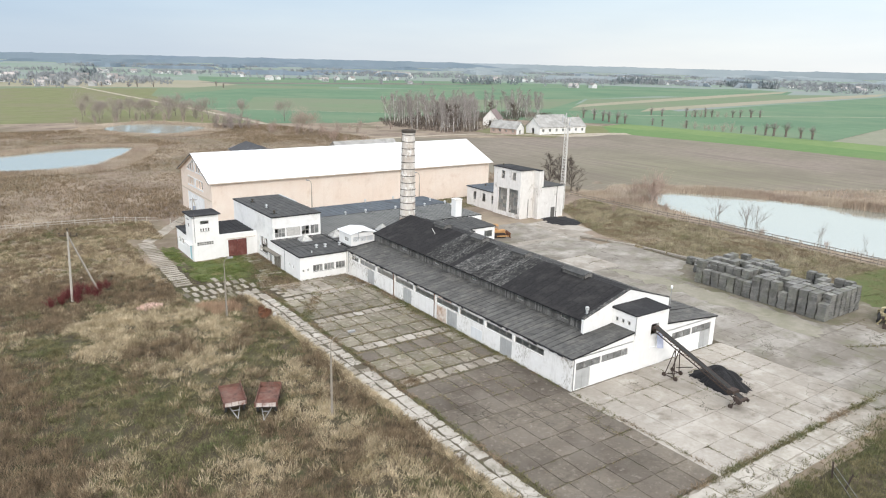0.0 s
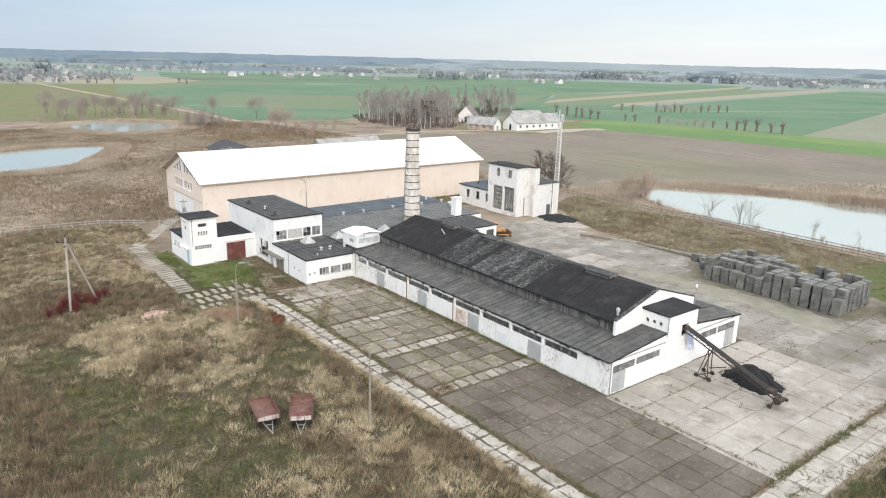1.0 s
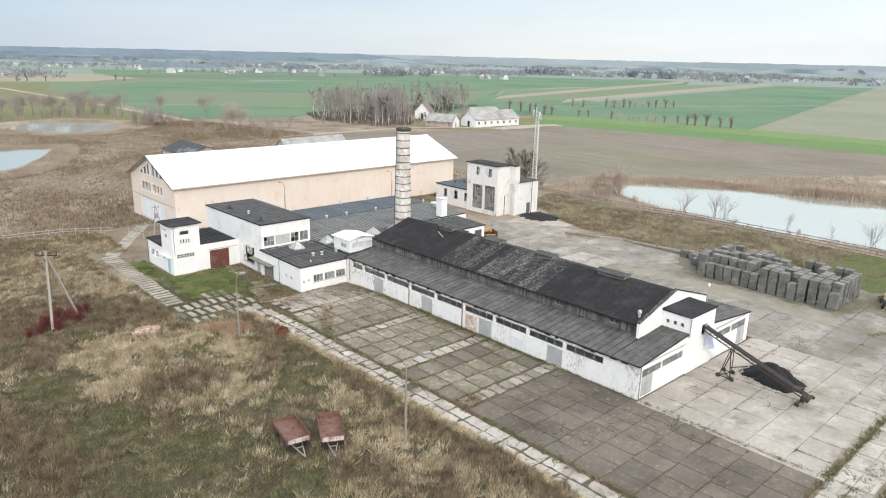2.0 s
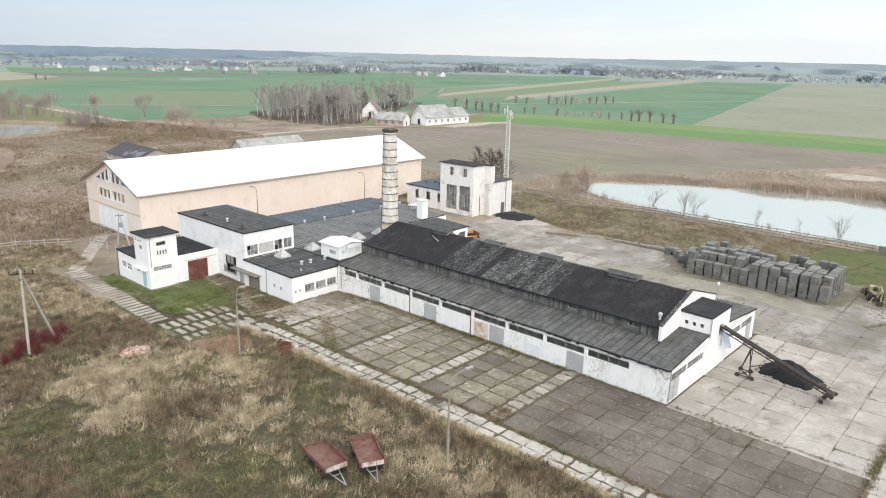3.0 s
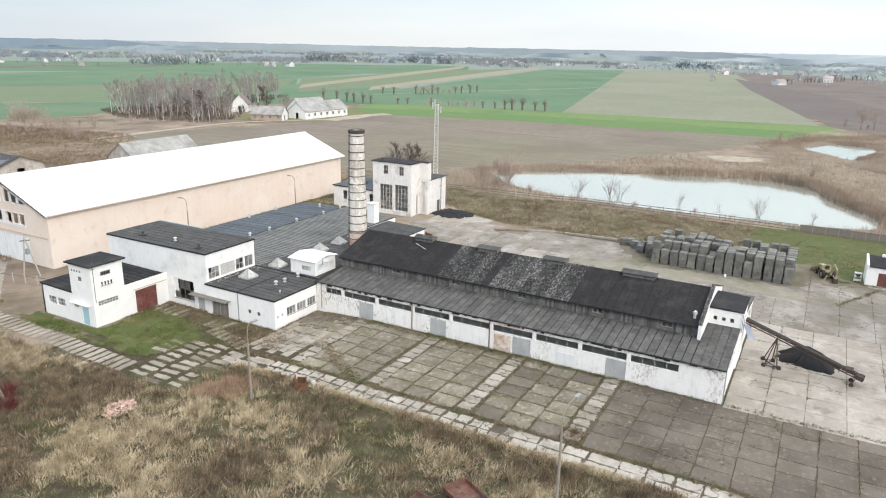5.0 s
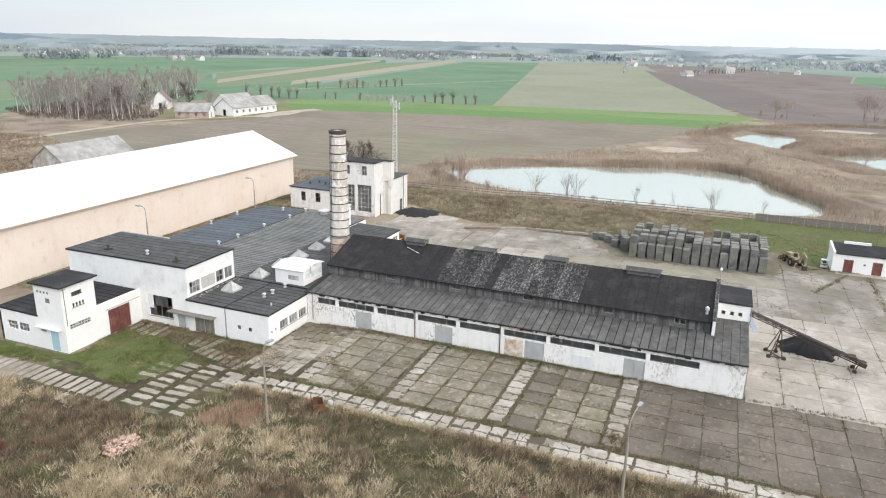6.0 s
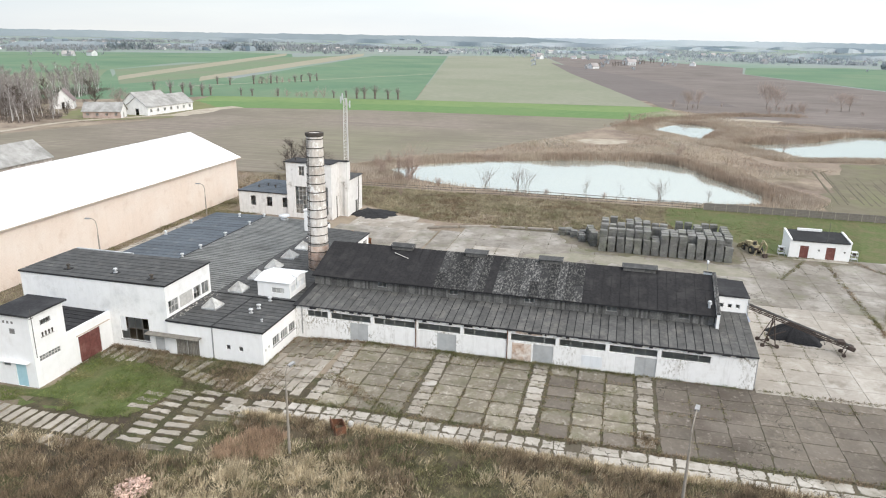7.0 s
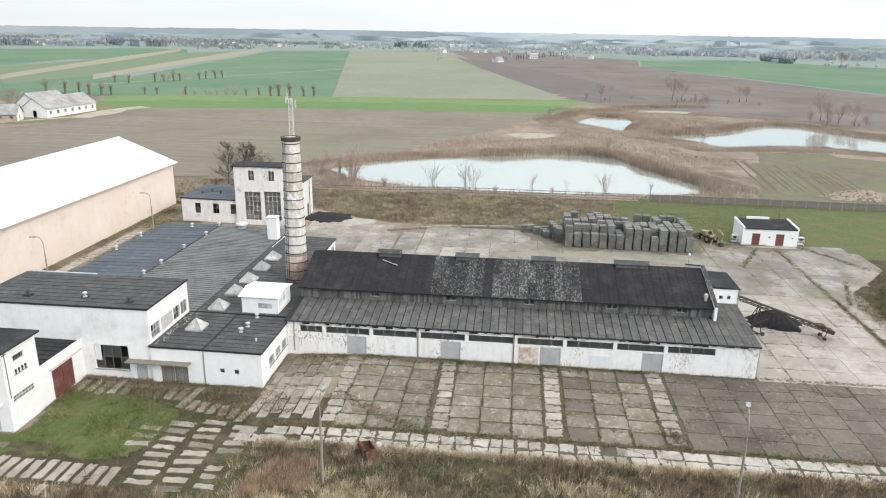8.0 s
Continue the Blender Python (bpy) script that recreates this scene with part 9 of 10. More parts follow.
def birch(seed, place):
    rng = random.Random(seed)
    tr, cr = Shape(), Shape()
    H = rng.uniform(12, 17)
    p, d, r = Vector((0, 0, -0.3)), Vector((rng.gauss(0, 0.12), rng.gauss(0, 0.12), 1)).normalized(), 0.155
    n = 9
    o = {"up": 0.55, "twigs": 8, "len": 1.5, "w": 0.022, "children": 3, "spread": 0.5, "from": 0.2}
    for k in range(n):
        q = p + d * H / n
        tr.tube(p, q, r, r * 0.87, 5, False)
        if k >= 1:
            for _ in range(4 if k > 2 else 2):
                a = rng.uniform(0, 6.28)
                bd = Vector((math.cos(a), math.sin(a), rng.uniform(0.8, 1.7))).normalized()
                grow(cr, cr, p + d * rng.uniform(0, H / n), bd, (3.3 - 0.2 * k) * rng.uniform(0.6, 1.15), 0.03, 1, rng, o, 3)
        p, r = q, r * 0.87
        d = (d + Vector((rng.gauss(0, 0.05), rng.gauss(0, 0.05), 0.03))).normalized()
    for _ in range(14):
        twig(cr, p, Vector((rng.gauss(0, 0.5), rng.gauss(0, 0.5), rng.uniform(0.4, 1.4))), 0.022, rng)
    return plant("birch_tree", tr, cr, BIRCH, TWIG_GREY, "tall bare birch with a pale trunk", "birch", "birch wood", place)


def broad_tree(seed, place, H, label, name="bare_tree", group="", twig_mat=None, stems=1):
    """A bare tree with one trunk, or several from the ground, and a rounded crown of fine twigs."""
    rng = random.Random(seed)
    tr, cr = Shape(), Shape()
    o = {"up": 0.22, "twigs": 14, "len": H * 0.085, "w": 0.0011 * H + 0.003, "children": 5, "spread": 0.62, "from": 0.2}
    for k in range(stems):
        a = rng.uniform(0, 6.28)
        lean = 0.05 if stems == 1 else rng.uniform(0.1, 0.35)
        d = Vector((math.cos(a) * lean, math.sin(a) * lean, 1)).normalized()
        p = Vector((math.cos(a), math.sin(a), 0)) * (0 if stems == 1 else 0.06 * H) + Vector((0, 0, -0.3))
        r, n, T = H * 0.026 / stems ** 0.6, 6, H * rng.uniform(0.72, 0.85)
        for i in range(n):
            q = p + d * T / n
            tr.tube(p, q, r, r * 0.78, 6, False)
            for _ in range(0 if i < 1 else 6 if stems == 1 else 2):
                b = rng.uniform(0, 6.28)
                rise = rng.uniform(0.25, 0.8) + 0.16 * i
                grow(tr, cr, p.lerp(q, rng.random()), Vector((math.cos(b), math.sin(b), rise)).normalized(), H * (0.36 - 0.04 * i) * rng.uniform(0.7, 1.15), r * 0.42, 1, rng, o, 4)
            p, r = q, r * 0.78
            d = (d + Vector((rng.gauss(0, 0.1), rng.gauss(0, 0.1), 0.02))).normalized()
        for _ in range(12):
            twig(cr, p, Vector((rng.gauss(0, 0.6), rng.gauss(0, 0.6), rng.uniform(0.3, 1.2))) * H * 0.07, o["w"], rng)
    return plant(name, tr, cr, BARK if twig_mat is not TWIG_PALE else TWIG_PALE, twig_mat or TWIG, label, "tree", group, place)


def bush(seed, place, H, label, twig_mat=None, name="bare_bush", group="", stems=14, fine=1.0):
    """Many stems fanning out of the ground, with twigs all along."""
    rng = random.Random(seed)
    tr, cr = Shape(), Shape()
    o = {"up": 0.3, "twigs": int(7 * fine), "len": H * 0.17, "w": 0.003 + H * 0.0022, "children": 3, "spread": 0.38, "from": 0.15}
    for _ in range(stems):
        a, w = rng.uniform(0, 6.28), abs(rng.gauss(0, 0.5))
        p = Vector((rng.gauss(0, 0.07 * H), rng.gauss(0, 0.07 * H), -0.1))
        grow(tr, cr, p, Vector((math.cos(a) * w, math.sin(a) * w, 1)).normalized(), H * rng.uniform(0.6, 0.95), 0.010 + H * 0.004, 1, rng, o, 4)
    return plant(name, tr, cr, BARK if twig_mat is None else twig_mat, twig_mat or TWIG, label, "bush", group, place)


def haze_tree(seed, place, H, label, twig_mat, wide=0.36, group="", twigs=1300, name="bare_tree", low=0.16):
    """A bare tree whose crown is a rounded cloud of very fine twigs on a short dark trunk."""
    rng = random.Random(seed)
    tr, cr = Shape(), Shape()
    fork = Vector((0, 0, H * low))
    tr.tube(Vector((0, 0, -0.3)), fork, H * 0.017, H * 0.012, 6, False)
    lobes = [(Vector((rng.gauss(0, 0.45) * wide * H, rng.gauss(0, 0.45) * wide * H, H * rng.uniform(0.42, 0.72))), rng.uniform(0.45, 0.75)) for _ in range(8)]
    for c, _ in lobes:
        m = fork.lerp(c, 0.55) + Vector((rng.gauss(0, 0.02), rng.gauss(0, 0.02), 0.02)) * H
        cr.tube(fork, m, H * 0.006, H * 0.004, 4, False)
        cr.tube(m, c + Vector((0, 0, 0.12 * H)), H * 0.004, H * 0.002, 4, False)
    for k in range(twigs):
        c, size = lobes[k % 8]
        v = Vector((rng.gauss(0, 1), rng.gauss(0, 1), rng.gauss(0, 1))).normalized() * rng.random() ** 0.5 * size
        p = c + Vector((v.x * wide * H, v.y * wide * H, v.z * 0.34 * H))
        if p.z < low * H:
            continue
        d = (p - fork).normalized() + Vector((rng.gauss(0, 0.3), rng.gauss(0, 0.3), 0.35 + rng.gauss(0, 0.2)))
        twig(cr, p, d.normalized() * H * rng.uniform(0.05, 0.13), 0.0022 * H + 0.006, rng)
    return plant(name, tr, cr, BARK, twig_mat, label, "tree", group, place)


def pollard(seed, place):
    rng = random.Random(seed)
    tr, cr = Shape(), Shape()
    H = rng.uniform(1.8, 2.6)
    tr.tube((0, 0, -0.2), (0, 0, H), 0.45, 0.38, 8, False)
    tr.lathe([(0.35, H - 0.35), (0.62, H), (0.5, H + 0.35), (0.1, H + 0.5)], 8)
    for _ in range(70):
        a, b = rng.uniform(0, 6.28), rng.uniform(0.1, 1.2)
        v = Vector((math.cos(a) * math.sin(b), math.sin(a) * math.sin(b), math.cos(b))) * rng.uniform(1.6, 3.4)
        p = Vector((0, 0, H + 0.15)) + v.normalized() * 0.35
        w = v.cross(Vector((0, 0.3, 1))).normalized() * 0.06
        cr.add([p - w, p + w, p + v], [(0, 1, 2)])
        for _ in range(2):
            m = p + v * rng.uniform(0.4, 0.8)
            v2 = (v.normalized() + Vector((rng.gauss(0, 0.3), rng.gauss(0, 0.3), 0.1))).normalized() * rng.uniform(0.6, 1.2)
            cr.add([m - w * 0.6, m + w * 0.6, m + v2], [(0, 1, 2)])
    return plant("pollard_willow", tr, cr, BARK, TWIG_GREY, "stubby pollard willow with a brush of shoots", "willow", "pollard willows in the fields", place)


def copies(make, variants, spots, seed, lo=0.85, hi=1.15):
    rng = random.Random(seed)
    base = []
    for k, (x, y, z) in enumerate(spots):
        if k < variants:
            base.append(make(seed * 50 + k, (x, y, z)))
        else:
            copy_thing(base[k % variants], pose(x, y, z, 0, 0, rng.uniform(0, 360)) @ Matrix.Scale(rng.uniform(lo, hi), 4))


WOOD = [(206, 352), (214, 306), (236, 304), (250, 318), (272, 352), (330, 372), (380, 395), (372, 425), (290, 412), (225, 392)]
wx, wy = scatter(WOOD, 700, 81)
k = (vnoise(wx, wy, 0.07, 85) > 0.42) | (np.random.RandomState(86).rand(len(wx)) < 0.25)
k &= np.hypot(wx - 268, wy - 328) > 14
wx, wy = wx[k], wy[k]
copies(birch, 8, [(a, b, 0) for a, b in zip(wx[:175], wy[:175])], 3, 0.62, 1.18)
copies(lambda sd, p: broad_tree(sd, p, 15, "dark bare tree among the birches", "bare_tree", "trees of the birch wood", TWIG_DARK), 2, [(232, 326, 0), (244, 338, 0), (220, 318, 0), (226, 312, 0), (214, 330, 0), (252, 345, 0), (236, 345, 0), (262, 356, 0), (300, 372, 0), (283, 326, 0)], 31, 0.65, 1.1)
copies(lambda sd, p: bush(sd, p, 4.5, "dark bare shrub at the edge of the wood", TWIG_DARK, "bare_bush", "shrubs of the wood", 14), 3, [(268, 329, 0), (273, 333, 0), (258, 322, 0), (252, 316, 0), (276, 326, 0), (247, 312, 0), (281, 331, 0)], 32, 0.6, 1.1)
x, y = scatter(WOOD, 12000, 82)
blades("undergrowth", x, y, 1.0 + 1.6 * vnoise(x, y, 0.06, 83), TWIG_DARK, "dark undergrowth of the birch wood", "undergrowth", 4, 0.10, 0.5, 0.3, 84)

rows = [(x, y, 0) for x, y in ((373, 296), (374, 289), (377, 273), (381, 238), (386, 232), (383, 224), (383, 219), (385, 213), (386, 205), (387, 199))]
rows += [(x, y, 0) for x, y in ((451, 360), (450, 349), (465, 338), (472, 335), (479, 331), (483, 328), (498, 320), (505, 318), (513, 314), (524, 313))]
rows += [(x, y, 0) for x, y in ((374, 358), (368, 342), (366, 332), (363, 324), (362, 316), (365, 312))]
rows += [(150, 900, 0), (176, 888, 0), (185, 884, 0), (281, 898, 0), (280, 867, 0), (203, 884, 0)]
rows += [(960 + 300 * f, 104 - 96 * f, 0) for f in (0.02, 0.07, 0.20, 0.23, 0.27, 0.31, 0.36, 0.40, 0.50, 0.54, 0.58, 0.63, 0.67, 0.78, 0.84, 0.90, 1.0)]
copies(pollard, 5, rows, 5, 1.15, 1.55)

for k, (x, y, h) in enumerate(((145.6, 151.2, 12.2), (147.2, 146.6, 12.0), (148.6, 145.0, 11.6))):
    broad_tree(300 + k, (x, y, -0.3), h, "bare dark tree with a rounded crown behind the boiler house", "bare_tree", "trees behind the boiler house", TWIG_DARK, 1)
copies(lambda sd, p: bush(sd, p, 2.6, "low dark scrub under the trees", TWIG_DARK, "bare_bush", "scrub under the trees", 14), 2, [(143.5, 149, -0.3), (146.4, 148.8, -0.3), (149.5, 143, -0.3), (142, 153, -0.3)], 36, 0.6, 1.1)
for k, (x, y, h, n) in enumerate(((154.8, 100.5, 4.8, 12), (154.3, 91.8, 5.4, 10), (155.6, 90, 5.0, 10), (156, 75, 3.6, 7), (153.7, 56.7, 4.6, 14), (154.4, 45.5, 2.6, 7), (157.5, 66, 2.2, 5), (248, 11, 4.5, 6))):
    bush(330 + k, (x, y, 0), h, "thin bare shrub on the pond's shore", None, "bare_bush", "shrubs on the shore", n)
for k, (x, y, h) in enumerate(((156.6, 121.6, 8.2), (158.6, 122.8, 7.0), (163, 127, 5), (150, 112, 2.4), (148, 84, 1.6), (149, 70, 1.5), (160, 131, 4.5), (150, 120, 2.5), (137, 118, 2.0), (320, 64, 4), (133, 128, 1.8), (176, 134, 4), (170, 136, 3.5), (224, 48, 4.2))):
    bush(350 + k, (x, y, 0), h, "bare reddish-brown bush by the pond", TWIG_RED, "bare_bush", "bushes by the pond", 22)
for k, (x, y, h) in enumerate(((10.5, 113.4, 1.7), (12.4, 114.8, 2.0), (14.5, 115.8, 1.8), (16.3, 117.2, 1.5), (13.4, 116.8, 1.9), (11.4, 115.6, 1.8), (15.4, 114.6, 1.6), (9.0, 112.6, 1.5), (12.6, 113.2, 1.6), (17.5, 118.4, 1.3))):
    bush(370 + k, (x, y, -0.5), h, "dense dark red thicket at the foot of the pole", RED_TWIG, "red_bush", "red thicket by the pole", 44, 1.6)
x, y = scatter(ragged(catmull([(26.6, 99.5), (29.5, 101.6), (32.4, 99), (31.4, 95.6), (28.6, 96.2)]), 0.6, 9), 520, 91)
blades("weeds", x, y, 0.95 + 0 * x, RUSSET, "tall russet weeds by the lamp", "weeds", 12, 0.045, 0.2, 0.2, 92)

far_spots = [(66 + 7.5 * k + random.uniform(-4, 4), 428 + 9 * (k % 3) + random.uniform(-4, 4), 0) for k in range(9)] + [(78, 430, 0), (102, 464, 0), (119, 424, 0), (108, 440, 0), (52, 442, 0), (92, 438, 0), (112, 432, 0), (84, 452, 0), (95, 428, 0), (70, 436, 0), (125, 430, 0), (62, 440, 0), (100, 450, 0), (112, 455, 0), (128, 440, 0), (118, 447, 0), (123, 456, 0), (119, 482, 0), (92, 500, 0), (68, 473, 0), (49, 457, 0), (141, 406, 0), (162, 372, 0), (164, 398, 0), (56, 432, 0), (73, 446, 0), (81, 440, 0), (88, 447, 0), (97, 436, 0), (105, 452, 0), (115, 441, 0)]
copies(lambda sd, p: haze_tree(sd, p, 14.0, "tall bare tree with a pale fuzzy crown beyond the ponds", TWIG_HAZE, 0.32, "trees beyond the ponds"), 5, far_spots[::2] + [(124.5, 427.7, 0), (127, 424, 0), (116.8, 457.7, 0), (103.2, 465.5, 0), (280, 310, 0)], 9, 0.6, 1.2)
copies(lambda sd, p: haze_tree(sd, p, 12.5, "bare tree with a reddish fuzzy crown among the ponds", TWIG_PALE, 0.36, "trees among the far ponds"), 3, [(311, -59, 0), (309, -70, 0), (419, -52, 0), (326, -62, 0), (413, -17, 0), (419, -13, 0), (316, -66, 0), (402, 26, 0), (422, -57, 0), (396, 32, 0)], 19, 0.8, 1.45)
haze_tree(395, (239.5, 12.3, 0), 8.5, "slim bare tree with a reddish crown on the pond's shore", TWIG_PALE, 0.42, "trees among the far ponds", 700)
copies(lambda sd, p: bush(sd, p, 4.0, "bare bush among the ponds", TWIG_PALE, "bare_bush", "bushes among the ponds", 24), 4, [(130 + 6 * k + random.uniform(-3, 3), 332 + 3 * (k % 5) + random.uniform(-10, 10), 0) for k in range(12)] + [(random.gauss(404, 10), random.uniform(-60, 40), 0) for k in range(12)] + [(318 + random.uniform(-10, 12), random.uniform(-84, -50), 0) for k in range(9)] + [(55 + 9 * k, 412 + random.uniform(-6, 6), 0) for k in range(10)] + [(270, -72, 0), (280, -80, 0), (150, 330, 0), (172, 322, 0), (262, -72, 0)], 10, 0.5, 1.35)

copies(lambda sd, p: bush(sd, p, 5.0, "bare shrub between the pollard willows", TWIG_PALE, "bare_bush", "shrubs between the willows", 18, 1.3), 3, [(292, 320, 0), (300, 326, 0), (311, 330, 0), (322, 334, 0), (335, 326, 0), (377, 274, 0), (379, 268, 0), (380, 262, 0), (381, 256, 0), (381, 250, 0), (382, 245, 0), (380, 259, 0), (470, 336, 0), (476, 333, 0), (486, 325, 0), (492, 322, 0)], 34, 0.6, 1.3)
copies(lambda sd, p: bush(sd, p, 8.5, "dense bare brushwood beyond the waste land", TWIG_FAR, "bare_bush", "brushwood beyond the waste land", 26, 1.3), 4, [(120, 362, 0), (126, 366, 0), (114, 368, 0), (121, 367, 0), (117, 364, 0), (129, 362, 0), (76, 424, 0), (88, 430, 0), (98, 436, 0), (106, 430, 0), (116, 438, 0), (122, 432, 0), (66, 428, 0)], 33, 0.45, 1.15)


haze_tree(390, (141.5, 320, 0), 14.5, "big round bare willow with a dense reddish crown", TWIG_HAZE_RED, 0.55, "", 3200, "willow_tree", 0.10)
copies(lambda sd, p: bush(sd, p, 4.2, "low bare scrub on the waste land", TWIG_RED, "bare_bush", "scrub on the waste land", 20, 1.3), 2, [(147, 312, 0), (150, 303, 0), (145, 294, 0), (148, 288, 0), (153, 280, 0), (139, 322, 0), (152, 318, 0), (156, 330, 0), (134, 338, 0), (146, 300, 0), (130.5, 334, 0), (131.6, 371, 0), (130.5, 400, 0), (127, 385, 0), (133, 360, 0), (128, 410, 0), (143, 291, 0), (138, 330, 0)], 38, 0.7, 1.4)


# ---- villages and hedges far off ----
def far_house(seed, place):
    rng = random.Random(seed)
    t = thing("far_house", place, "small far-off house with a pitched roof", "house", "far village houses")
    L, W, e_, a = rng.uniform(10, 17), rng.uniform(8, 10), rng.uniform(3.2, 5.5), 0
    a = e_ + rng.uniform(2.4, 4.0)
    s = Shape()
    s.box(-L / 2, -W / 2, -1, L / 2, W / 2, e_)
    for x in (-L / 2, L / 2 - 0.3):
        s.add([(k, y, z) for k in (x, x + 0.3) for y, z in ((-W / 2, e_), (W / 2, e_), (0, a))], [(0, 2, 1), (3, 4, 5), (0, 1, 4, 3), (1, 2, 5, 4), (2, 0, 3, 5)])
    part("wall", s, FAR_WALL, t)
    s = Shape()
    for sg in (-1, 1):
        p = [(-L / 2 - 0.5, sg * (W / 2 + 0.5), e_ - 0.3), (L / 2 + 0.5, sg * (W / 2 + 0.5), e_ - 0.3), (L / 2 + 0.5, 0, a + 0.15), (-L / 2 - 0.5, 0, a + 0.15)]
        p = p if sg < 0 else p[::-1]
        s.hexa([(q[0], q[1], q[2] - 0.2) for q in p] + p)
    part("roof", s, FAR_ROOF, t)
    for k in range(3):
        s = Shape()
        x = -L / 2 + L * (k + 0.7) / 3.4
        s.box(x - 0.6, -W / 2 - 0.04, 1.2, x + 0.6, -W / 2 - 0.005, 2.6)
        part("window", s, FRAME_DARK, t)
    return t


rng = random.Random(77)
spots = []
for a0, r0, n in ((1.52, 1150, 6), (1.33, 1500, 6), (1.12, 1250, 5), (1.02, 1900, 7), (0.86, 1500, 6), (0.62, 1750, 7), (0.40, 1650, 6), (0.22, 1700, 6), (0.05, 1350, 5), (-0.1, 1800, 7), (-0.3, 1500, 5), (-0.42, 2000, 6), (0.75, 2300, 6)):
    for k in range(2 * n):
        a, r = a0 + rng.gauss(0, 0.055), r0 + rng.gauss(0, 45)
        spots.append((40 + r * math.cos(a), 90 + r * math.sin(a), 0))
spots += [(90 + 9 * k, 920 + 14 * (k % 3), 0) for k in range(0, 9, 2)] + [(930, 108, 0), (1085, 60, 0), (1120, -30, 0), (1335, -166, 0), (1104, -300, 0), (980, -345, 0), (870, 860, 0), (900, 845, 0), (640, 1010, 0)]
spots += [(20 + 44 * k, 1010 + 30 * (k % 3), 0) for k in range(5)]
copies(far_house, 6, spots, 13, 0.6, 1.05)


def far_growth(name, pts, size, material, label, seed):
    r = np.random.RandomState(seed)
    per = 16
    n = len(pts) * per
    c = np.repeat(np.array(pts, float), per, 0)
    sz = np.repeat(r.uniform(size * 0.6, size * 1.3, len(pts)), per)
    ang, rad, hh = r.uniform(0, 6.28, n), np.sqrt(r.rand(n)), r.rand(n)
    px, py = c[:, 0] + np.cos(ang) * rad * sz * 0.45, c[:, 1] + np.sin(ang) * rad * sz * 0.45
    pz = hh * sz * 0.75
    v = np.empty((n, 3, 3))
    s = sz * r.uniform(0.16, 0.36, n)
    b = r.uniform(0, 6.28, n)
    v[:, 0] = np.stack([px - np.cos(b) * s / 2, py - np.sin(b) * s / 2, pz], 1)
    v[:, 1] = np.stack([px + np.cos(b) * s / 2, py + np.sin(b) * s / 2, pz], 1)
    v[:, 2] = np.stack([px + r.normal(0, 0.2, n) * s, py + r.normal(0, 0.2, n) * s, pz + s * r.uniform(0.8, 1.8, n)], 1)
    me = bpy.data.meshes.new(name)
    me.from_pydata(v.reshape(-1, 3).tolist(), [], np.arange(3 * n).reshape(-1, 3).tolist())
    me.materials.append(material)
    return tagged(new(name, me), label, "far trees", kind="stuff")


pts = []
for x, y, _ in spots:
    for k in range(rng.randrange(2, 9)):
        pts.append((x + rng.gauss(0, 30), y + rng.gauss(0, 30)))
for k in range(70):
    a, r = rng.uniform(-0.6, 1.65), rng.uniform(1350, 2900)
    span = rng.uniform(40, 260)
    for j in range(int(span / 2.2)):
        f = rng.uniform(-1, 1) * span
        pts.append((40 + r * math.cos(a) - math.sin(a) * f + rng.gauss(0, 5), 90 + r * math.sin(a) + math.cos(a) * f + rng.gauss(0, 5)))
pts += [(rng.uniform(-60, 260), rng.gauss(1040, 40)) for k in range(150)] + [(rng.gauss(149, 26), rng.gauss(1255, 22)) for k in range(110)]
# southern trees take the paler of the two haze-tinted colours
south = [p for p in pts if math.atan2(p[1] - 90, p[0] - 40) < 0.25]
far_growth("far_trees", south, 7.5, FAR_TREES_PALE, "trees among the southern villages, tinted pale with haze", 7)
far_growth("far_trees", [p for p in pts if math.atan2(p[1] - 90, p[0] - 40) >= 0.25], 7.5, FAR_TREES, "bare trees among the far villages, tinted with haze", 5)
pts = []
for (xa, ya), (xb, yb), n in (((1420, 932), (1380, 800), 60), ((1315, 1034), (1240, 1090), 40), ((840, 980), (760, 1060), 30), ((1650, 300), (1700, 380), 30)):
    for k in range(n):
        f = rng.random()
        pts.append((xa + (xb - xa) * f + rng.gauss(0, 8), ya + (yb - ya) * f + rng.gauss(0, 8)))
pts += [(199 + rng.gauss(0, 2.5), 1330 + rng.gauss(0, 2.5)) for k in range(9)] + [(211 + rng.gauss(0, 2), 1333 + rng.gauss(0, 2)) for k in range(7)]
hedge = [(1195 - 128 * rng.random() + rng.gauss(0, 2), -311 + rng.gauss(0, 3)) for k in range(80)]
far_growth("far_hedge", hedge, 7.0, FAR_GREEN, "clipped dark hedge far off", 8)
haze_tree(396, (940, -325, 0), 24.0, "great bare tree standing alone far off", TWIG_FAR, 0.4, "", 1600)
far_growth("conifer_belt", pts, 12, FAR_GREEN, "dark belts of conifers far off", 6)

# grass between the kiln hall and the warehouse
x, y = scatter([(56, 142.6), (112, 142.6), (112, 150), (128, 151), (128, 158.6), (48, 158.6), (48, 146)], 15000, 101, [[(66, 150.4), (105, 150.4), (105, 153.2), (66, 153.2)]])
k = vnoise(x, y, 0.12, 102) > 0.2
blades("grass", x[k], y[k], 0.15 + 0.25 * vnoise(x[k], y[k], 0.3, 103), BLADE_GREEN, "green grass between the halls", "grass", 6, 0.06, 0.22, 0.5, 104)
blades("grass", x[~k], y[~k], 0.2 + 0.3 * vnoise(x[~k], y[~k], 0.3, 105), BLADE_BANK, "dry grass between the halls", "grass", 6, 0.06, 0.22, 0.45, 106)

# ---- paving: every slab a piece of its own ----
SLABS = {}


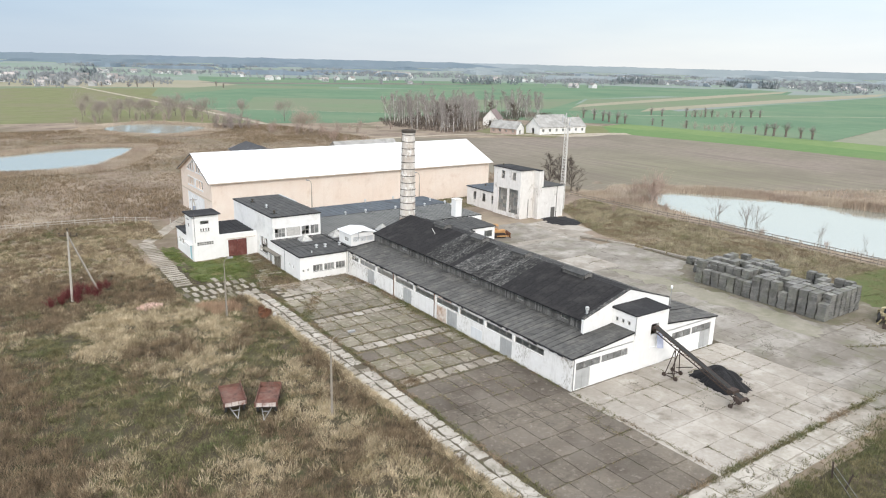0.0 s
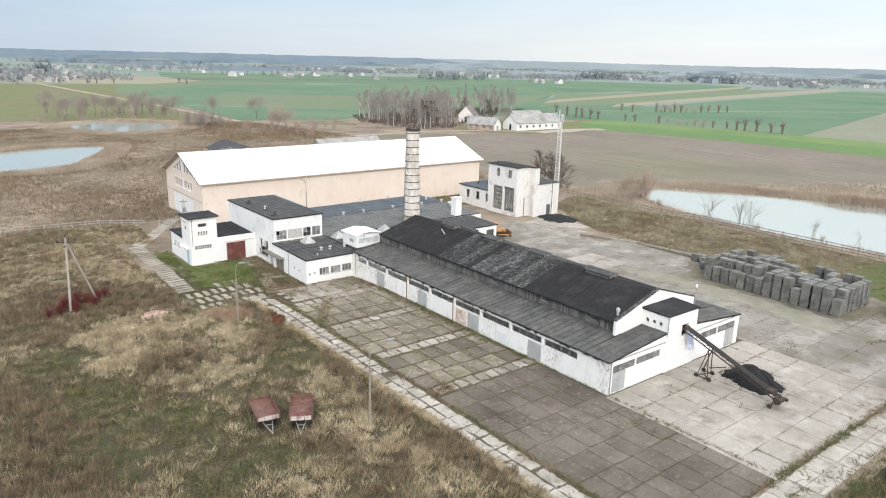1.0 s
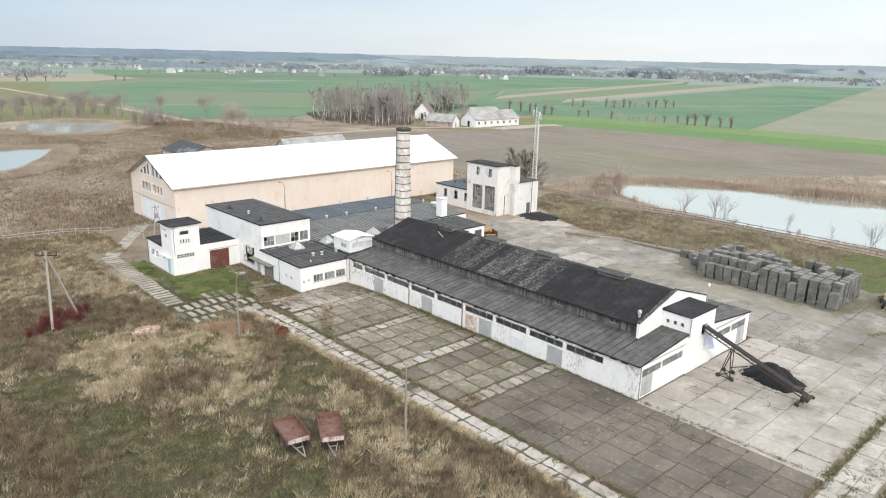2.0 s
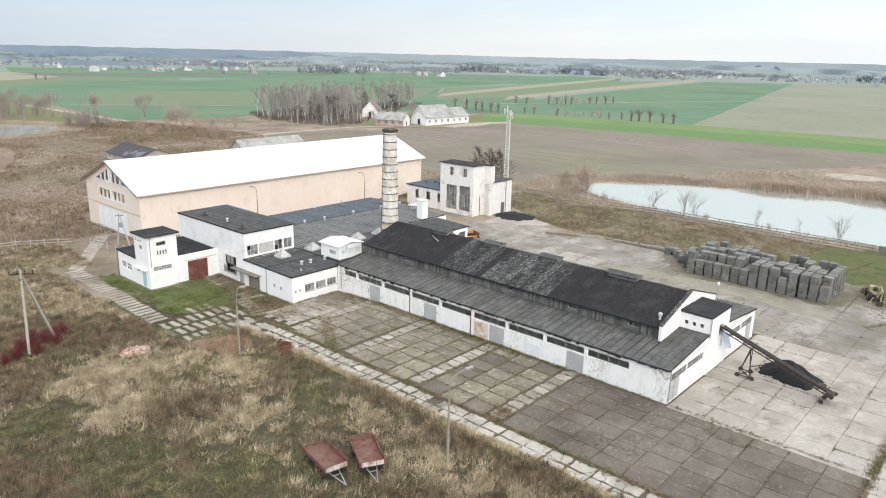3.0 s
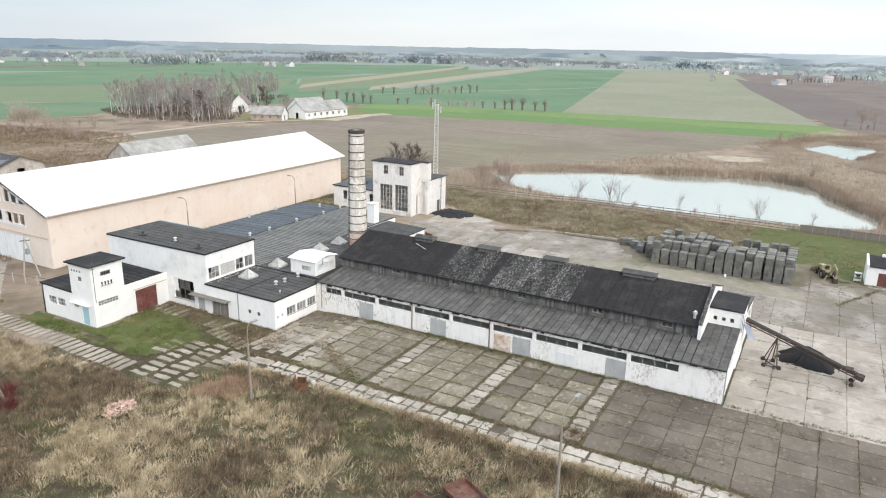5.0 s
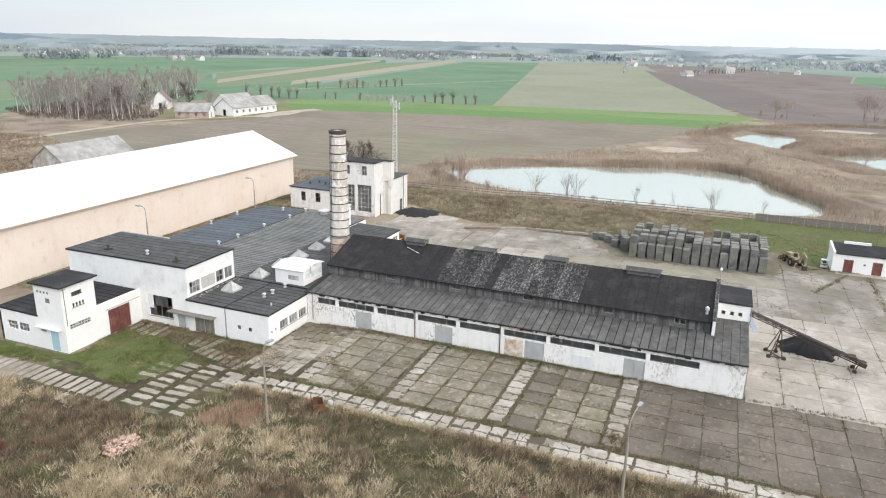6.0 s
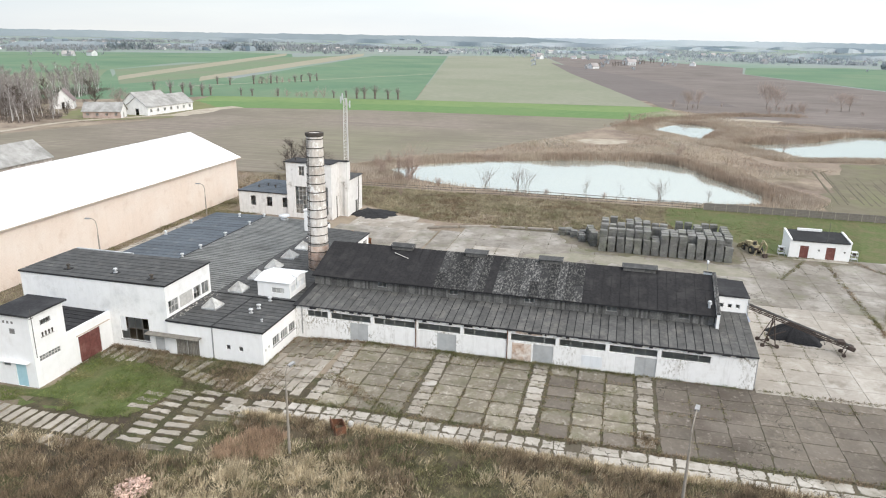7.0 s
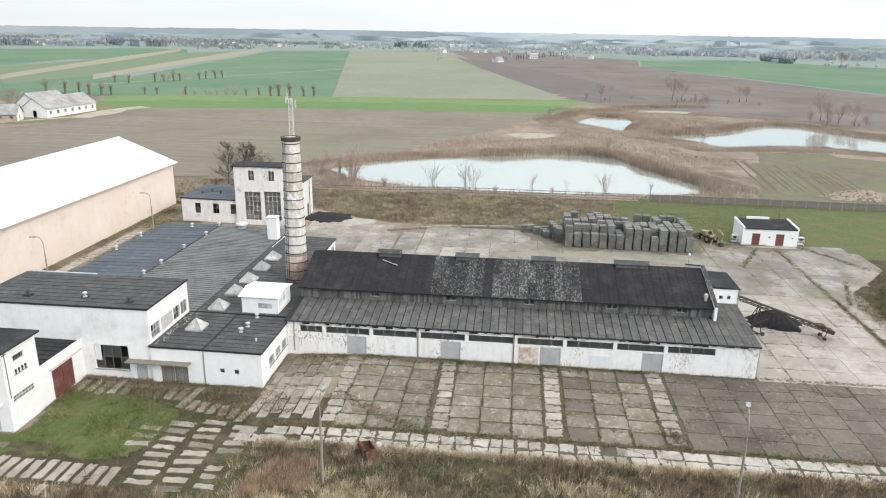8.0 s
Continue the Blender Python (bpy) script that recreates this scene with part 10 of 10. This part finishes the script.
def slab_mesh(w, l, material, variant, ragged=0.03, cuts=1, chamfer=0.02):
    """A slab with worn, uneven edges and a chamfer; some have lost a corner."""
    key = (round(w, 2), round(l, 2), material.name, variant, ragged, cuts, chamfer)
    if key not in SLABS:
        rng = random.Random(variant * 13 + int(w * 100) + int(l * 10))
        h, c = 0.09, chamfer
        s = Shape()
        corners = [(-w / 2, -l / 2), (w / 2, -l / 2), (w / 2, l / 2), (-w / 2, l / 2)]
        lost = rng.randrange(4) if variant % 3 == 2 else -1
        base = []
        for k in range(4):
            p, a, b = Vector(corners[k]), Vector(corners[k - 1]), Vector(corners[(k + 1) % 4])
            if k == lost:
                f = rng.uniform(0.12, 0.28)
                base += [p.lerp(a, f), p.lerp((a + b) / 2, f * 0.35), p.lerp(b, f)]
            else:
                base.append(p)
            base += [p.lerp(b, (i + 1) / (cuts + 1)) for i in range(cuts) if k != lost or (i + 1) / (cuts + 1) > 0.3]
        base = [tuple(p * (1 - abs(rng.gauss(0, ragged)) / max(0.4, p.length))) for p in base]
        n = len(base)
        s.add([(x, y, -h) for x, y in base] + [(x, y, -c) for x, y in base] + [(x * (1 - c / w * 2), y * (1 - c / l * 2), 0) for x, y in base],
              [tuple(range(2 * n, 3 * n))] + [(i, (i + 1) % n, n + (i + 1) % n, n + i) for i in range(n)] + [(n + i, n + (i + 1) % n, 2 * n + (i + 1) % n, 2 * n + i) for i in range(n)])
        SLABS[key] = s.mesh("slab", material)
    return SLABS[key]


def lay(parent, x, y, w, l, material, rng, top=0.05, wob=0.012, turn=0.0, gap=0.05, ragged=0.03, cuts=1, chamfer=0.02):
    me = slab_mesh(w - gap, l - gap, material, rng.randrange(6), ragged, cuts, chamfer)
    part("slab", me, material, parent, at=pose(x, y, ground_z(x, y) + top + rng.uniform(-wob, wob), rng.uniform(-20, 20) * wob, rng.uniform(-20, 20) * wob, turn + rng.uniform(-0.5, 0.5)))


def bed(name, outline, label, z=0.0, material=None):
    return sheet(name, outline, z, material or EARTH, label, "pavement")


rng = random.Random(5)
# dark yard west of the hall
west_yard = bed("yard_west", [(38.1, 31.0), (54.35, 31.0), (54.35, 95.0), (38.1, 95.0)], "worn dark concrete slabs in front of the long hall")
STRIPS = [(61.25, 63.65), (73.0, 75.3), (84.9, 87.1), (96.2, 98.5)]
bays = [(31.2, 61.25, 9), (63.65, 73.0, 3), (75.3, 84.9, 3), (87.1, 96.2, 3)]
X0 = 38.5
for y0, y1, n in bays:
    w = (y1 - y0) / n
    for k in range(n):
        lengths = [2.2, 2.4, 2.6, 2.6, 2.8, 3.1]
        rng.shuffle(lengths)
        x = X0 + rng.uniform(-0.15, 0.15)
        for d in lengths:
            lay(west_yard, x + d / 2, y0 + w * (k + 0.5) + rng.uniform(-0.05, 0.05), d, w, CONCRETE_BROWN if y0 < 60 or (y0 < 70 and rng.random() < 0.3) else CONCRETE_DARK, rng, 0.05 + rng.choice((0, 0, 0.015)) * (y0 > 60), 0.006 if y0 < 60 else 0.015, rng.uniform(-0.8, 0.8), 0.02 if y0 < 60 else 0.07, 0.05 if y0 < 60 else 0.08, 4, 0.008 if y0 < 60 else 0.02)
            x += d
light_strips = bed("yard_strips", [(38.2, 61.2), (54.3, 61.2), (54.3, 63.7), (38.2, 63.7)], "pale concrete strips leading to the hall's doors", 0.004)
for k, (y0, y1) in enumerate(STRIPS):
    for i in range(10):
        d = 15.3 / 10
        lay(light_strips, 39.0 + d * (i + 0.5) + 0.05, (y0 + y1) / 2 - (0.05 * (9 - i) if k == 3 else 0.04 * (9 - i)) * (1 if k > 1 else -0.3), d, (y1 - y0) * rng.uniform(0.74, 0.84 if k > 1 else 0.92), CONCRETE_MID if rng.random() < 0.75 else CONCRETE, rng, 0.075, 0.014, rng.uniform(-2, 2), 0.035, 0.16, 5)
# paler slabs by the annex
north_yard = thing("yard_north", (0, 0, 0), "pale broken slabs beside the annex", "pavement", kind="structure")
for k in range(6):
    for i in range(5):
        lay(north_yard, 40.0 + 3.0 * (i + 0.5) + (0.9 if k % 2 else 0) - 0.5, 98.7 + 1.2 * (k + 0.5), 3.0, 1.2, CONCRETE_MID if i < 3 else CONCRETE_DARK, rng, 0.06, 0.025, rng.uniform(-2, 2), 0.09, 0.08, 3)
# the narrow road along the yard
west_road = bed("road_west", [(35.0, 27.0), (38.2, 27.0), (38.2, 95.0), (35.0, 95.0)], "narrow pale slab road along the yard", 0.002)
y = 27.5
while y < 104.5:
    l = rng.uniform(2.2, 3.4)
    if y > 66:
        for k in range(2):
            for j in range(2):
                if rng.random() < 0.93:
                    lay(west_road, 35.75 + 1.55 * k + rng.uniform(-0.14, 0.14), y + l * (0.25 + 0.5 * j) + rng.uniform(-0.1, 0.1), 1.55, l / 2, CONCRETE_BROKEN if rng.random() < 0.75 else CONCRETE_MID, rng, 0.05, 0.025, rng.uniform(-5, 5), 0.08, 0.13, 4)
    else:
        for k in range(2):
            w = 1.5 + rng.uniform(-0.12, 0.12)
            lay(west_road, 35.85 + 1.5 * k + rng.uniform(-0.06, 0.06), y + l / 2 + rng.uniform(-0.15, 0.15), w, l, CONCRETE_BROKEN, rng, 0.05, 0.02, rng.uniform(-2.5, 2.5), 0.03, 0.12, 5)
    y += l
# light apron south of the hall
apron = bed("yard_south", [(54.3, 31.0), (82.6, 31.0), (82.6, 50.7), (54.3, 50.7)], "pale concrete apron in front of the hall's south end")
for i in range(8):
    for k in range(5):
        lay(apron, 53.7 + 3.6 * (i + 0.5), 31.0 + 3.9 * (k + 0.5), 3.6, 3.9, CONCRETE, rng, 0.055, 0.003, 0, 0.02, 0.02, 3, 0.008)
# road along the south edge
south_road = bed("road_south", [(38.0, 26.8), (72, 27.6), (79.5, 28.6), (86, 26.4), (92.5, 20.6), (98, 16.5), (107, 16.5), (109.5, 25), (110, 31), (38.0, 31)], "pale concrete road south of the yard", 0.012, CONCRETE_MID)
for i in range(11):
    for k in range(2):
        lay(south_road, 38.2 + 3.3 * (i + 0.5), 27.2 + 1.75 * (k + 0.5) + 0.012 * i, 3.3, 1.75, CONCRETE_BROKEN, rng, 0.05, 0.02, 0.4, 0.06, 0.07, 4)
# wide yard east of the hall
east_yard = bed("yard_east", [(81.2, 31.0), (109.8, 31.0), (109.0, 40.8), (117, 46.2), (118.2, 66), (115.4, 78.5), (112.8, 94), (81.2, 94)], "wide worn concrete yard behind the hall", 0.010, EARTH)
for i in range(7):
    for k in range(21):
        x, y = 82.5 + 4.4 * (i + 0.5), 31.0 + 4.35 * (k + 0.5)
        lim = 109 if y < 46 else (117 if y < 72 else 114.5 - (y - 78) * 0.13)
        if x + 1.2 > lim:
            continue
        m_ = CONCRETE_EAST if vnoise([x], [y], 0.06, 7)[0] > 0.27 or (84 < x < 97 and 33 < y < 47) else CONCRETE
        lay(east_yard, x, y, 4.4, 4.35, m_, rng, 0.055, 0.003, 0, 0.015, 0.02, 3, 0.006)
for i in range(9):
    for k in range(4):
        x, y = 84.5 + 4.3 * (i + 0.5), 105.5 + 4.3 * k
        if x < 113.5 + max(0, y - 100) * 0.35 and (x > 93.5 or k < 1):
            lay(east_yard, x, y, 4.3, 4.3, CONCRETE, rng, 0.05, 0.004, 0, 0.02, 0.02, 3, 0.008)
for i in range(9):
    for k in range(3):
        x, y = 80.5 + 4.3 * (i + 0.5), 18.0 + 4.4 * (k + 0.5)
        if (y < 28.6 - max(0, x - 80) * 0.62 + 2) or x > 109 - max(0, 24 - y) * -0.5:
            continue
        lay(south_road, x, y, 4.3, 4.4, CONCRETE_EAST, rng, 0.045, 0.005, 0, 0.02, 0.02, 3, 0.008)
MUD = surf("trodden_mud", (0.15, 0.128, 0.10), (0.215, 0.188, 0.15), 1.6, 1.0, 0.5, depth=0.05, patch=[((0.13, 0.132, 0.075), 0.2, 0.56), ((0.28, 0.255, 0.21), 0.35, 0.62)])
MOSS_FILM = surf("mossy_film", (0.235, 0.22, 0.175), (0.305, 0.285, 0.232), 1.6, 1.0, 0.4, patch=[((0.20, 0.20, 0.135), 0.2, 0.55), ((0.33, 0.30, 0.25), 0.3, 0.60)])
sheet("mud", ragged(catmull([(101.6, 46.5), (104, 44.2), (107, 45.0), (105.6, 41.5), (107.2, 38.0), (105.8, 33.0), (107.6, 25.5), (110, 25.0), (110.5, 38), (117.0, 45.0), (117.4, 60), (115.6, 71), (113, 77), (107, 75), (103.0, 71.5), (101.5, 66), (101.9, 56)]), 0.45, 51, 0.9), 0.078, MUD, "dark trodden mud round the brick stacks and the hut", "mud")
sheet("mossy_strip", ragged(catmull([(95.2, 46), (98.4, 44.5), (100.8, 48), (101.2, 58), (100.6, 70), (98.0, 80), (95.4, 82), (96.0, 70), (96.4, 58)]), 0.6, 52, 0.9), 0.074, MOSS_FILM, "greenish mossy strip on the concrete before the stacks", "moss")
# slab road past the gatehouse: single slabs in the grass
slab_road = thing("slab_road", (0, 0, 0), "road of single concrete slabs sunk in grass", "road", kind="structure")
for k in range(26):
    yy = 113.8 + 1.24 * k
    lay(slab_road, 28.45 + 0.03 * k + rng.uniform(-0.12, 0.12), yy, 3.05, 1.0, CONCRETE_MID, rng, 0.05, 0.02, rng.uniform(-3, 3) + 1.5, 0.10, 0.12, 4)
    if k in (2, 3, 4, 7, 20):
        lay(slab_road, 25.6 + rng.uniform(-0.3, 0.3), yy, 1.6, 0.9, CONCRETE_MID, rng, 0.03, 0.02, rng.uniform(-12, 12), 0.03, 0.09, 3)
for c, (ya, xa, n) in enumerate(((104.6, 28.0, 8), (107.8, 27.3, 9), (111.0, 28.0, 8), (114.0, 33.6, 3), (101.5, 33.2, 4))):
    for k in range(n):
        if rng.random() < 0.06:
            continue
        lay(slab_road, xa + 1.35 * k, ya + rng.uniform(-0.15, 0.15) + 0.05 * k, rng.uniform(0.85, 1.02), rng.uniform(2.3, 2.8), CONCRETE_MID if rng.random() < 0.75 else CONCRETE_DARK, rng, 0.05, 0.02, rng.uniform(-5, 5), 0.06, 0.14, 4)
for k in range(12):
    if rng.random() < 0.9:
        lay(slab_road, 43.6 + rng.uniform(-0.25, 0.25) - 0.1 * (k < 4) * (4 - k), 111.6 + 1.3 * k, 3.2, 0.95, CONCRETE_DARK if rng.random() < 0.4 else CONCRETE_MID, rng, 0.03, 0.02, rng.uniform(-5, 5), 0.03, 0.09, 3)
for k in range(7):
    lay(slab_road, 39.6 + rng.uniform(-0.3, 0.3) + 0.3 * k, 106.0 + 1.2 * k, 2.2, 0.95, CONCRETE_MID, rng, 0.03, 0.02, rng.uniform(-8, 8), 0.03, 0.1, 3)
for k in range(24):
    lay(slab_road, 30.2 + 0.62 * k + rng.uniform(-0.1, 0.1), 146.0 + 0.95 * k, 2.6, 1.0, CONCRETE_MID, rng, 0.04, 0.02, -35 + rng.uniform(-6, 6), 0.05)
# narrow path of slabs beside the kiln hall
kiln_path = thing("kiln_path", (0, 0, 0), "narrow slab path between the kiln hall and the warehouse", "path", kind="structure")
for k in range(36):
    lay(kiln_path, 66.0 + 1.05 * k, 151.9, 0.98, 2.0, CONCRETE_BROKEN, rng, 0.04, 0.02, rng.uniform(-2, 2), 0.06)
